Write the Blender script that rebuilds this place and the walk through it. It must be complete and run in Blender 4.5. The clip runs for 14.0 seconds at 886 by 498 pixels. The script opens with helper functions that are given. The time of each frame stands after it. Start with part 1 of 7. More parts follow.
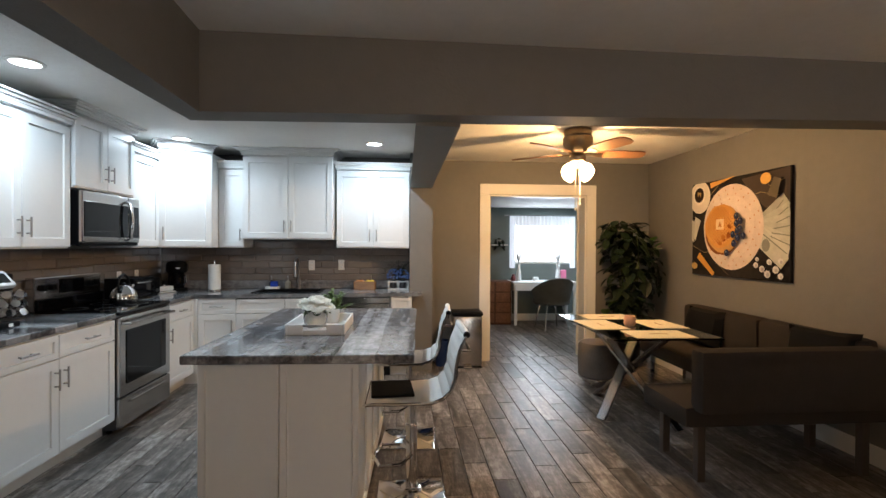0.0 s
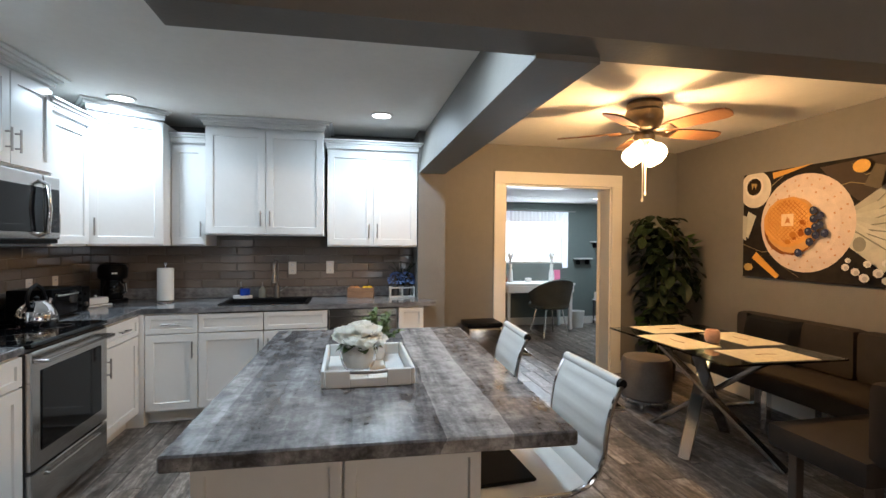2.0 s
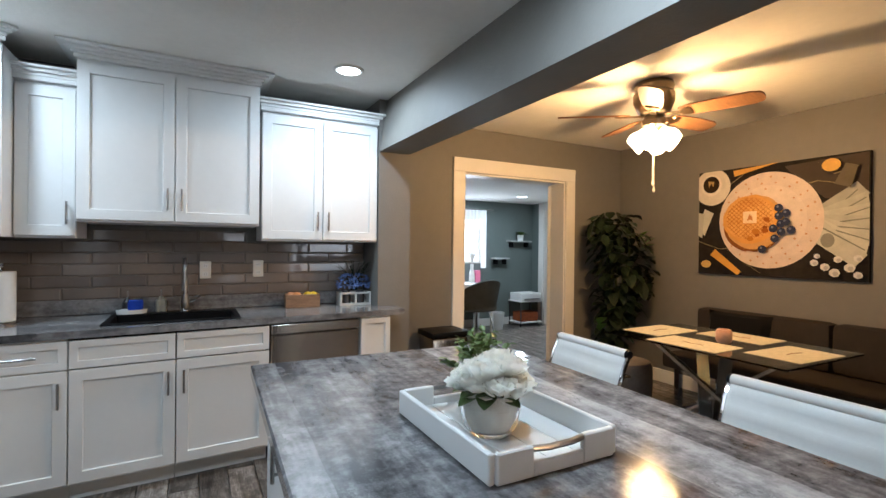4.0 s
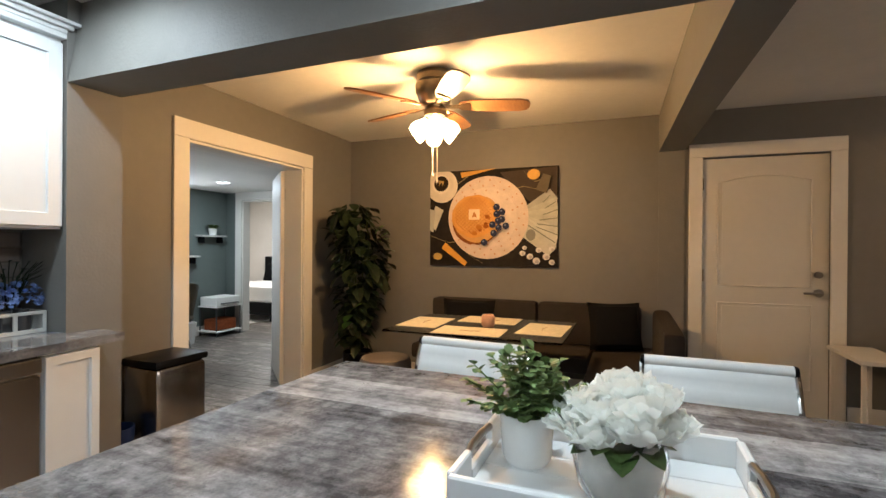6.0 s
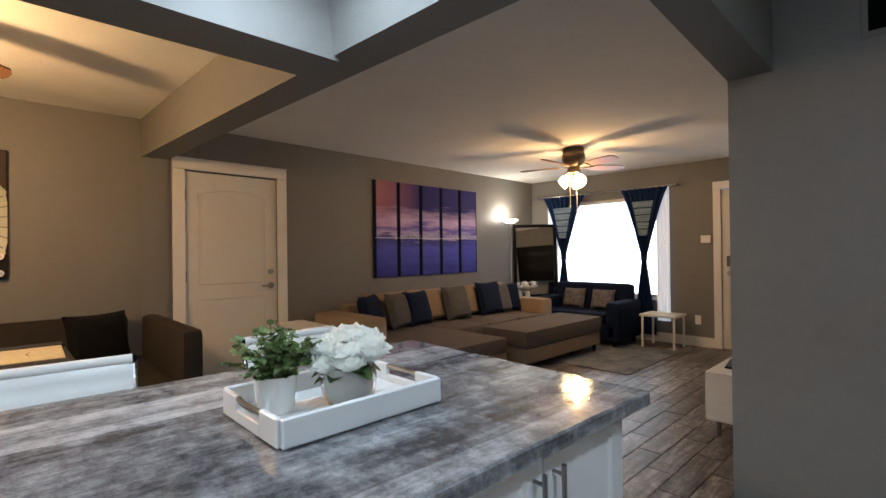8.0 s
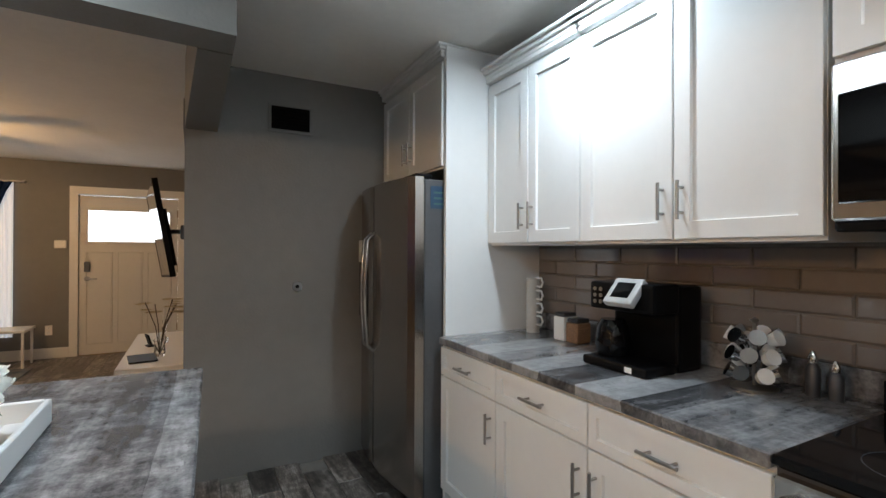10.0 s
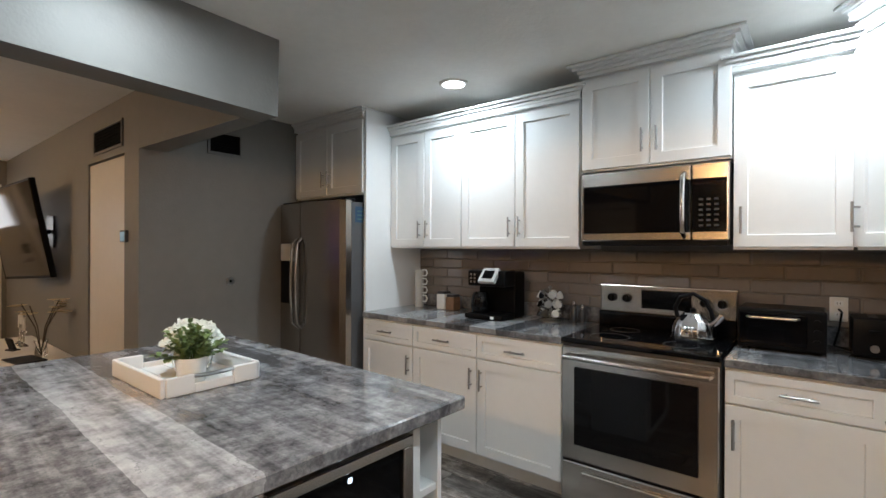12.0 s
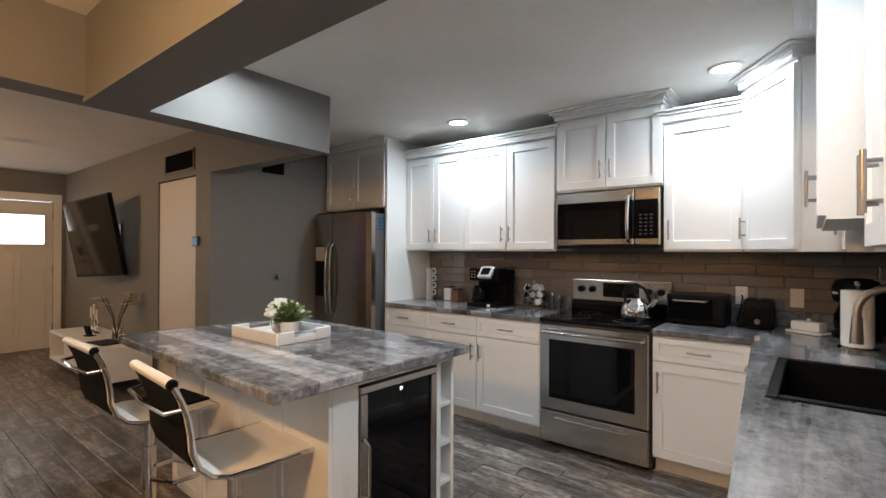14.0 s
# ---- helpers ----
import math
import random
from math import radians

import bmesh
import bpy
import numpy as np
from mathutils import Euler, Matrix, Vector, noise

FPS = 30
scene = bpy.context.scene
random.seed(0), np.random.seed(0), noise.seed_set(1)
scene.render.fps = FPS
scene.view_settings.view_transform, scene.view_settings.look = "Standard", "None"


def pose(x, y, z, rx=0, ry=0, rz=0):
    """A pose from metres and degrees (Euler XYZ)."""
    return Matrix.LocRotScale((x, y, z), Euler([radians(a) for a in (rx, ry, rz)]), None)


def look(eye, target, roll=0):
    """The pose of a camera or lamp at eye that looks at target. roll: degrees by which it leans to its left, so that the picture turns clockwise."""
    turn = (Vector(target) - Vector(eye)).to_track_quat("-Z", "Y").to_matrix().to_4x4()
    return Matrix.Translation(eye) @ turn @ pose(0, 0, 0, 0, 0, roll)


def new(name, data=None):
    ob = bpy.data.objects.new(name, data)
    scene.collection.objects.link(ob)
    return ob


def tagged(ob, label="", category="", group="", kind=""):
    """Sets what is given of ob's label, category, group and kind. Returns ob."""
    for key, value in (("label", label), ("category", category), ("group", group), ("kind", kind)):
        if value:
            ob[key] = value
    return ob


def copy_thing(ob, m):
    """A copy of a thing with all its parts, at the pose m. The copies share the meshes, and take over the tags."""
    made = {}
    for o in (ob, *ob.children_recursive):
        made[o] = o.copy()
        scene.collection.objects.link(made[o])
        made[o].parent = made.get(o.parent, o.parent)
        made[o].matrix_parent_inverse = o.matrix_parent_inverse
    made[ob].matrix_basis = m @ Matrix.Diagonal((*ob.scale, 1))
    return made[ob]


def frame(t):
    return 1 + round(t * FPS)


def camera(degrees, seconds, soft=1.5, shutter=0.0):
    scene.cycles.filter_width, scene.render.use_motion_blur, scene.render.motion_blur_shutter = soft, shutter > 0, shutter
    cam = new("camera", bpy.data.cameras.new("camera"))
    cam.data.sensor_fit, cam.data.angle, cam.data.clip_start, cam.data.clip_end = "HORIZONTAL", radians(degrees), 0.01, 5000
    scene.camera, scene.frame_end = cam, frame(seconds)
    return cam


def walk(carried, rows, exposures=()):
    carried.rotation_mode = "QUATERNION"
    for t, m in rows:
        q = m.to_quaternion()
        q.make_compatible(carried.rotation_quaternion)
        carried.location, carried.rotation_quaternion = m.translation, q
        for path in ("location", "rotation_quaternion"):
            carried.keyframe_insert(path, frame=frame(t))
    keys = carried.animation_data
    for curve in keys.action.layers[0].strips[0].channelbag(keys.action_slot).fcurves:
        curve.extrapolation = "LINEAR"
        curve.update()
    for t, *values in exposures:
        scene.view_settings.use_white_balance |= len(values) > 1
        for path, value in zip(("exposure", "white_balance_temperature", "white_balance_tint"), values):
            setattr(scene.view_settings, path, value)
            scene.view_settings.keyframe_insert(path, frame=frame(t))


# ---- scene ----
cam = camera(86.9, 14.0)
PATH = [
    (0, (0.246, 0.569, 1.422), (0.406, 2.563, 1.406), 0.3),
    (0.5, (0.14, 0.804, 1.423), (0.338, 2.794, 1.401), 0.3),
    (1, (0.0, 1.078, 1.416), (0.246, 3.063, 1.394), 0.3),
    (1.5, (-0.171, 1.326, 1.421), (0.142, 3.301, 1.395), 0.2),
    (2, (-0.334, 1.57, 1.425), (0.061, 3.53, 1.399), 0.4),
    (4.5, (-1.045, 2.779, 1.338), (0.129, 4.398, 1.334), 0.5),
    (5, (-1.129, 3.027, 1.322), (0.311, 4.415, 1.322), 0.4),
    (5.5, (-1.094, 3.238, 1.317), (0.578, 4.337, 1.315), 0.4),
    (6, (-1.076, 3.443, 1.311), (0.784, 4.177, 1.306), 0.4),
    (6.5, (-1.138, 3.49, 1.269), (0.829, 3.852, 1.279), 0.5),
    (7, (-1.222, 3.682, 1.302), (0.77, 3.504, 1.304), 0.5),
    (7.5, (-1.386, 3.951, 1.261), (0.458, 3.178, 1.279), 0.1),
    (8, (-1.327, 4.102, 1.306), (0.118, 2.718, 1.315), -0.7),
    (8.5, (-1.341, 4.288, 1.323), (-0.502, 2.472, 1.322), 0.1),
    (9, (-1.236, 4.507, 1.331), (-1.114, 2.511, 1.34), 0.5),
    (11.5, (0.215, 5.112, 1.383), (-1.315, 3.824, 1.377), 0.0),
    (12, (0.499, 5.28, 1.386), (-1.069, 4.038, 1.383), 0.2),
    (12.5, (0.709, 5.403, 1.381), (-0.87, 4.175, 1.384), 0.1),
    (13, (0.889, 5.526, 1.374), (-0.681, 4.288, 1.382), 0.3),
    (13.5, (1.065, 5.639, 1.385), (-0.503, 4.398, 1.389), 0.4),
    (14, (1.201, 5.76, 1.381), (-0.368, 4.518, 1.391), 0.2),
]
walk(cam, [(t, look(eye, target, roll)) for t, eye, target, roll in PATH],
     exposures=((0.0, -0.22, 5950, 10), (2.0, -0.18, 5900, 10), (4.7, -0.2, 5800, 10), (5.7, -0.18, 6100, 10), (6.5, -0.15, 6350, 11), (8.5, -0.24, 5700, 11), (9.2, -0.2, 5950, 11), (11.5, -0.16, 6300, 11), (14.0, -0.12, 6450, 14)))


# ---- world and light ----
world = bpy.data.worlds.new("daylight")
world.use_nodes = True
scene.world = world
sky = world.node_tree.nodes.new("ShaderNodeTexSky")
sky.sky_type, sky.sun_disc, sky.sun_elevation, sky.sun_rotation = "NISHITA", False, radians(48), radians(200)
world.node_tree.links.new(sky.outputs[0], world.node_tree.nodes["Background"].inputs[0])
world.node_tree.nodes["Background"].inputs[1].default_value = 0.12
COOL, WARM, DAY = (0.79, 0.93, 1.0), (1.0, 0.56, 0.21), (0.86, 0.94, 1.0)
KITCHEN_W, DINING_W, LIVING_W, OFFICE_W, WINDOW_W = 15.8, 26.0, 17.5, 28.0, 5.5


def lamp(name, kind, m, watts, colour, size=0.1, sx=0, sy=0, spread=180):
    data = bpy.data.lights.new(name, kind)
    data.energy, data.color = watts, colour
    if kind == "AREA":
        data.shape, data.size, data.spread = "DISK", size, radians(spread)
        if sx:
            data.shape, data.size, data.size_y = "RECTANGLE", sx, sy
    else:
        data.shadow_soft_size = size
    ob = new(name, data)
    ob.matrix_world = m
    return ob


# ---- materials ----
def mat(name, col, rough=0.5, metal=0.0, var=0.12, scale=6.0, bump=0.0, bscale=120.0, stretch=(1, 1, 1), coat=0.0, rand=0.0,
        emit=None, strength=0.0, trans=0.0, col2=None, ior=1.45, spec=None):
    m = bpy.data.materials.new(name)
    m.use_nodes = True
    nt = m.node_tree
    b = nt.nodes["Principled BSDF"]
    N, L = nt.nodes.new, nt.links.new
    tc = N("ShaderNodeTexCoord")
    mp = N("ShaderNodeMapping")
    mp.inputs["Scale"].default_value = stretch
    L(tc.outputs["Object"], mp.inputs[0])
    vec = mp.outputs[0]
    info = N("ShaderNodeObjectInfo")
    if rand:
        add = N("ShaderNodeVectorMath")
        add.operation = "MULTIPLY_ADD"
        L(info.outputs["Random"], add.inputs[0])
        add.inputs[1].default_value = (37, 53, 19)
        L(vec, add.inputs[2])
        vec = add.outputs[0]
    n1 = N("ShaderNodeTexNoise")
    n1.inputs["Scale"].default_value, n1.inputs["Detail"].default_value = scale, 6
    L(vec, n1.inputs["Vector"])
    n2 = N("ShaderNodeTexNoise")
    n2.inputs["Scale"].default_value, n2.inputs["Detail"].default_value = scale * 9, 3
    L(vec, n2.inputs["Vector"])
    mix = N("ShaderNodeMix")
    mix.data_type = "FLOAT"
    mix.inputs[0].default_value = 0.35
    L(n1.outputs[0], mix.inputs[2])
    L(n2.outputs[0], mix.inputs[3])
    ramp = N("ShaderNodeValToRGB")
    e = ramp.color_ramp.elements
    e[0].position, e[1].position = 0.3, 0.7
    hi = col2 if col2 else [min(1, c * (1 + var)) for c in col]
    lo = col if col2 else [c * (1 - var) for c in col]
    e[0].color, e[1].color = (*lo, 1), (*hi, 1)
    L(mix.outputs[0], ramp.inputs[0])
    out = ramp.outputs[0]
    if rand:
        hsv = N("ShaderNodeHueSaturation")
        mr = N("ShaderNodeMapRange")
        mr.inputs[3].default_value, mr.inputs[4].default_value = 1 - rand, 1 + rand
        L(info.outputs["Random"], mr.inputs[0])
        L(mr.outputs[0], hsv.inputs["Value"])
        L(out, hsv.inputs["Color"])
        out = hsv.outputs[0]
    L(out, b.inputs["Base Color"])
    rr = N("ShaderNodeMapRange")
    rr.inputs[3].default_value, rr.inputs[4].default_value = max(0.02, rough * 0.85), min(1, rough * 1.15)
    L(n1.outputs[0], rr.inputs[0])
    L(rr.outputs[0], b.inputs["Roughness"])
    b.inputs["Metallic"].default_value = metal
    b.inputs["Coat Weight"].default_value = coat
    b.inputs["Specular IOR Level"].default_value = spec if spec is not None else 0.5 if rough < 0.75 else 0.15
    b.inputs["IOR"].default_value = ior
    b.inputs["Transmission Weight"].default_value = trans
    if emit:
        b.inputs["Emission Color"].default_value = (*emit, 1)
        b.inputs["Emission Strength"].default_value = strength
    if bump:
        nb = N("ShaderNodeTexNoise")
        nb.inputs["Scale"].default_value, nb.inputs["Detail"].default_value = bscale, 3
        L(vec, nb.inputs["Vector"])
        bp = N("ShaderNodeBump")
        bp.inputs["Strength"].default_value, bp.inputs["Distance"].default_value = bump, 0.003
        L(nb.outputs[0], bp.inputs["Height"])
        L(bp.outputs[0], b.inputs["Normal"])
    return m


def streaked(name, stops, stretch, scale, rough, bump=0.1, rand=0.0, distort=1.2, fine=0.35, cloud=0.0, detail=7, crack=0.0, band=0.0, across=0):
    """Grain or veins drawn out along one axis, in several tones."""
    m = bpy.data.materials.new(name)
    m.use_nodes = True
    nt = m.node_tree
    b = nt.nodes["Principled BSDF"]
    N, L = nt.nodes.new, nt.links.new
    tc = N("ShaderNodeTexCoord")
    mp = N("ShaderNodeMapping")
    mp.inputs["Scale"].default_value = stretch
    info = N("ShaderNodeObjectInfo")
    vec = tc.outputs["Object"]
    if rand:
        add = N("ShaderNodeVectorMath")
        add.operation = "MULTIPLY_ADD"
        L(info.outputs["Random"], add.inputs[0])
        add.inputs[1].default_value = (37, 53, 19)
        L(vec, add.inputs[2])
        vec = add.outputs[0]
    raw = vec
    L(vec, mp.inputs[0])
    n1 = N("ShaderNodeTexNoise")
    n1.inputs["Scale"].default_value, n1.inputs["Detail"].default_value, n1.inputs["Distortion"].default_value = scale, detail, distort
    n1.inputs["Roughness"].default_value = 0.62
    L(mp.outputs[0], n1.inputs["Vector"])
    n2 = N("ShaderNodeTexNoise")
    n2.inputs["Scale"].default_value, n2.inputs["Detail"].default_value = scale * 8, 4
    L(mp.outputs[0], n2.inputs["Vector"])
    n3 = N("ShaderNodeTexNoise")
    n3.inputs["Scale"].default_value, n3.inputs["Detail"].default_value, n3.inputs["Distortion"].default_value = 15, 10, 0.12
    n3.inputs["Roughness"].default_value = 0.78
    L(raw, n3.inputs["Vector"])
    mix = N("ShaderNodeMix")
    mix.data_type = "FLOAT"
    mix.inputs[0].default_value = fine
    L(n1.outputs[0], mix.inputs[2])
    L(n2.outputs[0], mix.inputs[3])
    mix2 = N("ShaderNodeMix")
    mix2.data_type = "FLOAT"
    mix2.inputs[0].default_value = cloud
    L(mix.outputs[0], mix2.inputs[2])
    L(n3.outputs[0], mix2.inputs[3])
    ramp = N("ShaderNodeValToRGB")
    el = ramp.color_ramp.elements
    while len(el) < len(stops):
        el.new(0.5)
    for e, (p, c) in zip(el, stops):
        e.position, e.color = p, (*c, 1)
    fac = mix2.outputs[0]
    if band:
        # broad plank-like bands, each of its own tone, with slightly wandering edges
        sep = N("ShaderNodeSeparateXYZ")
        L(raw, sep.inputs[0])
        wander = N("ShaderNodeMath")
        wander.operation = "MULTIPLY_ADD"
        L(n1.outputs[0], wander.inputs[0])
        wander.inputs[1].default_value = 0.07
        L(sep.outputs[across], wander.inputs[2])
        cell = N("ShaderNodeTexVoronoi")
        cell.voronoi_dimensions = "1D"
        cell.inputs["Scale"].default_value = 5.2
        L(wander.outputs[0], cell.inputs["W"])
        tone = N("ShaderNodeSeparateColor")
        L(cell.outputs["Color"], tone.inputs[0])
        shift = N("ShaderNodeMapRange")
        shift.inputs[3].default_value, shift.inputs[4].default_value = -band, band
        L(tone.outputs[0], shift.inputs[0])
        plus = N("ShaderNodeMath")
        L(fac, plus.inputs[0])
        L(shift.outputs[0], plus.inputs[1])
        fac = plus.outputs[0]
    L(fac, ramp.inputs[0])
    out = ramp.outputs[0]
    if rand:
        hsv = N("ShaderNodeHueSaturation")
        mr = N("ShaderNodeMapRange")
        mr.inputs[3].default_value, mr.inputs[4].default_value = 1 - rand, 1 + rand
        L(info.outputs["Random"], mr.inputs[0])
        L(mr.outputs[0], hsv.inputs["Value"])
        L(out, hsv.inputs["Color"])
        out = hsv.outputs[0]
    if crack:
        # thin wandering cracks, broken up so that they come and go
        wob = N("ShaderNodeVectorMath")
        wob.operation = "MULTIPLY_ADD"
        L(n3.outputs["Color"], wob.inputs[0])
        wob.inputs[1].default_value = (0.16, 0.16, 0.16)
        L(raw, wob.inputs[2])
        vo = N("ShaderNodeTexVoronoi")
        vo.feature = "DISTANCE_TO_EDGE"
        vo.inputs["Scale"].default_value = 5.0
        L(wob.outputs[0], vo.inputs["Vector"])
        line = N("ShaderNodeMapRange")
        line.inputs[1].default_value, line.inputs[2].default_value = 0.0, 0.016
        line.inputs[3].default_value, line.inputs[4].default_value = crack, 0.0
        L(vo.outputs["Distance"], line.inputs[0])
        gate = N("ShaderNodeMapRange")
        gate.inputs[1].default_value, gate.inputs[2].default_value = 0.46, 0.58
        L(n2.outputs[0], gate.inputs[0])
        mul = N("ShaderNodeMath")
        mul.operation = "MULTIPLY"
        L(line.outputs[0], mul.inputs[0])
        L(gate.outputs[0], mul.inputs[1])
        cm = N("ShaderNodeMix")
        cm.data_type = "RGBA"
        L(mul.outputs[0], cm.inputs[0])
        L(out, cm.inputs[6])
        cm.inputs[7].default_value = (0.05, 0.05, 0.052, 1)
        out = cm.outputs[2]
    L(out, b.inputs["Base Color"])
    rr = N("ShaderNodeMapRange")
    rr.inputs[3].default_value, rr.inputs[4].default_value = rough * 0.75, min(1, rough * 1.3)
    L(mix.outputs[0], rr.inputs[0])
    L(rr.outputs[0], b.inputs["Roughness"])
    bp = N("ShaderNodeBump")
    bp.inputs["Strength"].default_value, bp.inputs["Distance"].default_value = bump, 0.002
    L(mix.outputs[0], bp.inputs["Height"])
    L(bp.outputs[0], b.inputs["Normal"])
    return m


WALL = mat("wall_paint", (0.174, 0.165, 0.151), 0.6, var=0.08, scale=1.6, bump=0.45, bscale=70)
OFFICE_WALL = mat("office_paint", (0.145, 0.172, 0.16), 0.65, var=0.06, scale=1.3, bump=0.2, bscale=90)
CEIL = mat("ceiling_paint", (0.74, 0.72, 0.68), 0.85, var=0.05, scale=2.5, bump=0.5, bscale=45)
TRIM = mat("trim_paint", (0.74, 0.71, 0.66), 0.4, var=0.04, scale=3, bump=0.05)
WHITE = mat("cabinet_paint", (0.76, 0.76, 0.75), 0.36, var=0.025, scale=3, bump=0.04, bscale=60)
WHITE_DOOR = mat("door_paint", (0.66, 0.63, 0.58), 0.45, var=0.04, scale=2, bump=0.06)
GROUT = mat("grout", (0.2, 0.185, 0.165), 0.9, var=0.15, scale=20, bump=0.2)
PLANK = streaked("plank_tile", [(0.34, (0.012, 0.0095, 0.008)), (0.43, (0.047, 0.037, 0.03)), (0.5, (0.125, 0.105, 0.09)), (0.6, (0.33, 0.3, 0.272))],
                 (7.0, 1.0, 1), 2.6, 0.36, 0.15, rand=0.42, distort=0.8, fine=0.28, cloud=0.36, detail=6)
TILE = mat("glazed_tile", (0.2, 0.17, 0.15), 0.05, var=0.08, scale=4, rand=0.12, bump=0.3, bscale=9, coat=0.6)
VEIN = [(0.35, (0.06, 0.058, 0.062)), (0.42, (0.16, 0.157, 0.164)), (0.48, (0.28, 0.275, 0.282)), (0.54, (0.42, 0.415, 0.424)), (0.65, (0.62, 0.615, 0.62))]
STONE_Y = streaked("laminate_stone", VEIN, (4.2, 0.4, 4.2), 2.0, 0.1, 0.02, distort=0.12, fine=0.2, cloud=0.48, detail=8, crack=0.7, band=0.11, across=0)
# Wall worktops: the island's laminate with their dimmer light put into the tones.
SHADED_VEIN = [(p, tuple(0.55 * v for v in col)) for p, col in VEIN]
STONE_X = streaked("laminate_stone_shaded", SHADED_VEIN, (0.4, 4.2, 4.2), 2.0, 0.1, 0.02, distort=0.12, fine=0.2, cloud=0.48, detail=8, crack=0.7, band=0.11, across=1)
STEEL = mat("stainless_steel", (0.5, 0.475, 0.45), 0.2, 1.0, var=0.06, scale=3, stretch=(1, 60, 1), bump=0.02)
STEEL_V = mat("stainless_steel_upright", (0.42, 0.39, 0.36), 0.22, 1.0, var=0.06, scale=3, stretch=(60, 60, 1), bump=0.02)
CHROME = mat("chrome", (0.72, 0.72, 0.73), 0.06, 1.0, var=0.02)
DARK_CHROME = mat("darker_chrome", (0.4, 0.39, 0.38), 0.22, 1.0, var=0.06)
NICKEL = mat("brushed_nickel", (0.36, 0.35, 0.34), 0.3, 1.0, var=0.05)
BRASS = mat("antique_brass", (0.3, 0.23, 0.15), 0.3, 1.0, var=0.1)
BLACK = mat("black_plastic", (0.004, 0.004, 0.0045), 0.42, var=0.2, spec=0.12)
BLACK_GLASS = mat("black_glass", (0.003, 0.003, 0.0035), 0.05, var=0.1, spec=0.28)
DARK_GREY = mat("dark_grey_metal", (0.08, 0.08, 0.085), 0.4, 0.6)
LENS = mat("led_lens", (0.9, 0.9, 0.9), 0.5, emit=(0.9, 0.97, 1.0), strength=14)


# ---- building helpers ----
def B():
    return bmesh.new()


def bx(bm, x0, x1, y0, y1, z0, z1, bev=0.0, m=None):
    r = bmesh.ops.create_cube(bm, size=1)
    vs = r["verts"]
    for v in vs:
        v.co = Vector((x0 + (v.co.x + 0.5) * (x1 - x0), y0 + (v.co.y + 0.5) * (y1 - y0), z0 + (v.co.z + 0.5) * (z1 - z0)))
        if m:
            v.co = m @ v.co
    if bev:
        es = list({e for v in vs for e in v.link_edges})
        bmesh.ops.bevel(bm, geom=es, offset=bev, segments=2 if bev > 0.006 else 1, affect="EDGES", profile=0.6)
    return bm


def cyl(bm, p0, p1, r0, r1=None, seg=16, caps=True):
    p0, p1 = Vector(p0), Vector(p1)
    d = p1 - p0
    rot = d.to_track_quat("Z", "Y").to_matrix().to_4x4()
    bmesh.ops.create_cone(bm, cap_ends=caps, segments=seg, radius1=r0, radius2=r0 if r1 is None else r1, depth=d.length,
                          matrix=Matrix.Translation((p0 + p1) / 2) @ rot)
    return bm


def lathe(bm, prof, seg=24, c=(0, 0, 0), sx=1.0, sy=1.0, cap=True):
    """A turned shape from (radius, height) pairs."""
    rings = []
    for r, z in prof:
        rings.append([bm.verts.new((c[0] + sx * r * math.cos(2 * math.pi * i / seg), c[1] + sy * r * math.sin(2 * math.pi * i / seg), c[2] + z)) for i in range(seg)])
    for a, b in zip(rings, rings[1:]):
        for i in range(seg):
            bm.faces.new((a[i], a[(i + 1) % seg], b[(i + 1) % seg], b[i]))
    if cap and prof[0][0] > 1e-5:
        bm.faces.new(rings[0][::-1])
    if cap and prof[-1][0] > 1e-5:
        bm.faces.new(rings[-1])
    return bm


def tube(bm, pts, r, seg=8, closed=False):
    """A round bar along a line of points."""
    P = [Vector(p) for p in pts]
    n = len(P)
    rings, up = [], None
    for i in range(n):
        a, b = (P[i - 1], P[(i + 1) % n]) if closed else (P[max(0, i - 1)], P[min(n - 1, i + 1)])
        d = (b - a).normalized()
        if up is None:
            up = d.orthogonal().normalized()
        up = (up - d * up.dot(d)).normalized()
        w = d.cross(up)
        rings.append([bm.verts.new(P[i] + r * (math.cos(2 * math.pi * k / seg) * up + math.sin(2 * math.pi * k / seg) * w)) for k in range(seg)])
    for i in range(n if closed else n - 1):
        a, b = rings[i], rings[(i + 1) % n]
        for k in range(seg):
            bm.faces.new((a[k], a[(k + 1) % seg], b[(k + 1) % seg], b[k]))
    if not closed:
        bm.faces.new(rings[0][::-1])
        bm.faces.new(rings[-1])
    return bm


def ball(bm, c, r, u=14, v=9, s=(1, 1, 1)):
    bmesh.ops.create_uvsphere(bm, u_segments=u, v_segments=v, radius=r, matrix=Matrix.Translation(c) @ Matrix.Diagonal((*s, 1)))
    return bm


def mesh(name, bm, material, smooth=False):
    bmesh.ops.recalc_face_normals(bm, faces=bm.faces)
    me = bpy.data.meshes.new(name)
    bm.to_mesh(me)
    bm.free()
    me.materials.append(material)
    if smooth:
        me.shade_smooth()
        me.set_sharp_from_angle(angle=radians(38))
    return me


def part(name, bm, material, parent, label="", smooth=False):
    ob = new(name, mesh(name, bm, material, smooth))
    ob.parent = parent
    if label:
        ob["label"] = label
    return ob


def thing(name, label, category, at=(0, 0, 0), rz=0, group="", kind=""):
    ob = new(name)
    ob.empty_display_size = 0.1
    ob.matrix_world = pose(*at, 0, 0, rz)
    return tagged(ob, label, category, group, kind)


def setting(name, bm, material, label, category, smooth=False):
    return tagged(new(name, mesh(name, bm, material, smooth)), label, category, "", "structure")


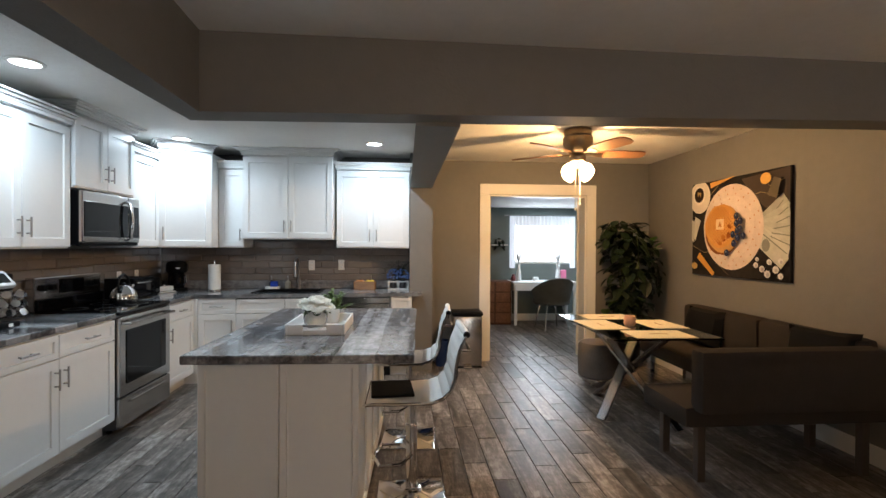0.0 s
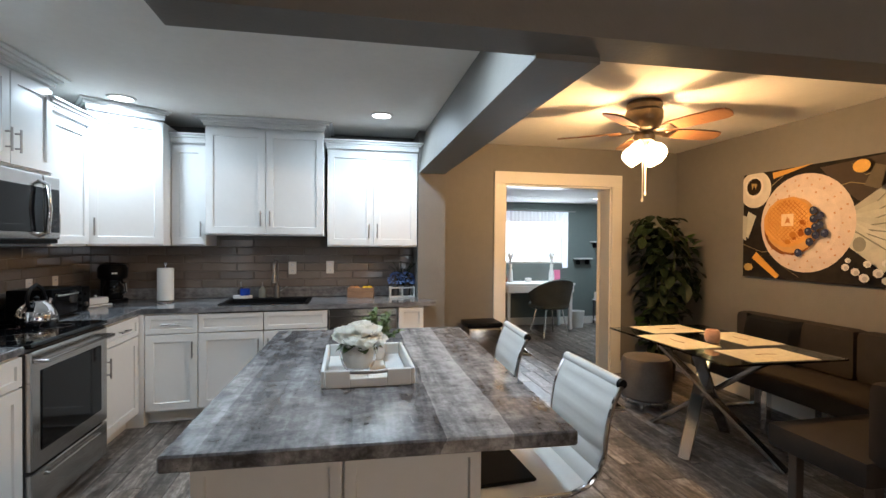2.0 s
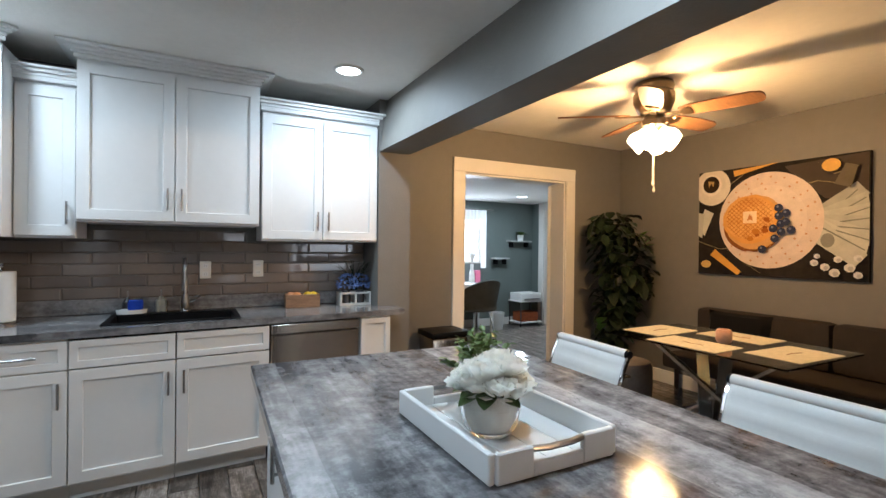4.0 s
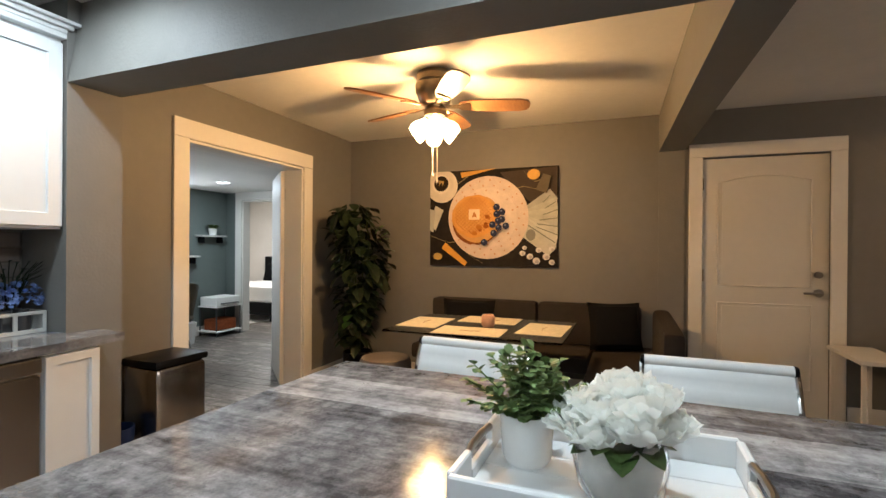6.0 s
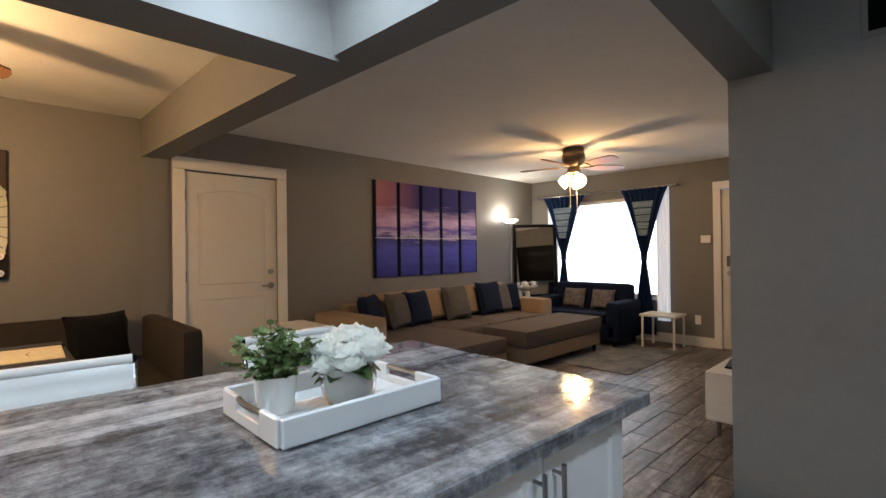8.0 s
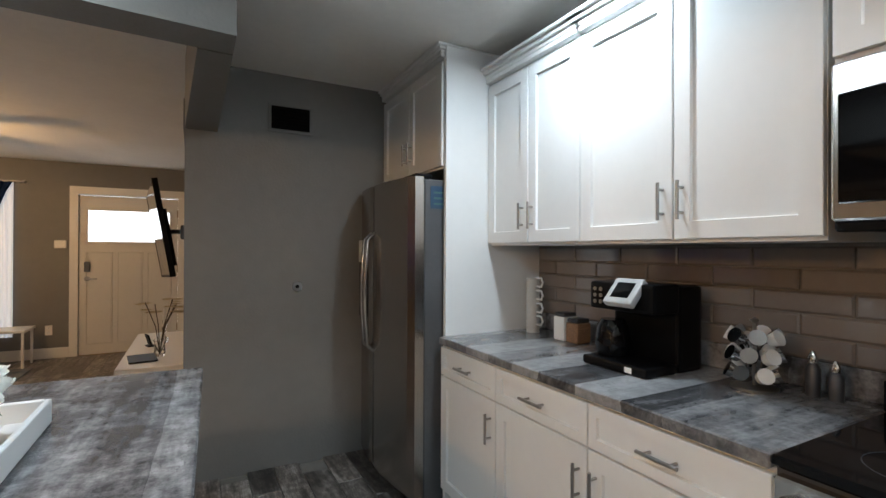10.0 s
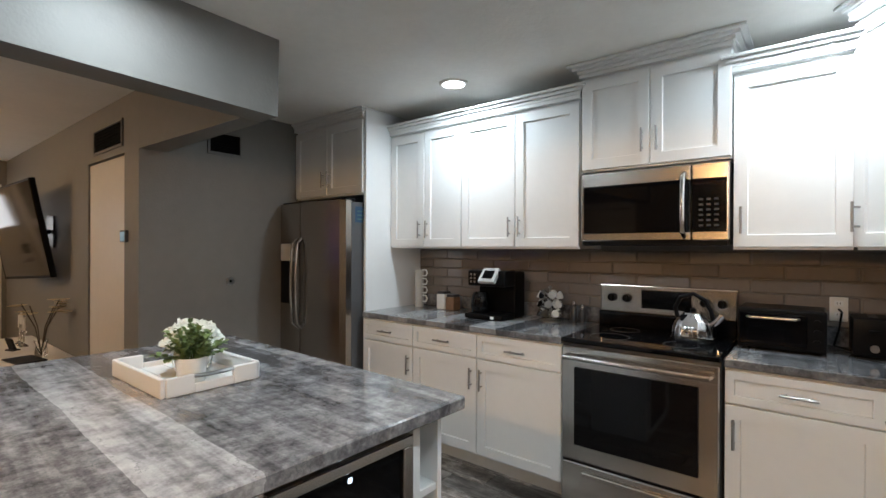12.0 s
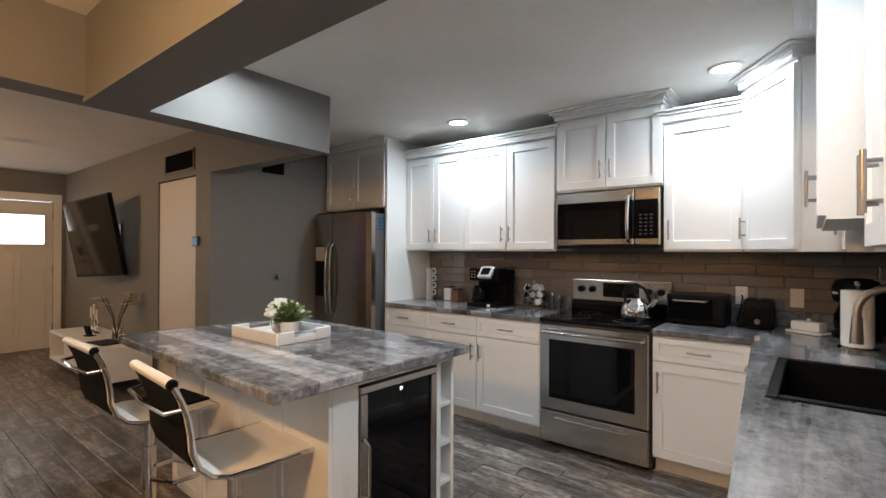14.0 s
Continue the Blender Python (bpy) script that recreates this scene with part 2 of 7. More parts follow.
# ---- plan ----
XW, XE, YN, YK, YS, YG, XL, ZC = -2.56, 3.31, 6.26, 6.20, -2.65, 1.71, -0.70, 2.46
T = 0.14


def wall(name, bm, label, material=WALL):
    return setting(name, bm, material, label, "wall")


bm = bx(B(), XW - T, XE + 0.4, YS - T, YN + 0.2, -0.12, -0.012)
floor = setting("floor", bm, GROUT, "grey-brown wood-look plank tile floor with dark joints", "floor")
bm = bx(B(), XW - T, XE + 0.4, YS - T, YN + 0.2, ZC, ZC + 0.1)
setting("ceiling", bm, CEIL, "off-white lightly textured plaster ceiling", "ceiling")
wall("wall_kitchen_west", bx(B(), XW - T, XW, YG - T, YK + T, -0.012, ZC), "grey painted kitchen wall behind the cabinets")
wall("wall_kitchen_north", bx(B(), XW, 0.295, YK, YK + T, -0.012, ZC), "grey painted kitchen wall behind the sink")
wall("wall_kitchen_south", bx(B(), XW, XL, YG - T, YG, -0.012, ZC), "plain grey painted wall beside the refrigerator")
# north wall of the dining corner, with its opening
bm = bx(B(), 0.295, 1.27, YN, YN + 0.2, -0.012, ZC)
bx(bm, 2.5, XE, YN, YN + 0.2, -0.012, ZC)
bx(bm, 1.27, 2.5, YN, YN + 0.2, 2.05, ZC)
wall("wall_north", bm, "taupe painted dining wall with a wide doorway")
wall("wall_stub", bx(B(), 0.295, 0.55, 5.855, YN - 0.002, -0.012, ZC - 0.002), "short grey wall end that carries the ceiling beam")
# east wall with a door
EAST = pose(XE, 3.0, 0, 0, 0, -88.4)      # the living room's east wall: local x runs south along it, -y faces the room
bm = bx(B(), XE, XE + T, 3.0, YN + 0.2, -0.012, ZC)
bx(bm, 0, 0.13, 0, T, -0.012, ZC, m=EAST)
bx(bm, 1.0, 5.9, 0, T, -0.012, ZC, m=EAST)
bx(bm, 0.13, 1.0, 0, T, 2.07, ZC, m=EAST)
wall("wall_east", bm, "long taupe painted wall of the dining and living room")
wall("pilaster_east", bx(B(), XE - 0.012, XE + 0.01, 3.0, 3.2, 0, 2.2), "flat painted wall strip under the beam")
# south wall with window and front door
WX0, WX1, WZ0, WZ1 = 1.26, 3.06, 0.6, 2.06
DX0, DX1 = -0.56, 0.54
bm = bx(B(), WX1, XE + 0.4, YS - T, YS, -0.012, ZC)
bx(bm, DX1, WX0, YS - T, YS, -0.012, ZC)
bx(bm, XL - T, DX0, YS - T, YS, -0.012, ZC)
bx(bm, WX0, WX1, YS - T, YS, -0.012, WZ0)
bx(bm, WX0, WX1, YS - T, YS, WZ1, ZC)
bx(bm, DX0, DX1, YS - T, YS, 2.06, ZC)
wall("wall_south", bm, "taupe painted living room wall with a large window")
# living room west wall with a closet door
bm = bx(B(), XL - T, XL, YS, 0.62, -0.012, ZC)
bx(bm, XL - T, XL, 1.44, YG - T, -0.012, ZC)
bx(bm, XL - T, XL, 0.62, 1.44, 2.06, ZC)
wall("wall_living_west", bm, "mottled grey-brown painted wall behind the television")


def slab_with_hole(bm, x0, x1, y0, y1, hx0, hx1, hy0, hy1, z0, z1, y0_end):
    """A flat slab with a rectangular hole through it; its front edge runs from y0 to y0_end."""
    out = ((x0, y0), (x1, y0_end), (x1, y1), (x0, y1))
    inn = ((hx0, hy0), (hx1, hy0), (hx1, hy1), (hx0, hy1))
    ring = [[bm.verts.new((x, y, z)) for x, y in pts] for z, pts in ((z0, out), (z1, out), (z1, inn), (z0, inn))]
    for a, b in zip(ring, ring[1:] + ring[:1]):
        for k in range(4):
            bm.faces.new((a[k], a[(k + 1) % 4], b[(k + 1) % 4], b[k]))
    return bm


def hexa(bm, pts):
    v = [bm.verts.new(p) for p in pts]
    for f in ((0, 1, 2, 3), (7, 6, 5, 4), (0, 4, 5, 1), (1, 5, 6, 2), (2, 6, 7, 3), (3, 7, 4, 0)):
        bm.faces.new([v[i] for i in f])
    return bm


zt = ZC + 0.02
bm = hexa(B(), [(-0.87, 2.93, 2.064), (XE, 3.0, 2.14), (XE, 3.2, 2.14), (-0.87, 3.1, 2.064), (-0.87, 2.93, zt), (XE, 3.0, zt), (XE, 3.2, zt), (-0.87, 3.11, zt)])
setting("beam_across", bm, WALL, "grey painted ceiling beam between kitchen and living room", "beam")
bm = hexa(B(), [(-0.87, YG + 0.001, 2.055), (XL, YG + 0.001, 2.055), (-0.755, 2.928, 2.062), (-0.87, 2.928, 2.062), (-0.87, YG + 0.001, zt), (XL, YG + 0.001, zt), (-0.755, 2.928, zt), (-0.87, 2.928, zt)])
setting("beam_kitchen_west", bm, WALL, "grey painted ceiling beam over the kitchen's passage", "beam")
bm = hexa(B(), [(0.297, 3.1, 2.066), (0.54, 3.1, 2.066), (0.54, 5.857, 2.066), (0.297, 5.857, 2.066), (0.36, 3.1, zt), (0.54, 3.1, zt), (0.54, 5.857, zt), (0.36, 5.857, zt)])
setting("beam_kitchen_dining", bm, WALL, "grey painted ceiling beam between kitchen and dining corner", "beam")

# office beyond the doorway
OX0, OX1, OY0, OY1, OZ = 0.9, 4.5, YN + 0.2, 9.3, 2.14
setting("office_floor", bx(B(), OX0 - T, OX1 + 2.6, OY0, OY1 + T, -0.12, -0.012), GROUT, "grey plank tile floor of the office", "floor")
setting("bedroom_floor", bx(B(), OX1, OX1 + 2.6, OY1 + T, 11.4, -0.12, -0.002), TRIM, "pale bedroom floor", "floor")
setting("office_ceiling", bx(B(), OX0 - T, OX1 + T, OY0, OY1 + T, OZ, OZ + 0.1), CEIL, "low white office ceiling", "ceiling")
bm = bx(B(), OX0 - T, 2.25, OY1, OY1 + T, -0.012, OZ)
bx(bm, 3.42, OX1 + T, OY1, OY1 + T, -0.012, OZ)
bx(bm, 2.25, 3.42, OY1, OY1 + T, -0.012, 1.08)
bx(bm, 2.25, 3.42, OY1, OY1 + T, 1.92, OZ)
wall("wall_office_north", bm, "grey-green office wall with a window", OFFICE_WALL)
wall("wall_office_west", bx(B(), OX0 - T, OX0, OY0, OY1, -0.012, OZ), "grey-green office side wall", OFFICE_WALL)
bm = bx(B(), OX1, OX1 + T, OY0, 8.2, -0.012, OZ)
bx(bm, OX1, OX1 + T, 8.98, OY1, -0.012, OZ)
bx(bm, OX1, OX1 + T, 8.2, 8.98, 2.03, OZ)
wall("wall_office_east", bm, "grey-green office wall with a bedroom door", OFFICE_WALL)
bm = bx(B(), XE, OX1 + T, OY0 - T, OY0, -0.012, OZ)
wall("wall_office_south", bm, "grey-green office wall beside the doorway", OFFICE_WALL)
bm = bx(B(), OX1 + 2.5, OX1 + 2.6, OY0, 11.4, -0.012, OZ + 0.2)
bx(bm, OX1 + T, OX1 + 2.5, OY0, OY0 + 0.1, -0.012, OZ + 0.2)
bx(bm, OX1 + T, OX1 + 2.5, 11.3, 11.4, -0.012, OZ + 0.2)
bx(bm, OX1, OX1 + T, OY1 + T, 11.4, -0.012, OZ + 0.2)
bx(bm, OX1 + T - 0.01, OX1 + T, OY0, 11.3, OZ - 0.1, OZ + 0.2)
wall("wall_bedroom", bm, "pale plain bedroom walls", TRIM)
setting("bedroom_ceiling", bx(B(), OX1, OX1 + 2.6, OY0, 11.4, OZ + 0.2, OZ + 0.3), CEIL, "white bedroom ceiling", "ceiling")


# ---- kitchen cabinets ----
def shaker(bm, w, z0, z1, t=0.02, rail=0.058):
    """A frame-and-panel front in the x-z plane, facing -y, from x=0 to w: one slab with a sunk field."""
    e, s = 0.002, 0.003
    loops = []
    for i, y in ((0, 0), (0, -t + e), (e, -t), (rail, -t), (rail + s, -t * 0.45)):
        loops.append([bm.verts.new(p) for p in ((i, y, z0 + i), (w - i, y, z0 + i), (w - i, y, z1 - i), (i, y, z1 - i))])
    for a, b in zip(loops, loops[1:]):
        for k in range(4):
            bm.faces.new((a[k], a[(k + 1) % 4], b[(k + 1) % 4], b[k]))
    bm.faces.new(loops[0][::-1])
    bm.faces.new(loops[-1])
    return bm


def pull(parent, x, z, length=0.13, upright=True, off=0.02):
    d = Vector((0, 0, 1)) if upright else Vector((1, 0, 0))
    c = Vector((x, -off - 0.03, z))
    bm = cyl(B(), c - d * length / 2, c + d * length / 2, 0.006, seg=10)
    for s in (-1, 1):
        p = c + d * s * length * 0.32
        cyl(bm, p, p + Vector((0, 0.031, 0)), 0.005, seg=8)
    return part("handle", bm, NICKEL, parent, "brushed nickel bar handle", True)


def front(parent, name, x, w, z0, z1, handle=None, flat=False):
    g = 0.003
    bm = B()
    shaker(bm, w - 2 * g, z0, z1, rail=0.036 if flat else 0.058)
    ob = part(name, bm, WHITE, parent)
    ob.location = (x + g, 0, 0)
    if handle:
        kind, hx, hz = handle
        pull(ob, hx, hz, upright=kind == "v")
    return ob


def crown(bm, w, z0, h, depth, out=0.06):
    """A stepped crown moulding along the front and both ends."""
    for i, (a, b, o) in enumerate(((0, 0.3, 0.012), (0.3, 0.55, 0.3 * out), (0.55, 0.8, 0.62 * out), (0.8, 1.0, out))):
        bx(bm, -o, w + o, -0.02 - o, depth, z0 + a * h, z0 + b * h, 0.003)
    return bm


def lower_unit(m, w, layout, label, depth=0.6, top=0.865):
    c = thing("base_cabinet", label, "cabinet", group="lower kitchen cabinets")
    c.matrix_world = m
    bm = bx(B(), 0.001, w - 0.001, 0, depth, 0.1, 0.68 if "f" in layout else top)
    part("body", bm, WHITE, c)
    part("toe_kick", bx(B(), 0.001, w - 0.001, 0.07, depth, 0, 0.1), TRIM, c, "recessed pale toe kick")
    dz = 0.155
    if "d" in layout:
        front(c, "drawer", 0, w, top - dz, top - 0.012, ("h", (w - 0.006) / 2, top - dz / 2 - 0.004) if w > 0.25 else ("h", (w - .006) / 2, top - dz / 2), True)
    if "f" in layout:
        front(c, "false_drawer", 0, w, top - dz, top - 0.012, None, True)
    ztop = top - dz - 0.008 if ("d" in layout or "f" in layout) else top - 0.012
    if "L" in layout:
        front(c, "door", 0, w, 0.115, ztop, ("v", 0.035, ztop - 0.12))
    if "R" in layout:
        front(c, "door", 0, w, 0.115, ztop, ("v", w - 0.04, ztop - 0.12))
    if "2" in layout:
        front(c, "door", 0, w / 2, 0.115, ztop, ("v", w / 2 - 0.04, ztop - 0.12))
        front(c, "door", w / 2, w / 2, 0.115, ztop, ("v", 0.034, ztop - 0.12))
    return c


def upper_unit(m, w, z0, z1, layout, label, depth=0.33, crown_h=0.08, out=0.05):
    c = thing("wall_cabinet", label, "cabinet", group="upper kitchen cabinets")
    c.matrix_world = m
    part("body", bx(B(), 0.001, w - 0.001, 0, depth, z0, z1), WHITE, c)
    d0, d1 = z0 + 0.012, z1 - 0.02
    if layout == "2":
        front(c, "door", 0, w / 2, d0, d1, ("v", w / 2 - 0.04, d0 + 0.13))
        front(c, "door", w / 2, w / 2, d0, d1, ("v", 0.034, d0 + 0.13))
    elif layout == "R":
        front(c, "door", 0, w, d0, d1, ("v", w - 0.04, d0 + 0.13))
    else:
        front(c, "door", 0, w, d0, d1, ("v", 0.034, d0 + 0.13))
    if crown_h:
        part("crown_moulding", crown(B(), w - 0.004, z1 + 0.001, crown_h, depth - 0.01, out), WHITE, c, "stepped white crown moulding")
    return c


XF, YF = -1.915, 5.525          # fronts of the lower cabinets on the west and north walls
XU, YU = -2.207, 5.89           # fronts of the upper cabinets


def on_west(y):
    """A front on the west wall that looks east: local x runs along y."""
    return pose(XF, y, 0, 0, 0, 90)


for y0, y1, lay in ((2.615, 3.12, "dR"), (3.12, 3.65, "dR"), (3.65, 4.21, "dL"), (4.972, 5.5, "dL")):
    lower_unit(on_west(y0), y1 - y0, lay, "white shaker base cabinet with one drawer above a door", 0.64)
SKEW = 0.066


def on_north(x, out=0.0):
    """A front on the north run, which stands a little out of square with the wall."""
    return pose(x, YF - out + SKEW * (x + 1.86), 0, 0, 0, math.degrees(math.atan(SKEW)))


lower_unit(on_north(-1.86), 0.37, "dR", "white shaker base cabinet with one drawer above a door", 0.49)
lower_unit(on_north(-1.49), 0.48, "fR", "white shaker sink base cabinet with false drawer front", 0.49)
lower_unit(on_north(-1.01), 0.505, "fL", "white shaker sink base cabinet with false drawer front", 0.49)
c = lower_unit(on_north(0.093), 0.225, "", "narrow white base cabinet beside the dishwasher", 0.19)
front(c, "door", 0, 0.225, 0.115, 0.853, None, True)

c = thing("corner_filler", "white filler post between the corner cabinets", "cabinet panel")
part("post", bx(B(), XF - 0.02, -1.861, 5.5, 5.56, 0.1, 0.865), WHITE, c)
part("kick", bx(B(), XF - 0.07, -1.861, 5.5, 5.62, 0, 0.1), TRIM, c)
up = "white shaker wall cabinet with two doors"
W90 = lambda y, x=XU: pose(x, y, 0, 0, 0, 90)
upper_unit(W90(2.615), 0.7, 1.385, 2.28, "2", up, 0.35)
upper_unit(W90(3.315), 0.87, 1.385, 2.28, "2", up, 0.35)
upper_unit(W90(4.205, -2.19), 0.76, 1.835, 2.385, "2", "short white wall cabinet above the microwave, up to the ceiling", 0.36, 0.072, 0.07)
upper_unit(W90(4.968), 0.45, 1.385, 2.25, "L", "white shaker wall cabinet with one door", 0.35)
ang = math.degrees(math.atan2(5.70 - 5.43, -1.80 - XU))
dw = math.hypot(5.70 - 5.43, -1.80 - XU)
upper_unit(pose(XU, 5.43, 0, 0, 0, ang), dw, 1.385, 2.38, "L", "tall white diagonal corner wall cabinet", 0.3, 0.075, 0.05)
upper_unit(pose(-1.797, YU, 0), 0.274, 1.385, 2.25, "R", "narrow white wall cabinet with one door", 0.3)
upper_unit(pose(-1.507, YU - 0.1, 0), 0.957, 1.478, 2.385, "2", "tall white double wall cabinet above the sink", 0.4, 0.072, 0.08)
upper_unit(pose(-0.525, YU, 0), 0.815, 1.385, 2.26, "2", up, 0.3)
c = thing("cabinet_side_panel", "white side panel of the corner wall cabinet", "cabinet panel")
part("panel", bx(B(), -1.822, -1.8, 5.715, YK - 0.004, 1.386, 2.38, 0.002), WHITE, c)
# refrigerator surround
c = thing("refrigerator_surround", "tall white painted side panel beside the refrigerator", "cabinet panel", (0, 0, 0))
part("panel", bx(B(), XW + 0.004, -1.925, 2.585, 2.612, 0, 2.452, 0.002), WHITE, c)
upper_unit(W90(1.716, -1.935), 0.865, 1.80, 2.39, "2", "white wall cabinet above the refrigerator", 0.615, 0.066, 0.04)

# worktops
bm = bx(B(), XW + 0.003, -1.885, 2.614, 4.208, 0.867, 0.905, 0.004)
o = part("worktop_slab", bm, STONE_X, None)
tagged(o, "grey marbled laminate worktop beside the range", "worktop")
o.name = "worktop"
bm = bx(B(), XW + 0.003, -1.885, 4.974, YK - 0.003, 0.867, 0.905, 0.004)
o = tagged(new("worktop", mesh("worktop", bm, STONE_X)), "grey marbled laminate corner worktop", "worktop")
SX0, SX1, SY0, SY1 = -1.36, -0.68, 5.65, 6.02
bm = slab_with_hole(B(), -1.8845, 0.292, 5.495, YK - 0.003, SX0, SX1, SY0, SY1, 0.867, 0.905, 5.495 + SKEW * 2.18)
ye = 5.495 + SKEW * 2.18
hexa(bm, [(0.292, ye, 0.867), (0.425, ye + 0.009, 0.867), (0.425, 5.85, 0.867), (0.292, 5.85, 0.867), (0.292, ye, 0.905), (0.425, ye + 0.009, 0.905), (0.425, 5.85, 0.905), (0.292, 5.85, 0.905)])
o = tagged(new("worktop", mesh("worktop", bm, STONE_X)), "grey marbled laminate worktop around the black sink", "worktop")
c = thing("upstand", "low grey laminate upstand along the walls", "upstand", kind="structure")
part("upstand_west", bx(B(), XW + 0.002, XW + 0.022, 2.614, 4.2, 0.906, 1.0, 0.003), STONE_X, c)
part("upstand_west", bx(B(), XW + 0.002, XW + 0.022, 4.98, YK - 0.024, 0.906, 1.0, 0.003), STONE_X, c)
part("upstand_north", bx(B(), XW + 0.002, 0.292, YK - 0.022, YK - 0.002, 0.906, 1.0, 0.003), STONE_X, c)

# ---- island ----
isl = thing("kitchen_island", "white kitchen island with shaker panels and grey marbled top", "island")
IX0, IX1, IY0, IY1, IZ = -0.757, 0.315, 2.77, 4.385, 0.91
part("countertop", bx(B(), IX0, IX1, IY0, IY1, IZ - 0.042, IZ, 0.005), STONE_Y, isl, "grey marbled laminate slab")
bx0, bx1, by0, by1 = -0.70, 0.055, 2.82, 4.33
for nm, a in (("body", (bx0 + 0.02, bx1 - 0.02, by0 + 0.02, 3.93, 0.1, IZ - 0.043)), ("corner_post", (-0.09, bx1 - 0.02, 3.931, by1, 0.0, IZ - 0.043)),
              ("plinth", (bx0 + 0.02, bx1 - 0.02, by0 + 0.03, 3.9, 0, 0.099)), ("divider", (-0.6, -0.57, 3.931, by1, 0.051, IZ - 0.071)),
              ("bottom_rail", (bx0 + 0.005, -0.091, 3.931, by1, 0.0, 0.05)), ("top_rail", (bx0 + 0.019, -0.091, 3.931, by1, IZ - 0.07, IZ - 0.043)),
              ("side_stile", (bx0, bx0 + 0.018, 3.931, by1, 0.051, IZ - 0.043))):
    part(nm, bx(B(), *a), WHITE, isl)
half = (bx1 - bx0) / 2
for i in range(2):
    bm = shaker(B(), half - 0.006, 0.03, IZ - 0.046, 0.02, 0.03)
    o = part("end_panel", bm, WHITE, isl)
    o.location = (bx0 + i * half + 0.003, by0 + 0.02, 0)
for i in range(3):
    w = (3.93 - by0) / 3
    f = front(isl, "door", 0, w, 0.12, IZ - 0.05, ("v", w - 0.04 if i == 1 else 0.034, 0.752))
    f.matrix_world = pose(bx0 + 0.02, by0 + (i + 1) * w - 0.003, 0, 0, 0, -90)
for i in range(4):
    w = (by1 - by0) / 4
    bm = shaker(B(), w - 0.004, 0.03, IZ - 0.046, 0.018, 0.045)
    o = part("back_panel", bm, WHITE, isl)
    o.matrix_world = pose(bx1 - 0.02, by0 + i * w + 0.002, 0, 0, 0, 90)
for z in (0.25, 0.44, 0.63):
    part("cubby_shelf", bx(B(), bx0 + 0.019, -0.601, 3.93, by1 - 0.003, z - 0.012, z + 0.012, 0.002), WHITE, isl)
part("cubby_back", bx(B(), bx0 + 0.019, -0.601, 3.935, 3.95, 0.05, IZ - 0.07), WHITE, isl)
c = thing("beverage_cooler", "black glass beverage cooler with steel door frame", "wine cooler", (0, 0, 0))
part("body", bx(B(), -0.565, -0.095, 3.93, by1 - 0.03, 0.052, IZ - 0.075), BLACK, c)
bm = B()
for a in ((-0.565, -0.095, 0.80, 0.832), (-0.565, -0.095, 0.06, 0.1), (-0.565, -0.525, 0.1, 0.80), (-0.135, -0.095, 0.1, 0.80)):
    bx(bm, a[0], a[1], by1 - 0.028, by1 + 0.008, a[2], a[3], 0.003)
d = part("door_frame", bm, STEEL, c, "stainless steel door frame")
part("door_glass", bx(B(), -0.524, -0.136, by1 - 0.02, by1 - 0.004, 0.1, 0.8), BLACK_GLASS, c, "dark tinted glass")
part("display", bx(B(), -0.34, -0.328, by1 - 0.003, by1 - 0.001, 0.77, 0.783), mat("display_glow", (0.4, 0.5, 0.6), 0.4, emit=(0.7, 0.85, 1), strength=3), c, "small lit display")
part("handle", tube(B(), [(-0.115, by1 + 0.01, 0.62), (-0.115, by1 + 0.04, 0.6), (-0.115, by1 + 0.04, 0.4), (-0.115, by1 + 0.01, 0.38)], 0.007), STEEL, c, "", True)

TURN = Matrix.Translation((-0.22, 3.58, 0)) @ Matrix.Rotation(radians(-1.8), 4, "Z") @ Matrix.Translation((0.22, -3.58, 0))
isl.matrix_world = TURN       # the island stands slightly askew
c.matrix_world = TURN


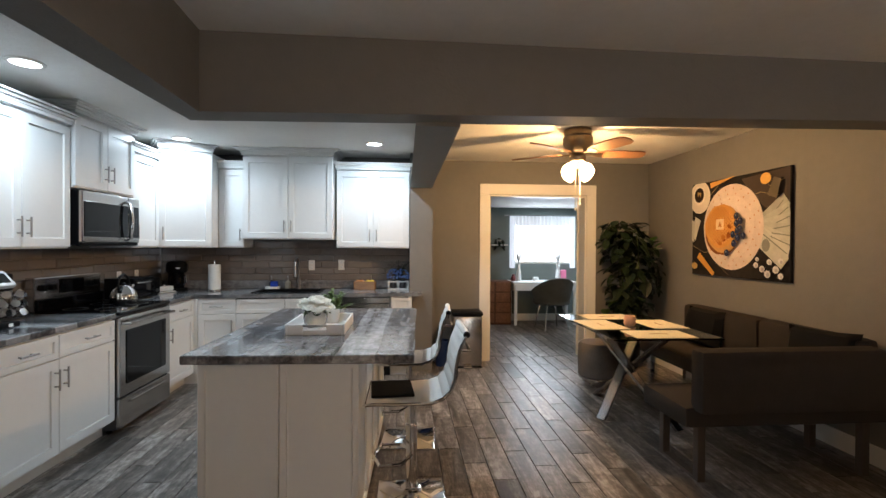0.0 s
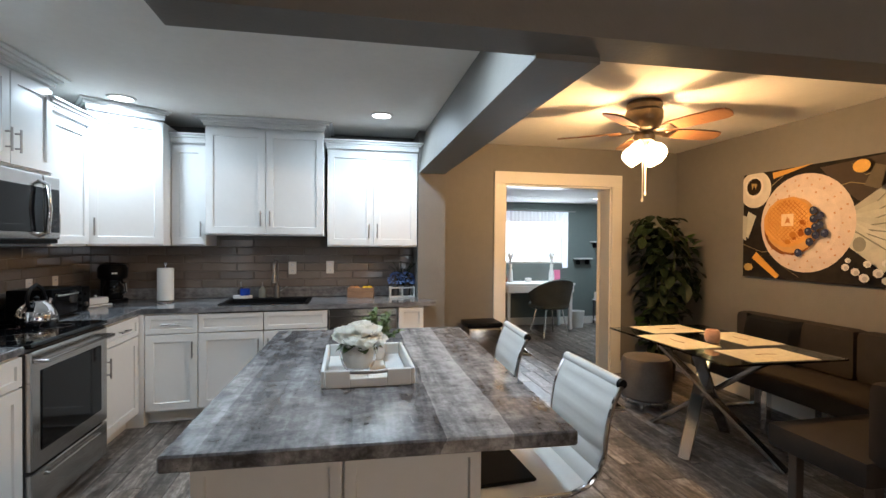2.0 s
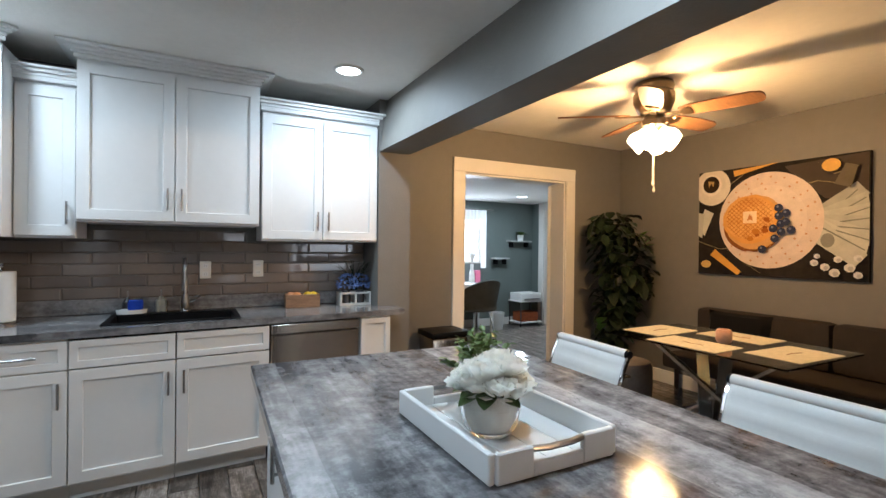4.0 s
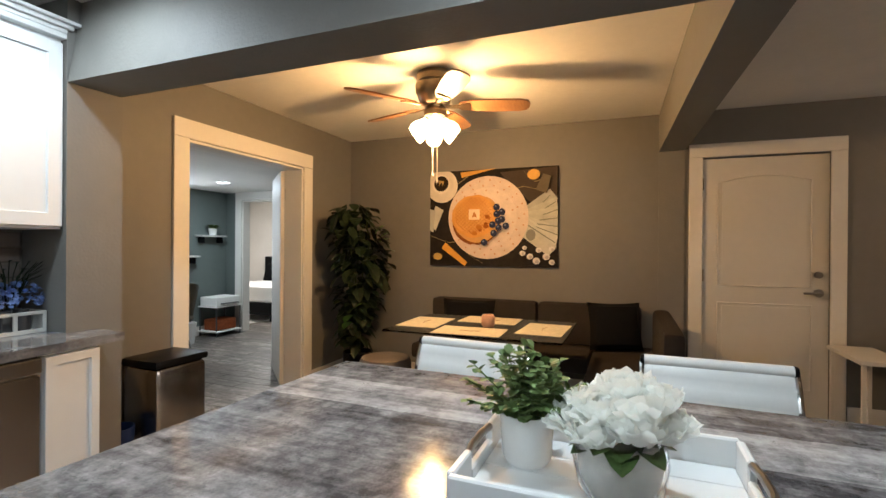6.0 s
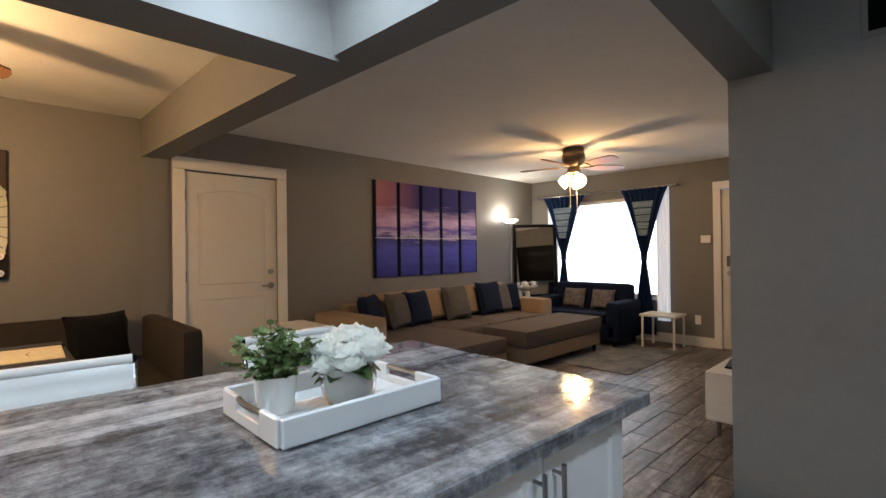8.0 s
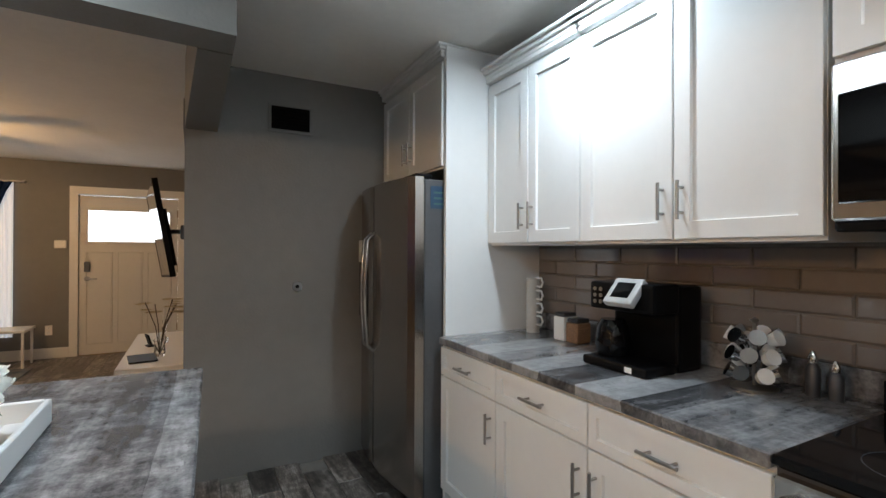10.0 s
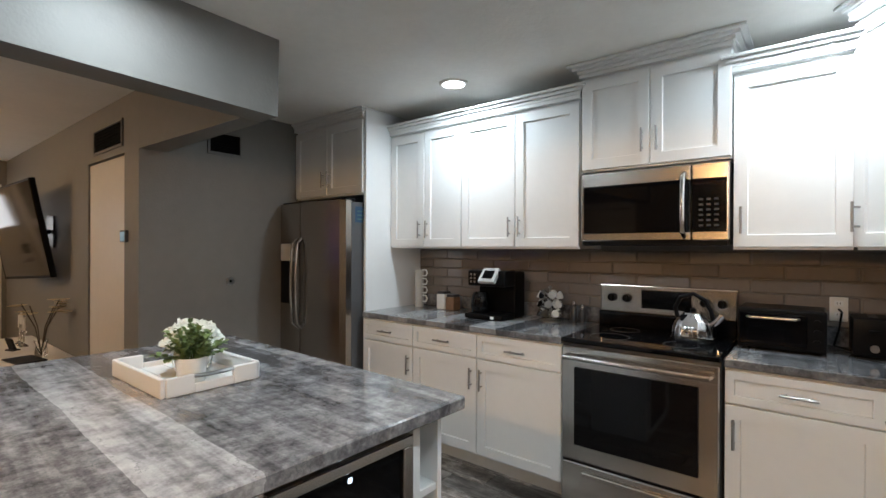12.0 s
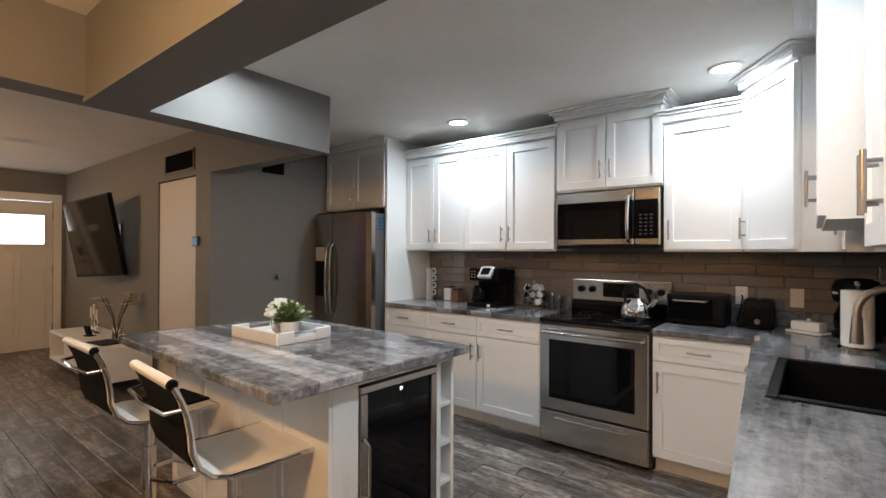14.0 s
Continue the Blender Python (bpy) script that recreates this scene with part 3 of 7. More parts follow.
# ---- appliances ----
def appliance_range():
    c = thing("range", "stainless steel electric range with black glass cooktop", "stove", (-1.865, 4.218, 0), 90)
    w, d = 0.745, 0.66
    part("body", bx(B(), 0, w, 0.03, d, 0.03, 0.885), DARK_GREY, c)
    part("cooktop", bx(B(), -0.002, w + 0.002, 0.0, d - 0.06, 0.886, 0.912, 0.006), BLACK_GLASS, c, "black glass cooktop")
    door = part("oven_door", bx(B(), 0.004, w - 0.004, 0, 0.035, 0.27, 0.868, 0.006), STEEL, c, "stainless oven door")
    part("window", bx(B(), 0.075, w - 0.085, -0.006, 0.002, 0.355, 0.765, 0.004), BLACK_GLASS, door, "dark oven window")
    part("handle", tube(B(), [(0.03, 0.0, 0.82), (0.035, -0.05, 0.82), (w - 0.035, -0.05, 0.82), (w - 0.03, 0.0, 0.82)], 0.012, 10), STEEL, door, "", True)
    dr = part("drawer", bx(B(), 0.004, w - 0.004, 0, 0.035, 0.04, 0.258, 0.006), STEEL, c, "stainless storage drawer")
    part("handle", bx(B(), 0.12, w - 0.12, -0.018, 0.002, 0.205, 0.225, 0.004), STEEL, dr)
    for x in (0.04, w - 0.04):
        part("foot", cyl(B(), (x, 0.1, 0), (x, 0.1, 0.032), 0.02), BLACK, c)
    back = part("control_panel", bx(B(), 0, w, d - 0.065, d + 0.005, 0.912, 1.165, 0.008), STEEL, c, "stainless control panel")
    part("panel_base", bx(B(), 0.0, w, d - 0.09, d - 0.064, 0.912, 1.0, 0.004), BLACK_GLASS, c)
    part("display", bx(B(), 0.25, 0.52, d - 0.072, d - 0.06, 1.03, 1.14, 0.002), BLACK_GLASS, back, "black display")
    for x in (0.075, 0.165, 0.59, 0.675):
        k = B()
        cyl(k, (x, d - 0.066, 1.085), (x, d - 0.092, 1.085), 0.027, 0.023, 16)
        bx(k, x - 0.004, x + 0.004, d - 0.1, d - 0.09, 1.065, 1.105, 0.002)
        part("knob", k, BLACK, back, "black control knob", True)
    for x, y, r in ((0.2, 0.18, 0.1), (0.55, 0.18, 0.08), (0.2, 0.44, 0.08), (0.55, 0.44, 0.1)):
        b = B()
        tube(b, [(x + r * math.cos(a * math.pi / 16), y + r * math.sin(a * math.pi / 16), 0.9122) for a in range(32)], 0.0012, 4, True)
        part("burner_ring", b, DARK_GREY, c)
    return c


def appliance_microwave():
    c = thing("microwave", "stainless steel over-the-range microwave oven", "microwave", (-2.13, 4.218, 1.41), 90)
    w, h, d = 0.745, 0.41, 0.42
    part("body", bx(B(), 0, w, 0.025, d, 0, h, 0.003), BLACK, c)
    door = part("door", bx(B(), 0.002, 0.575, 0, 0.03, 0.02, h - 0.003, 0.006), STEEL, c, "stainless door")
    part("window", bx(B(), 0.018, 0.572, -0.004, 0.003, 0.062, h - 0.08, 0.003), BLACK_GLASS, door, "dark door window")
    part("handle", tube(B(), [(0.545, 0.004, 0.04), (0.545, -0.04, 0.06), (0.545, -0.052, 0.2), (0.545, -0.04, 0.345), (0.545, 0.004, 0.365)], 0.013, 10), CHROME, door, "bowed chrome handle", True)
    ctl = part("control_panel", bx(B(), 0.579, w - 0.002, 0, 0.03, 0.02, h - 0.003, 0.006), STEEL, c)
    part("keypad", bx(B(), 0.581, w - 0.012, -0.003, 0.003, 0.062, h - 0.08, 0.002), BLACK_GLASS, ctl, "black keypad")
    b = B()
    for i in range(3):
        for j in range(6):
            bx(b, 0.612 + i * 0.034, 0.63 + i * 0.034, -0.0042, -0.003, 0.09 + j * 0.026, 0.1 + j * 0.026)
    part("buttons", b, mat("key_print", (0.02, 0.02, 0.021), 0.5), ctl)
    part("vent_grille", bx(B(), 0.01, w - 0.01, 0.008, 0.05, -0.006, 0.018, 0.003), BLACK, c)
    return c


def appliance_dishwasher():
    c = thing("dishwasher", "stainless steel dishwasher under the worktop", "dishwasher")
    c.matrix_world = on_north(-0.498, 0.015)
    w = 0.585
    part("body", bx(B(), 0.0, w, 0.03, 0.5, 0.1, 0.865), DARK_GREY, c)
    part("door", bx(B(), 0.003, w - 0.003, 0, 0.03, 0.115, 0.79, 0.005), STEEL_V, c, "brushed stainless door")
    part("control_panel", bx(B(), 0.003, w - 0.003, -0.012, 0.03, 0.795, 0.86, 0.006), STEEL, c, "stainless control strip")
    part("toe_kick", bx(B(), 0.0, w, 0.06, 0.1, 0, 0.1), BLACK, c, "black toe kick")
    return c


def bowed_door(x0, x1, w, z0, z1, bow=0.05, thick=0.06):
    """A door whose front swells outward across the whole appliance."""
    bm = B()
    n = 10
    front = []
    for i in range(n + 1):
        x = x0 + (x1 - x0) * i / n
        edge = min(x - x0, x1 - x, 0.012) / 0.012
        u = 2 * x / w - 1
        front.append((x, -bow * (1 - u * u) + 0.01 * (1 - edge)))
    ring = front + [(x1, thick), (x0, thick)]
    lo = [bm.verts.new((x, y, z0)) for x, y in ring]
    hi = [bm.verts.new((x, y, z1)) for x, y in ring]
    bm.faces.new(hi)
    bm.faces.new(lo[::-1])
    for i in range(len(ring)):
        j = (i + 1) % len(ring)
        bm.faces.new((lo[i], lo[j], hi[j], hi[i]))
    return bm


def appliance_fridge():
    c = thing("refrigerator", "stainless side-by-side refrigerator with ice dispenser", "refrigerator", (-1.755, 1.722, 0), 90)
    w, h = 0.85, 1.745
    part("cabinet", bx(B(), 0.003, w - 0.003, 0.065, 0.82, 0.02, h - 0.01, 0.006), mat("fridge_side", (0.1, 0.1, 0.104), 0.5, 0.3), c, "grey painted cabinet sides")
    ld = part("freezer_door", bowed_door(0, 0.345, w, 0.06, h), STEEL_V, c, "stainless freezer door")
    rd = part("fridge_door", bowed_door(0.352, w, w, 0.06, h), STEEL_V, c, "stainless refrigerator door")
    part("dispenser", bx(B(), 0.09, 0.27, -0.044, -0.02, 0.93, 1.38, 0.004), BLACK, ld, "black water and ice dispenser")
    part("dispenser_panel", bx(B(), 0.09, 0.27, -0.048, -0.02, 1.28, 1.42, 0.004), mat("grey_plastic", (0.55, 0.54, 0.53), 0.35), ld, "grey control panel")
    for x, d in ((0.318, ld), (0.378, rd)):
        part("handle", tube(B(), [(x, -0.04, 0.75), (x, -0.085, 0.79), (x, -0.1, 1.0), (x, -0.1, 1.2), (x, -0.085, 1.42), (x, -0.04, 1.46)], 0.013, 10), STEEL, d, "long curved handle", True)
    part("hinge_cover", bx(B(), 0.02, w - 0.02, 0.02, 0.12, h, h + 0.018, 0.004), BLACK, c)
    part("kick_grille", bx(B(), 0.01, w - 0.01, 0.03, 0.07, 0.0, 0.055), BLACK, c)
    lab = part("energy_label", bx(B(), w - 0.0028, w - 0.0015, 0.1, 0.27, 1.58, 1.7), mat("blue_label", (0.02, 0.06, 0.12), 0.5), c, "blue printed sticker")
    for z in (1.6, 1.63, 1.66):
        part("text_bar", bx(B(), w - 0.0015, w - 0.0005, 0.12, 0.25, z, z + 0.01), mat("label_print", (0.06, 0.14, 0.13), 0.5), lab)
    return c


appliance_range()
appliance_microwave()
appliance_dishwasher()
appliance_fridge()

# ---- recessed lights ----
for x, y in ((-1.93, 3.44), (-0.075, 5.405), (-1.95, 5.36), (-0.1, 3.495)):
    c = thing("recessed_light", "round white recessed ceiling light, lit", "ceiling light", (x, y, ZC), group="recessed kitchen lights")
    part("trim_ring", lathe(B(), [(0.07, -0.001), (0.095, -0.001), (0.095, -0.006), (0.085, -0.012), (0.072, -0.01)], 28, cap=False), TRIM, c, "white trim ring", True)
    part("lens", lathe(B(), [(0.0, -0.008), (0.073, -0.008), (0.073, -0.002)], 28), LENS, c, "glowing diffuser")
    lamp("recessed_lamp", "AREA", pose(x, y, ZC - 0.02), KITCHEN_W, COOL, 0.13, spread=172)


# ---- doors, windows, trim ----
def casing(name, m, w, h, label, cw=0.1, deep=0.02, parent=None):
    """Flat trim round an opening from x=0 to w, in front of a wall face at y=0."""
    c = thing(name, label, "trim", kind="structure")
    c.matrix_world = m
    part("side_trim", bx(B(), -cw, 0, -deep, 0.002, 0, h, 0.003), TRIM, c)
    part("side_trim", bx(B(), w, w + cw, -deep, 0.002, 0, h, 0.003), TRIM, c)
    part("head_trim", bx(B(), -cw, w + cw, -deep - 0.002, 0.002, h + 0.001, h + cw + 0.01, 0.003), TRIM, c)
    return c


DOORWAY = pose(1.27, YN, 0)
c = casing("doorway_trim", DOORWAY, 1.23, 2.05, "wide cream painted door casing", 0.118)
part("jamb", bx(B(), 0, 0.018, 0.002, 0.2, 0, 2.048), TRIM, c)
part("jamb", bx(B(), 1.212, 1.23, 0.002, 0.2, 0, 2.048), TRIM, c)
part("jamb_head", bx(B(), 0.0185, 1.2115, 0.002, 0.2, 2.03, 2.048), TRIM, c)
d = thing("door_office", "white door swung open into the office", "door", (2.475, YN + 0.215, 0), 47, kind="structure")
part("leaf", bx(B(), 0, 0.76, -0.02, 0.02, 0.01, 2.025, 0.003), WHITE_DOOR, d)
for z in (0.25, 1.02, 1.8):
    part("hinge", bx(B(), -0.014, 0.02, -0.028, -0.02, z - 0.05, z + 0.05, 0.002), NICKEL, d, "nickel hinge")


def panel_door(name, m, w, h, label, arched=True, glass=False):
    d = thing(name, label, "door", kind="structure")
    d.matrix_world = m
    bm = bx(B(), 0.002, w - 0.002, 0.012, 0.052, 0.008, h - 0.002, 0.003)
    part("leaf", bm, WHITE_DOOR, d)
    a = 0.115
    if arched:
        pts = [(a, 1.02), (w - a, 1.02)] + [(w - a - (w - 2 * a) * i / 10, 1.86 + 0.05 * math.sin(math.pi * i / 10)) for i in range(11)]
        panels = [pts, [(a, 0.22), (w - a, 0.22), (w - a, 0.88), (a, 0.88)]]
    else:
        n = 3
        pw = (w - 0.16 - 0.06 * (n - 1)) / n
        panels = [[(0.08 + i * (pw + 0.06), 0.14), (0.08 + i * (pw + 0.06) + pw, 0.14), (0.08 + i * (pw + 0.06) + pw, 1.32), (0.08 + i * (pw + 0.06), 1.32)] for i in range(n)]
    for p in panels:
        bm = tube(B(), [(x, 0.011, z) for x, z in p], 0.008, 6, True)
        part("panel_moulding", bm, WHITE_DOOR, d, "", True)
        cx, cz = sum(x for x, z in p) / len(p), sum(z for x, z in p) / len(p)
        bm = B()
        f = bm.faces.new([bm.verts.new((cx + (x - cx) * 0.9, 0.0125, cz + (z - cz) * 0.93)) for x, z in p])
        r = bmesh.ops.extrude_face_region(bm, geom=[f])
        for v in r["geom"]:
            if isinstance(v, bmesh.types.BMVert):
                v.co.y -= 0.007
        part("raised_panel", bm, WHITE_DOOR, d)
    return d


def knobs(d, x, z=0.98):
    bm = cyl(B(), (x, 0.012, z), (x, -0.005, z), 0.032, seg=20)
    tube(bm, [(x, -0.003, z), (x, -0.045, z), (x - 0.03 if x > 0.3 else x + 0.03, -0.05, z), (x - 0.11 if x > 0.3 else x + 0.11, -0.045, z)], 0.009, 8)
    part("lever", bm, NICKEL, d, "dark nickel lever handle", True)
    bm = cyl(B(), (x, 0.012, z + 0.14), (x, -0.012, z + 0.14), 0.028, 0.024, 20)
    part("deadbolt", bm, NICKEL, d, "dark nickel deadbolt", True)


M = EAST @ pose(0.13, 0, 0)
casing("side_door_trim", M, 0.87, 2.07, "cream painted casing of the side door", 0.1)
d = panel_door("door_side", M, 0.87, 2.06, "closed cream two-panel door with arched top panel")
knobs(d, 0.8)
for z in (0.3, 1.1, 1.85):
    part("hinge", bx(B(), -0.006, 0.012, -0.006, 0.014, z - 0.05, z + 0.05, 0.002), BRASS, d, "brass hinge")
M = pose(XL, 0.62, 0, 0, 0, 90)
d = panel_door("door_closet", M, 0.82, 2.05, "plain closed cream closet door")
for o in list(d.children):
    if o.name.startswith(("panel_moulding", "raised_panel")):
        bpy.data.objects.remove(o)
M = pose(DX1, YS, 0, 0, 0, 180)
casing("front_door_trim", M, DX1 - DX0, 2.06, "cream painted front door casing", 0.09)
d = panel_door("door_front", M, DX1 - DX0, 2.05, "cream craftsman front door with a bright window", False)
GLOW = mat("daylight_glass", (0.9, 0.95, 1.0), 0.3, emit=(0.93, 0.97, 1.0), strength=3.0)
part("window", bx(B(), 0.1, DX1 - DX0 - 0.1, -0.002, 0.014, 1.46, 1.86), GLOW, d, "bright frosted window")
bm = B()
for a in ((0.075, DX1 - DX0 - 0.075, 1.435, 1.46), (0.075, DX1 - DX0 - 0.075, 1.86, 1.885), (0.075, 0.1, 1.46, 1.86), (DX1 - DX0 - 0.1, DX1 - DX0 - 0.075, 1.46, 1.86)):
    bx(bm, a[0], a[1], -0.008, 0.013, a[2], a[3], 0.002)
part("threshold", bx(B(), 0.003, DX1 - DX0 - 0.003, 0.002, 0.09, -0.01, 0.0075, 0.002), BRASS, d, "low metal threshold")
part("window_frame", bm, WHITE_DOOR, d)
knobs(d, 0.09)
part("smart_lock", bx(B(), 0.06, 0.12, -0.02, 0.013, 1.07, 1.2, 0.006), DARK_GREY, d, "dark keypad lock")
for z in (0.3, 1.1, 1.85):
    part("hinge", bx(B(), DX1 - DX0 - 0.012, DX1 - DX0 + 0.006, -0.006, 0.014, z - 0.05, z + 0.05, 0.002), BRASS, d)
# living room window
c = thing("window_living", "large bright living room window with white frame", "window", kind="structure")
PANE = mat("window_glass", (1, 1, 1), 0.02, var=0, trans=1.0)
bm = B()
f = 0.05
for a in ((WX0, WX1, WZ0, WZ0 + f), (WX0, WX1, WZ1 - f, WZ1), (WX0, WX0 + f, WZ0 + f, WZ1 - f), (WX1 - f, WX1, WZ0 + f, WZ1 - f)):
    bx(bm, a[0], a[1], YS - 0.1, YS - 0.05, a[2], a[3], 0.003)
part("frame", bm, TRIM, c)
for x0, x1 in ((WX0 + f, WX1 - f),):
    o = part("pane", bx(B(), x0, x1, YS - 0.08, YS - 0.074, WZ0 + f, WZ1 - f), PANE, c)
    o.visible_shadow = False
part("sill", bx(B(), WX0 - 0.04, WX1 + 0.04, YS - 0.05, YS + 0.04, WZ0 - 0.025, WZ0, 0.004), TRIM, c)
DAYGLOW = mat("bright_daylight", (1, 1, 1), 1, emit=(0.93, 0.97, 1.0), strength=3.6)
setting("backdrop", bx(B(), -1.5, 5, YS - 1.2, YS - 1.15, -0.5, 3.2), DAYGLOW, "bright overexposed daylight outside the window", "backdrop")
lamp("window_daylight", "AREA", pose((WX0 + WX1) / 2, YS - 0.03, (WZ0 + WZ1) / 2, 90, 0, 0), WINDOW_W, DAY, sx=WX1 - WX0 - 0.1, sy=WZ1 - WZ0 - 0.1)
# office window
c = thing("window_office", "small bright office window", "window", kind="structure")
bm = B()
for a in ((2.25, 3.42, 1.08, 1.12), (2.25, 3.42, 1.88, 1.92), (2.25, 2.29, 1.12, 1.88), (3.38, 3.42, 1.12, 1.88)):
    bx(bm, a[0], a[1], OY1 + 0.02, OY1 + 0.07, a[2], a[3], 0.003)
part("frame", bm, TRIM, c)
o = part("pane", bx(B(), 2.29, 3.38, OY1 + 0.04, OY1 + 0.046, 1.12, 1.88), PANE, c)
o.visible_shadow = False
setting("backdrop", bx(B(), 1.2, 4.4, OY1 + 0.7, OY1 + 0.75, 0.3, 2.6), DAYGLOW, "bright daylight outside the office window", "backdrop")
lamp("office_daylight", "AREA", pose(2.835, OY1 - 0.01, 1.5, -90, 0, 0), OFFICE_W, DAY, sx=1.1, sy=0.75)
c = thing("recessed_light", "round recessed office ceiling light, lit", "ceiling light", (3.5, 8.3, OZ))
part("trim_ring", lathe(B(), [(0.07, -0.001), (0.095, -0.001), (0.095, -0.006), (0.072, -0.01)], 28, cap=False), TRIM, c, "", True)
part("lens", lathe(B(), [(0.0, -0.008), (0.073, -0.008), (0.073, -0.002)], 28), LENS, c, "glowing diffuser")
lamp("recessed_lamp", "AREA", pose(3.5, 8.3, OZ - 0.02), OFFICE_W * 0.8, COOL, 0.13)
# Added fill light without a fitting, to brighten the bedroom beyond its doorway.
lamp("bedroom_lamp", "AREA", pose(OX1 + 1.3, 9.4, OZ + 0.17), 60, (1, 0.95, 0.9), 0.4)
M = pose(OX1, 8.98, 0, 0, 0, -90)
c = casing("bedroom_door_trim", M, 0.78, 2.02, "white bedroom door casing", 0.12)
part("jamb", bx(B(), 0.001, 0.02, 0.001, T, 0, 2.018), TRIM, c)
part("jamb", bx(B(), 0.76, 0.779, 0.001, T, 0, 2.018), TRIM, c)
part("jamb_head", bx(B(), 0.021, 0.759, 0.001, T, 2.0, 2.018), TRIM, c)
# baseboards
BB = thing("baseboard", "cream painted baseboards along the walls", "baseboard", kind="structure")
for a in ((0.552, 1.15, YN - 0.016, YN - 0.001), (2.62, XE, YN - 0.016, YN - 0.001), (XE - 0.016, XE - 0.001, 3.21, YN - 0.017), (DX1 + 0.09, XE + 0.12, YS + 0.001, YS + 0.016), (XL + 0.001, XL + 0.016, YS + 0.017, 0.6)):
    part("board", bx(B(), *a, 0, 0.13, 0.003), TRIM, BB)
for s0, s1 in ((1.11, 5.6),):
    part("board", bx(B(), s0, s1, -0.016, -0.001, 0, 0.13, 0.003, EAST), TRIM, BB)
for a in ((OX0 + 0.001, OX0 + 0.016, OY0, OY1), (OX0 + 0.017, OX1, OY1 - 0.016, OY1 - 0.001), (OX1 - 0.016, OX1 - 0.001, OY0, 8.09)):
    part("board", bx(B(), *a, 0, 0.13, 0.003), TRIM, BB)


VENT = mat("vent_black", (0.006, 0.0055, 0.005), 0.9, spec=0.05)


def vent(m, w, h, label):
    c = thing("wall_vent", label, "vent")
    c.matrix_world = m
    bm = B()
    for a in ((-0.02, w + 0.02, -0.02, 0), (-0.02, w + 0.02, h, h + 0.02), (-0.02, 0, 0, h), (w, w + 0.02, 0, h)):
        bx(bm, a[0], a[1], -0.012, 0.001, a[2], a[3], 0.002)
    part("frame", bm, WALL, c)
    # No hole in the wall: the duct's shade is a flat black sheet.
    part("backing", bx(B(), 0, w, -0.003, 0.001, 0, h), VENT, c, "black sheet painted for the shaded duct")
    for i in range(7):
        z = h * (i + 0.5) / 7
        part("slat", bx(B(), 0.001, w - 0.001, -0.011, -0.004, z - 0.003, z + 0.002), VENT, c)


vent(pose(-1.172, YG, 2.115, 0, 0, 180), 0.235, 0.145, "small dark return air vent with louvres")
vent(pose(XL, 0.8, 2.13, 0, 0, 90), 0.6, 0.16, "long dark wall vent with louvres above the closet door")
c = thing("wall_plate", "small round grey cable plate on the wall", "wall plate", (-1.334, YG, 1.124), 180)
part("plate", cyl(B(), (0, 0, 0), (0, -0.006, 0), 0.032, 0.03, 20), NICKEL, c, "", True)
part("hole", cyl(B(), (0, -0.0061, 0), (0, -0.008, 0), 0.012, seg=14), BLACK, c)
c = thing("thermostat", "small dark thermostat with blue lit screen", "thermostat", (XL, 1.47, 1.42), 90)
part("body", bx(B(), -0.055, 0.055, -0.022, 0, 0, 0.085, 0.005), DARK_GREY, c)
part("screen", bx(B(), -0.042, 0.042, -0.0235, -0.02, 0.012, 0.073), mat("blue_screen", (0.05, 0.1, 0.15), 0.3, emit=(0.15, 0.45, 0.6), strength=0.22), c, "blue lit screen")


def outlet(m, label="white wall socket plate", two=True):
    c = thing("wall_socket", label, "socket", group="wall sockets")
    c.matrix_world = m
    part("plate", bx(B(), -0.036, 0.036, -0.006, 0, -0.06, 0.06, 0.003), TRIM, c)
    for z in (-0.028, 0.028):
        k = part("receptacle", bx(B(), -0.017, 0.017, -0.008, -0.005, z - 0.014, z + 0.014, 0.002), WHITE, c)
        for x in (-0.006, 0.006):
            part("slot", bx(B(), x - 0.001, x + 0.001, -0.0086, -0.0078, z - 0.004, z + 0.006), BLACK, k)


outlet(pose(-0.855, YK - 0.011, 1.178))
outlet(pose(-0.51, YK - 0.011, 1.184))
outlet(pose(XW + 0.011, 5.38, 1.09, 0, 0, 90))
outlet(pose(XW + 0.011, 5.68, 1.09, 0, 0, 90))
outlet(pose(0.83, YS, 0.35, 0, 0, 180))
c = thing("alarm_panel", "small white alarm panel beside the front door", "switch", (0.72, YS, 1.42), 180)
part("body", bx(B(), -0.06, 0.06, -0.025, 0, -0.05, 0.05, 0.005), TRIM, c)


# ---- ceiling fans ----
WOOD_BLADE = streaked("blade_wood", [(0.3, (0.16, 0.07, 0.03)), (0.6, (0.3, 0.15, 0.07)), (0.75, (0.4, 0.22, 0.11))], (1.5, 14, 14), 3, 0.35)
SHADE = mat("lit_frosted_glass", (0.95, 0.9, 0.8), 0.4, emit=(1.0, 0.78, 0.45), strength=9)


CHAIN = mat("chain_metal", (0.8, 0.74, 0.62), 0.35, var=0.1, scale=200)


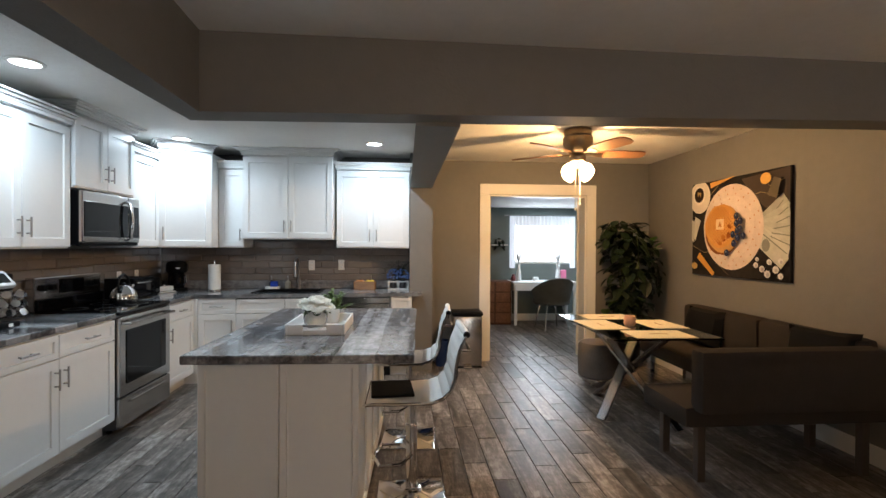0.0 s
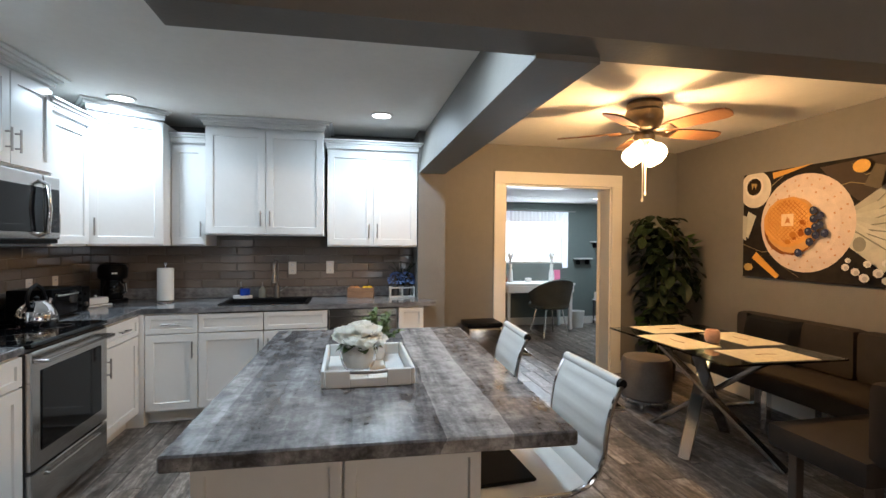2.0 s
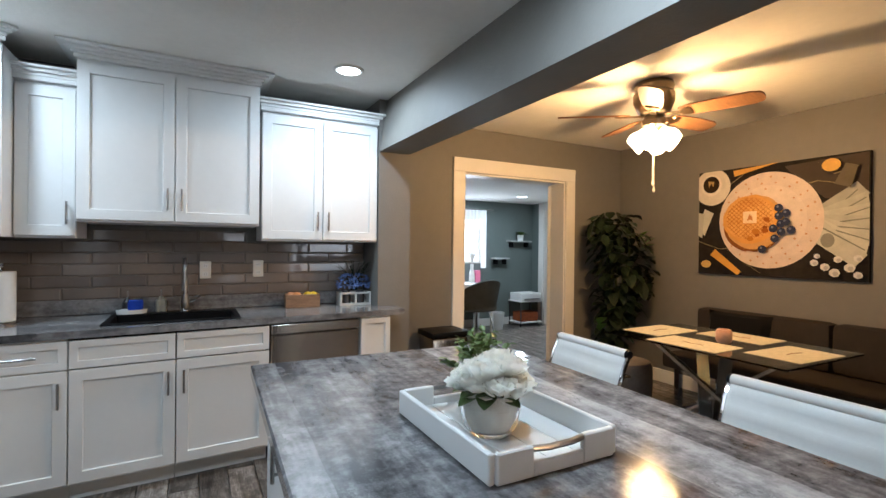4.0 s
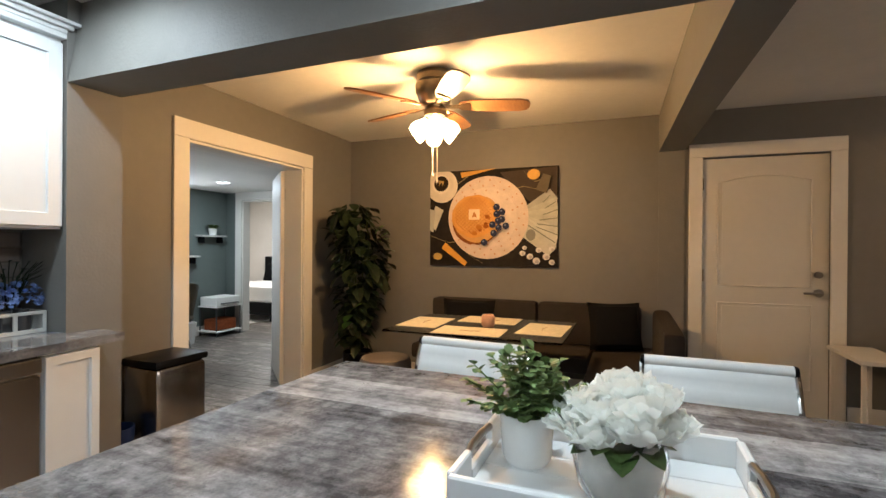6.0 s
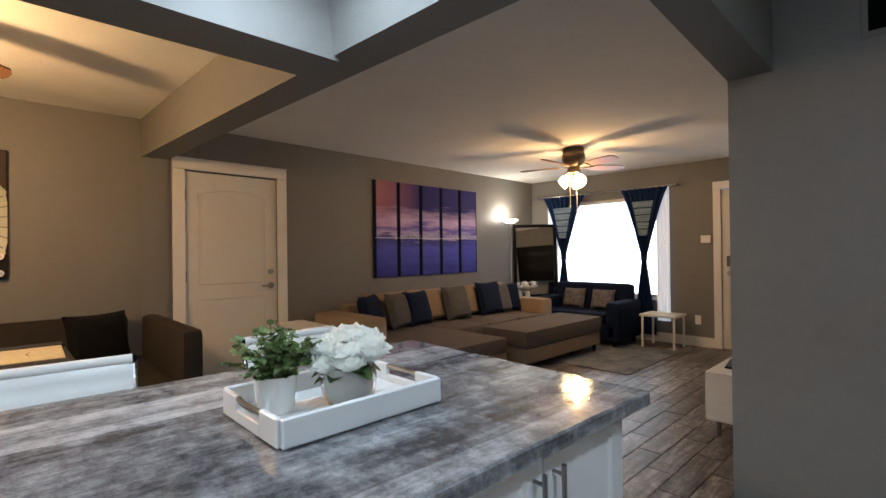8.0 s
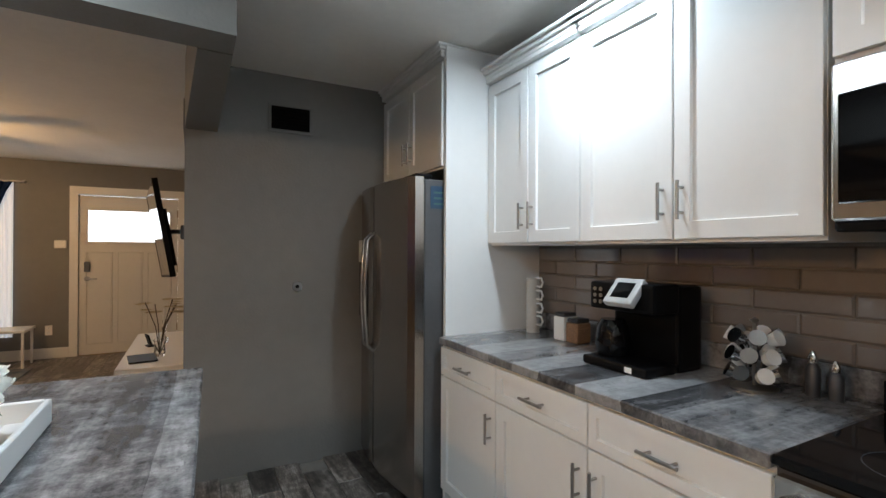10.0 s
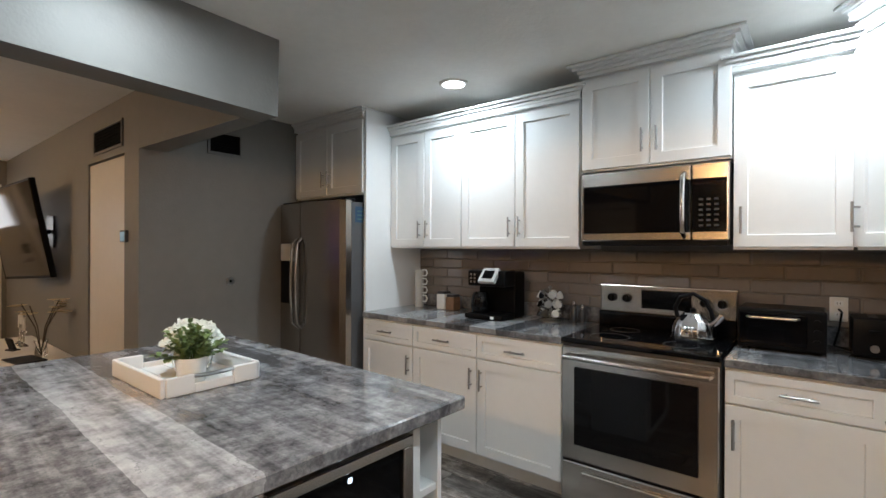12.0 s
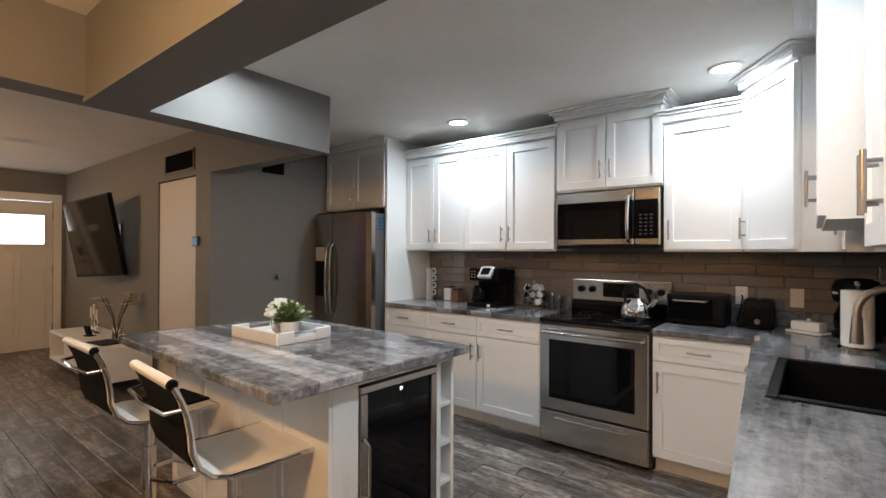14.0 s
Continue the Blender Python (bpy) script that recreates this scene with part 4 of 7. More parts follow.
def ceiling_fan(x, y, a0, label, watts, n=4, r=0.62):
    c = thing("ceiling_fan", label, "ceiling fan", (x, y, ZC), a0)
    c.scale = (1, 1, 1.32)
    part("housing", lathe(B(), [(0.0, -0.001), (0.115, -0.001), (0.125, -0.02), (0.118, -0.045), (0.13, -0.06), (0.128, -0.1), (0.1, -0.15), (0.07, -0.165), (0.0, -0.165)], 32), BRASS, c, "antique brass housing", True)
    part("light_kit", lathe(B(), [(0.0, -0.165), (0.055, -0.165), (0.075, -0.19), (0.07, -0.215), (0.035, -0.235), (0.02, -0.26), (0.0, -0.262)], 24), BRASS, c, "brass light fitting", True)
    for k in range(5):
        m = pose(0, 0, 0, 0, 0, 72 * k) @ pose(0, 0, -0.162, -11, 0, 0)
        bm = B()
        pts = [(0.16, 0.035), (0.24, 0.058), (0.4, 0.068), (r - 0.06, 0.066), (r - 0.015, 0.05), (r, 0.02)]
        ring = [(px, py) for px, py in pts] + [(px, -py) for px, py in reversed(pts)]
        top = [bm.verts.new(m @ Vector((px, py, 0.004))) for px, py in ring]
        bot = [bm.verts.new(m @ Vector((px, py, -0.004))) for px, py in ring]
        bm.faces.new(top)
        bm.faces.new(bot[::-1])
        for i in range(len(ring)):
            bm.faces.new((top[i], bot[i], bot[(i + 1) % len(ring)], top[(i + 1) % len(ring)]))
        bl = part("blade", bm, WOOD_BLADE, c, "reddish wood fan blade")
        bm = bx(B(), 0.06, 0.2, -0.018, 0.018, -0.009, -0.004, 0.002, m)
        bx(bm, 0.17, 0.235, -0.04, 0.04, -0.009, -0.0045, 0.002, m)
        part("blade_iron", bm, BRASS, bl, "brass blade bracket")
    for k in range(n):
        m = pose(0, 0, -0.22, 0, 0, 25 + 360 / n * k) @ pose(0.05, 0, -0.012, 0, -45, 0)
        bm = lathe(B(), [(0.022, -0.005), (0.03, -0.03), (0.05, -0.06), (0.058, -0.09), (0.052, -0.115)], 18, cap=False)
        bmesh.ops.transform(bm, matrix=m @ pose(0, 0, 0, 0, 0, 0), verts=bm.verts)
        s = part("shade", bm, SHADE, c, "lit frosted glass shade", True)
        s.visible_shadow = False
        part("arm", cyl(B(), (0, 0, -0.2), m @ Vector((0, 0, -0.004)), 0.014, 0.022, 12), BRASS, c, "", True)
        p = pose(x, y, ZC, 0, 0, a0) @ Matrix.Diagonal((1, 1, 1.32, 1)) @ m @ Vector((0, 0, -0.045))
        lamp("fan_bulb", "POINT", pose(*p), watts * 0.35, WARM, 0.02)
    lamp("fan_light", "POINT", pose(x, y, ZC - 0.385), watts * 0.65 * n, WARM, 0.025)
    for px, py, l in ((0.035, 0.03, 0.235), (-0.03, -0.03, 0.275)):
        bm = cyl(B(), (px, py, -0.25), (px, py, -0.25 - l), 0.0035, seg=6)
        lathe(bm, [(0.0, -0.03), (0.009, -0.02), (0.004, 0.0), (0.0, 0.002)], 8, (px, py, -0.25 - l))
        part("pull_chain", bm, CHAIN, c, "thin pale pull chain")
    return c


ceiling_fan(1.77, 4.63, 0, "brass ceiling fan with five wooden blades and four lit shades", DINING_W, 4)
ceiling_fan(1.48, -0.66, 20, "brass ceiling fan with five blades and lit glass shades", LIVING_W, 3)


# ---- sink and worktop things ----
SINK = mat("black_composite", (0.006, 0.006, 0.0065), 0.5, var=0.2, scale=40, spec=0.09)
c = thing("sink", "black composite drop-in kitchen sink", "sink", (0, 0, 0))
bm = B()
t = 0.02
for a in ((SX0 - 0.015, SX1 + 0.015, SY0 - 0.015, SY0 + t), (SX0 - 0.015, SX1 + 0.015, SY1 - t, SY1 + 0.06), (SX0 - 0.015, SX0 + t, SY0 + t, SY1 - t), (SX1 - t, SX1 + 0.015, SY0 + t, SY1 - t)):
    bx(bm, *a, 0.9055, 0.914, 0.003)
part("rim", bm, SINK, c)
bm = B()
for a in ((SX0 + 0.001, SX1 - 0.001, SY0 + 0.001, SY0 + t), (SX0 + 0.001, SX1 - 0.001, SY1 - t, SY1 - 0.001), (SX0 + 0.001, SX0 + t, SY0 + t, SY1 - t), (SX1 - t, SX1 - 0.001, SY0 + t, SY1 - t)):
    bx(bm, *a, 0.7, 0.905)
bx(bm, SX0 + 0.001, SX1 - 0.001, SY0 + 0.001, SY1 - 0.001, 0.69, 0.7)
part("basin", bm, SINK, c)
part("drain", lathe(B(), [(0.0, 0.0), (0.045, 0.0), (0.045, 0.004), (0.02, 0.002)], 20, (-1.02, 5.83, 0.7)), CHROME, c, "", True)
c = thing("faucet", "brushed nickel gooseneck kitchen faucet", "faucet", (-0.975, 6.05, 0.914))
part("base", lathe(B(), [(0.0, 0), (0.03, 0), (0.03, 0.01), (0.022, 0.02), (0.024, 0.08), (0.018, 0.11), (0.0, 0.11)], 20), NICKEL, c, "", True)
part("spout", tube(B(), [(0, 0, 0.1), (0, 0, 0.26)] + [(0, -0.085 + 0.085 * math.cos(a * math.pi / 10), 0.26 + 0.085 * math.sin(a * math.pi / 10)) for a in range(1, 11)] + [(0, -0.17, 0.24)], 0.012, 12), NICKEL, c, "curved gooseneck spout", True)
part("spray_head", cyl(B(), (0, -0.17, 0.245), (0, -0.172, 0.15), 0.015, 0.02, 16), NICKEL, c, "pull-down spray head", True)
part("lever", tube(B(), [(0.02, 0, 0.06), (0.05, 0, 0.07), (0.09, 0, 0.1)], 0.007), NICKEL, c, "", True)

GLASS = mat("clear_glass", (1, 1, 1), 0.02, var=0, trans=1.0)
CER = mat("white_ceramic", (0.8, 0.8, 0.78), 0.2, var=0.03)
BLUE = mat("blue_sponge", (0.02, 0.06, 0.42), 0.8, var=0.2, scale=60, bump=0.4, bscale=300)
WOODBOX = streaked("warm_wood", [(0.3, (0.14, 0.07, 0.035)), (0.55, (0.27, 0.15, 0.08)), (0.75, (0.36, 0.21, 0.12))], (1.2, 8, 8), 5, 0.5)
PAPER = mat("paper", (0.8, 0.79, 0.76), 0.9, var=0.03, bump=0.3, bscale=150)
YELLOW = mat("lemon_skin", (0.75, 0.5, 0.03), 0.4, var=0.1, bump=0.3, bscale=200)

WT = 0.9055
c = thing("sponge_caddy", "white ceramic sponge caddy with a blue sponge", "caddy", (-1.27, 6.06, WT))
part("tray", lathe(B(), [(0.0, 0), (0.07, 0), (0.075, 0.035), (0.068, 0.035), (0.064, 0.01), (0, 0.01)], 20, sx=1.15, sy=0.6), CER, c, "", True)
part("sponge", bx(B(), -0.02, 0.06, -0.02, 0.015, 0.011, 0.095, 0.006), BLUE, c, "bright blue sponge")
for x, col, lab in ((-1.3, DARK_GREY, "dark glass soap dispenser bottle with pump"), (-1.115, mat("cream_soap", (0.45, 0.42, 0.34), 0.3), "cream soap dispenser bottle with pump")):
    c = thing("soap_bottle", lab, "soap bottle", (x, 6.135, WT))
    part("bottle", lathe(B(), [(0, 0), (0.03, 0), (0.032, 0.01), (0.032, 0.075), (0.014, 0.095), (0.012, 0.105), (0, 0.105)], 18), col, c, "", True)
    part("pump", tube(B(), [(0, 0, 0.1), (0, 0, 0.145), (0, -0.035, 0.142)], 0.005), NICKEL, c, "metal pump", True)
c = thing("wooden_box", "small wooden box holding fruit", "box", (-0.22, 6.05, WT), -6)
bm = B()
for a in ((-0.12, 0.12, -0.065, -0.053), (-0.12, 0.12, 0.053, 0.065), (-0.12, -0.108, -0.053, 0.053), (0.108, 0.12, -0.053, 0.053)):
    bx(bm, *a, 0, 0.095, 0.002)
bx(bm, -0.108, 0.108, -0.053, 0.053, 0, 0.01)
part("box", bm, WOODBOX, c)
for x, y, col in ((0.04, 0.0, YELLOW), (0.08, 0.015, YELLOW), (-0.04, 0, mat("orange_skin", (0.6, 0.25, 0.08), 0.45, bump=0.3)), (-0.08, 0.01, mat("peach_skin", (0.6, 0.3, 0.15), 0.5))):
    part("fruit", ball(B(), (x, y, 0.085), 0.028, s=(1.2, 1, 0.9)), col, c, "", True)


def leaf(bm, base, d, length, width, droop=0.25, fold=0.2):
    """One leaf: a bent, folded blade from base along d."""
    d = Vector(d).normalized()
    side = d.cross(Vector((0, 0, 1)))
    side = side.normalized() if side.length > 0.05 else Vector((1, 0, 0))
    up = side.cross(d)
    rows = []
    for k, wv in ((0, 0.12), (0.3, 0.85), (0.6, 1.0), (0.85, 0.6), (1.0, 0.05)):
        p = Vector(base) + d * length * k - Vector((0, 0, 1)) * droop * length * k * k
        rows.append([bm.verts.new(p + side * s * width * wv * 0.5 + up * (abs(s) * fold * width * wv * 0.5)) for s in (-1, 0, 1)])
    for a, b in zip(rows, rows[1:]):
        for i in range(2):
            bm.faces.new((a[i], a[i + 1], b[i + 1], b[i]))


def rose(bm, c, r, rng, layers=6):
    """A full round bloom: cupped petals in layers, each lip rolled outward."""
    c = Vector(c)
    lean = Vector((rng.uniform(-0.3, 0.3), rng.uniform(-0.3, 0.3), 1)).normalized().to_track_quat("Z", "Y").to_matrix()
    for k in range(layers):
        f = (k + 1) / layers
        n = 3 + k // 2 * 2 - k // 3
        R = r * (0.3 + 0.7 * f)
        top = 0.12 + 1.42 * f ** 1.1
        for j in range(n):
            a0 = 2 * math.pi * (j + 0.5 * (k % 2)) / n + rng.uniform(-0.2, 0.2)
            half = math.pi / n * rng.uniform(0.95, 1.25)
            jig, ph = rng.uniform(0.9, 1.08), rng.uniform(0, 6)
            rows = []
            for u in range(6):
                t_ = u / 5
                th = 2.5 + (top - 2.5) * t_
                lip = 1 + (0.34 * f + 0.05) * max(0, t_ - 0.62) / 0.38
                row = []
                for i in range(7):
                    v = i / 3 - 1
                    th2 = th + (0.2 * v * v + 0.12 * math.sin(5 * v + ph)) * t_
                    rr = R * jig * lip * (1 + 0.1 * math.sin(4 * v + j + ph) * t_) * (1 - 0.05 * v * v)
                    a = a0 + half * v * (0.55 + 0.5 * math.sin(math.pi * (0.1 + 0.5 * t_)))
                    row.append(bm.verts.new(c + lean @ Vector((rr * math.sin(th2) * math.cos(a), rr * math.sin(th2) * math.sin(a), 0.85 * rr * math.cos(th2)))))
                rows.append(row)
            for p0, p1 in zip(rows, rows[1:]):
                for i in range(6):
                    bm.faces.new((p0[i], p0[i + 1], p1[i + 1], p1[i]))


GREEN = mat("leaf_green", (0.085, 0.14, 0.04), 0.45, var=0.5, scale=25, rand=0.15)
GREEN2 = mat("leaf_grey_green", (0.13, 0.19, 0.06), 0.5, var=0.4, scale=20)
DKGREEN = mat("dark_plant_green", (0.009, 0.017, 0.006), 0.5, var=0.5, scale=9, spec=0.25)
PETAL = mat("white_petal", (0.93, 0.93, 0.89), 0.8, var=0.03, scale=30)
nt = PETAL.node_tree
thin = nt.nodes.new("ShaderNodeBsdfTranslucent")
thin.inputs[0].default_value = (0.93, 0.93, 0.88, 1)
mixer = nt.nodes.new("ShaderNodeMixShader")
mixer.inputs[0].default_value = 0.45
nt.links.new(nt.nodes["Principled BSDF"].outputs[0], mixer.inputs[1])
nt.links.new(thin.outputs[0], mixer.inputs[2])
nt.links.new(mixer.outputs[0], nt.nodes["Material Output"].inputs[0])
HYD = mat("blue_petal", (0.2, 0.31, 0.62), 0.6, var=0.35, scale=60)
STEM = mat("stem", (0.07, 0.09, 0.03), 0.6)

rng = random.Random(4)
c = thing("flower_crate", "small white crate with blue hydrangeas", "flowers", (0.165, 6.04, WT))
WASHED = mat("washed_wood", (0.5, 0.49, 0.46), 0.7, var=0.15, scale=12)
for a in ((-0.12, 0.12, -0.06, -0.05, 0, 0.018), (-0.12, 0.12, -0.06, -0.05, 0.085, 0.1), (-0.12, -0.105, -0.06, -0.05, 0.018, 0.085), (0.105, 0.12, -0.06, -0.05, 0.018, 0.085), (-0.008, 0.008, -0.06, -0.05, 0.018, 0.085),
          (-0.12, 0.12, 0.05, 0.06, 0, 0.1), (-0.12, -0.11, -0.05, 0.05, 0, 0.1), (0.11, 0.12, -0.05, 0.05, 0, 0.1), (-0.11, 0.11, -0.05, 0.05, 0, 0.01)):
    part("slat", bx(B(), *a, 0.001), WASHED, c)
for x in (-0.06, 0.05):
    part("jar", lathe(B(), [(0.0, 0.011), (0.035, 0.011), (0.036, 0.08), (0.028, 0.11), (0.0, 0.11)], 16, (x, 0, 0)), DARK_GREY, c, "dark glass jar", True)
bm = B()
for _ in range(170):
    th, ph = rng.uniform(0, 2 * math.pi), rng.uniform(-0.5, 1.4)
    cx = rng.choice((-0.05, 0.045))
    p = Vector((cx + 0.075 * math.cos(th) * math.cos(ph), 0.06 * math.sin(th) * math.cos(ph), 0.165 + 0.06 * math.sin(ph)))
    d = Vector((math.cos(th), math.sin(th), ph))
    for q in range(4):
        leaf(bm, p, d + Vector((rng.uniform(-1.2, 1.2), rng.uniform(-1.2, 1.2), rng.uniform(-1, 1))), 0.02, 0.018, 0.1)
tagged(part("petals", bm, HYD, c, "clustered blue petals"), kind="stuff")
bm = B()
for _ in range(26):
    a = rng.uniform(0, 6.28)
    tip = Vector((0.13 * math.cos(a), 0.06 * math.sin(a), rng.uniform(0.24, 0.33)))
    tube(bm, [(0.02 * math.cos(a), 0.01 * math.sin(a), 0.11), tip * 0.6 + Vector((0, 0, 0.08)), tip], 0.0018, 5)
    leaf(bm, tip, (math.cos(a), math.sin(a), 0.6), 0.035, 0.012)
part("stems", bm, DKGREEN, c, "thin dark stems")

# tray on the island
c = thing("serving_tray", "white painted wooden serving tray on the island", "tray", (-0.262, 3.472, IZ + 0.0005))
tx, ty = 0.16, 0.218
for k in range(4):
    w_ = (2 * tx - 0.018) / 4
    part("base_board", bx(B(), -tx + 0.009 + k * w_ + 0.0008, -tx + 0.009 + (k + 1) * w_ - 0.0008, -ty + 0.008, ty - 0.008, 0, 0.012, 0.0015), WHITE, c)
for s in (-1, 1):
    part("long_side", bx(B(), s * tx - 0.007, s * tx + 0.007, -ty, ty, 0.0, 0.062, 0.003), WHITE, c)
    bm = bx(B(), -tx + 0.008, -0.065, s * ty - 0.007, s * ty + 0.007, 0.0, 0.0615, 0.003)
    bx(bm, 0.065, tx - 0.008, s * ty - 0.007, s * ty + 0.007, 0.0, 0.0615, 0.003)
    bx(bm, -0.066, 0.066, s * ty - 0.007, s * ty + 0.007, 0.0, 0.03, 0.003)
    part("end_side", bm, WHITE, c)
    part("handle", tube(B(), [(-0.066, s * ty, 0.054), (-0.03, s * (ty + 0.006), 0.053), (0.03, s * (ty + 0.006), 0.053), (0.066, s * ty, 0.054)], 0.007), NICKEL, c, "grey metal handle", True)
TT = IZ + 0.013
rng = random.Random(11)
c = thing("rose_vase", "clear glass bowl vase with white silk roses", "flower vase", (-0.295, 3.452, TT))
c.scale = (1.08, 1.08, 1.04)
o = part("vase", lathe(B(), [(0.0, 0), (0.045, 0), (0.06, 0.02), (0.067, 0.06), (0.06, 0.1), (0.055, 0.11), (0.052, 0.108), (0.06, 0.07), (0.06, 0.04), (0.045, 0.012), (0, 0.01)], 28), GLASS, c, "clear glass bowl", True)
part("filling", lathe(B(), [(0.0, 0.012), (0.044, 0.014), (0.057, 0.035), (0.059, 0.06), (0.055, 0.092), (0.0, 0.094)], 24), mat("white_filling", (0.82, 0.81, 0.76), 0.7), c, "pale vase filling", True)
bm = B()
for k in range(22):
    a = rng.uniform(0, 6.28)
    leaf(bm, (0.02 * math.cos(a), 0.02 * math.sin(a), 0.075 + rng.uniform(0, 0.03)), (math.cos(a), math.sin(a), rng.uniform(-0.2, 0.5)), rng.uniform(0.05, 0.075), 0.045, 0.3)
part("leaves", bm, GREEN, c, "green rose leaves")
blooms = [(0.004, -0.004, 0.166, 0.037)]
for n_, rad, z0, r0 in ((5, 0.041, 0.148, 0.035), (7, 0.06, 0.12, 0.033)):
    for k in range(n_):
        az = 2 * math.pi * k / n_ + n_ + rng.uniform(-0.15, 0.15)
        blooms.append((rad * math.cos(az), rad * math.sin(az), z0 + rng.uniform(-0.008, 0.008), r0 * rng.uniform(0.92, 1.08)))
for x, y, z, r in blooms:
    bm = B()
    rose(bm, (x, y, z), r, rng, 8)
    tagged(part("rose", bm, PETAL, c, "full white rose", True), kind="stuff")
c = thing("potted_plant", "small green plant in a white ceramic pot", "plant", (-0.222, 3.612, TT))
part("pot", lathe(B(), [(0.0, 0), (0.038, 0), (0.044, 0.01), (0.05, 0.09), (0.046, 0.09), (0.042, 0.075), (0, 0.075)], 24), CER, c, "white ceramic pot", True)
bm = B()
for k in range(46):
    a, el = rng.uniform(0, 6.28), rng.uniform(0.25, 1.5)
    d = Vector((math.cos(a) * math.cos(el), math.sin(a) * math.cos(el), math.sin(el)))
    L = rng.uniform(0.075, 0.135)
    tip = Vector((0, 0, 0.08)) + d * L
    tube(bm, [(0.02 * math.cos(a), 0.02 * math.sin(a), 0.075), Vector((0, 0, 0.08)) + d * L * 0.5, tip], 0.0013, 4)
    for j in range(20):
        f = 0.25 + 0.75 * j / 19
        leaf(bm, Vector((0, 0, 0.08)) + d * L * f, (rng.uniform(-1, 1) + d.x, rng.uniform(-1, 1) + d.y, rng.uniform(-0.3, 0.9)), 0.019, 0.018, 0.1)
part("foliage", bm, GREEN2, c, "dense small round leaves")

# things along the west worktop
c = thing("cup_tower", "clear tube of paper cups with mug hooks", "cup holder", (-2.42, 2.72, WT))
part("tube", lathe(B(), [(0, 0)] + [(0.038 - 0.003 * (k % 2), 0.012 * k) for k in range(26)] + [(0, 0.3)], 20), mat("cup_stack", (0.5, 0.49, 0.46), 0.35), c, "stacked pale cups", True)
for k in range(4):
    part("hook", tube(B(), [(0, 0.034, 0.045 + 0.07 * k), (0, 0.072, 0.045 + 0.07 * k), (0, 0.084, 0.068 + 0.07 * k), (0, 0.072, 0.092 + 0.07 * k), (0, 0.034, 0.092 + 0.07 * k)], 0.006), CER, c, "white mug handle", True)
for y, col, lab, hh in ((2.98, CER, "white canister with glass lid", 0.12), (3.07, WOODBOX, "small brown canister with dark lid", 0.1)):
    c = thing("canister", lab, "canister", (-2.42, y, WT))
    part("jar", bx(B(), -0.045, 0.045, -0.04, 0.04, 0, hh, 0.008), col, c)
    part("lid", bx(B(), -0.042, 0.042, -0.037, 0.037, hh, hh + 0.02, 0.006), DARK_GREY, c, "dark lid")
c = thing("coffee_maker", "black coffee maker with silver control head", "coffee maker", (-2.3, 3.53, WT), 90)
part("body", bx(B(), -0.15, 0.15, 0.02, 0.16, 0, 0.32, 0.015), BLACK, c)
part("base", bx(B(), -0.15, 0.15, -0.16, 0.02, 0, 0.035, 0.01), BLACK, c)
part("brew_head", bx(B(), -0.15, 0.15, -0.12, 0.03, 0.22, 0.33, 0.015), BLACK, c)
m = pose(0.035, -0.118, 0.285, 48)
hd = part("control_head", bx(B(), -0.065, 0.065, -0.06, 0.06, 0, 0.03, 0.008, m), mat("silver_plastic", (0.4, 0.4, 0.4), 0.4), c, "silver control panel")
part("screen", bx(B(), -0.04, 0.04, -0.035, 0.035, 0.0301, 0.032, 0, m), BLACK_GLASS, hd, "black screen")
part("carafe", lathe(B(), [(0.0, 0.04), (0.06, 0.04), (0.07, 0.09), (0.06, 0.15), (0.045, 0.18), (0, 0.182)], 20, (-0.075, -0.07, 0)), BLACK_GLASS, c, "dark glass carafe", True)
part("label", bx(B(), 0.06, 0.09, -0.1615, -0.16, 0.008, 0.028), CER, c)
for j in range(3):
    for i in range(2):
        part("button", cyl(B(), (-0.12 + 0.03 * i, -0.121, 0.25 + 0.025 * j), (-0.12 + 0.03 * i, -0.124, 0.25 + 0.025 * j), 0.008, seg=10), NICKEL, c)
c = thing("pod_carousel", "wire carousel full of coffee pods", "pod holder", (-2.38, 3.91, WT))
part("frame", lathe(B(), [(0, 0), (0.07, 0), (0.07, 0.008), (0.006, 0.012), (0.006, 0.215), (0.015, 0.225), (0, 0.235)], 20), NICKEL, c, "", True)
for L in range(3):
    for k in range(7):
        a = 2 * math.pi * k / 7 + L * 0.3
        p = Vector((0.05 * math.cos(a), 0.05 * math.sin(a), 0.045 + 0.06 * L))
        bm = cyl(B(), p, p + Vector((0.028 * math.cos(a), 0.028 * math.sin(a), 0.014)), 0.02, 0.026, 12)
        part("coffee_pod", bm, CER if k % 2 else CHROME, c, "", True)
for y, hh in ((4.04, 0.12), (4.1, 0.1)):
    c = thing("pepper_mill", "small dark seasoning bottle with steel top", "bottle", (-2.46, y, WT))
    part("bottle", lathe(B(), [(0, 0), (0.02, 0), (0.021, hh * 0.7), (0.012, hh * 0.85), (0, hh * 0.86)], 14), DARK_GREY, c, "", True)
    part("cap", lathe(B(), [(0, hh * 0.85), (0.014, hh * 0.86), (0.014, hh), (0.005, hh + 0.02), (0, hh + 0.02)], 14), CHROME, c, "", True)
c = thing("kettle", "polished steel fluted kettle on the cooktop", "kettle", (-2.17, 4.80, 0.9125))
bm = lathe(B(), [(0, 0), (0.088, 0), (0.098, 0.012), (0.102, 0.035), (0.099, 0.065), (0.088, 0.098), (0.068, 0.125), (0.046, 0.142), (0.044, 0.15), (0, 0.153)], 64)
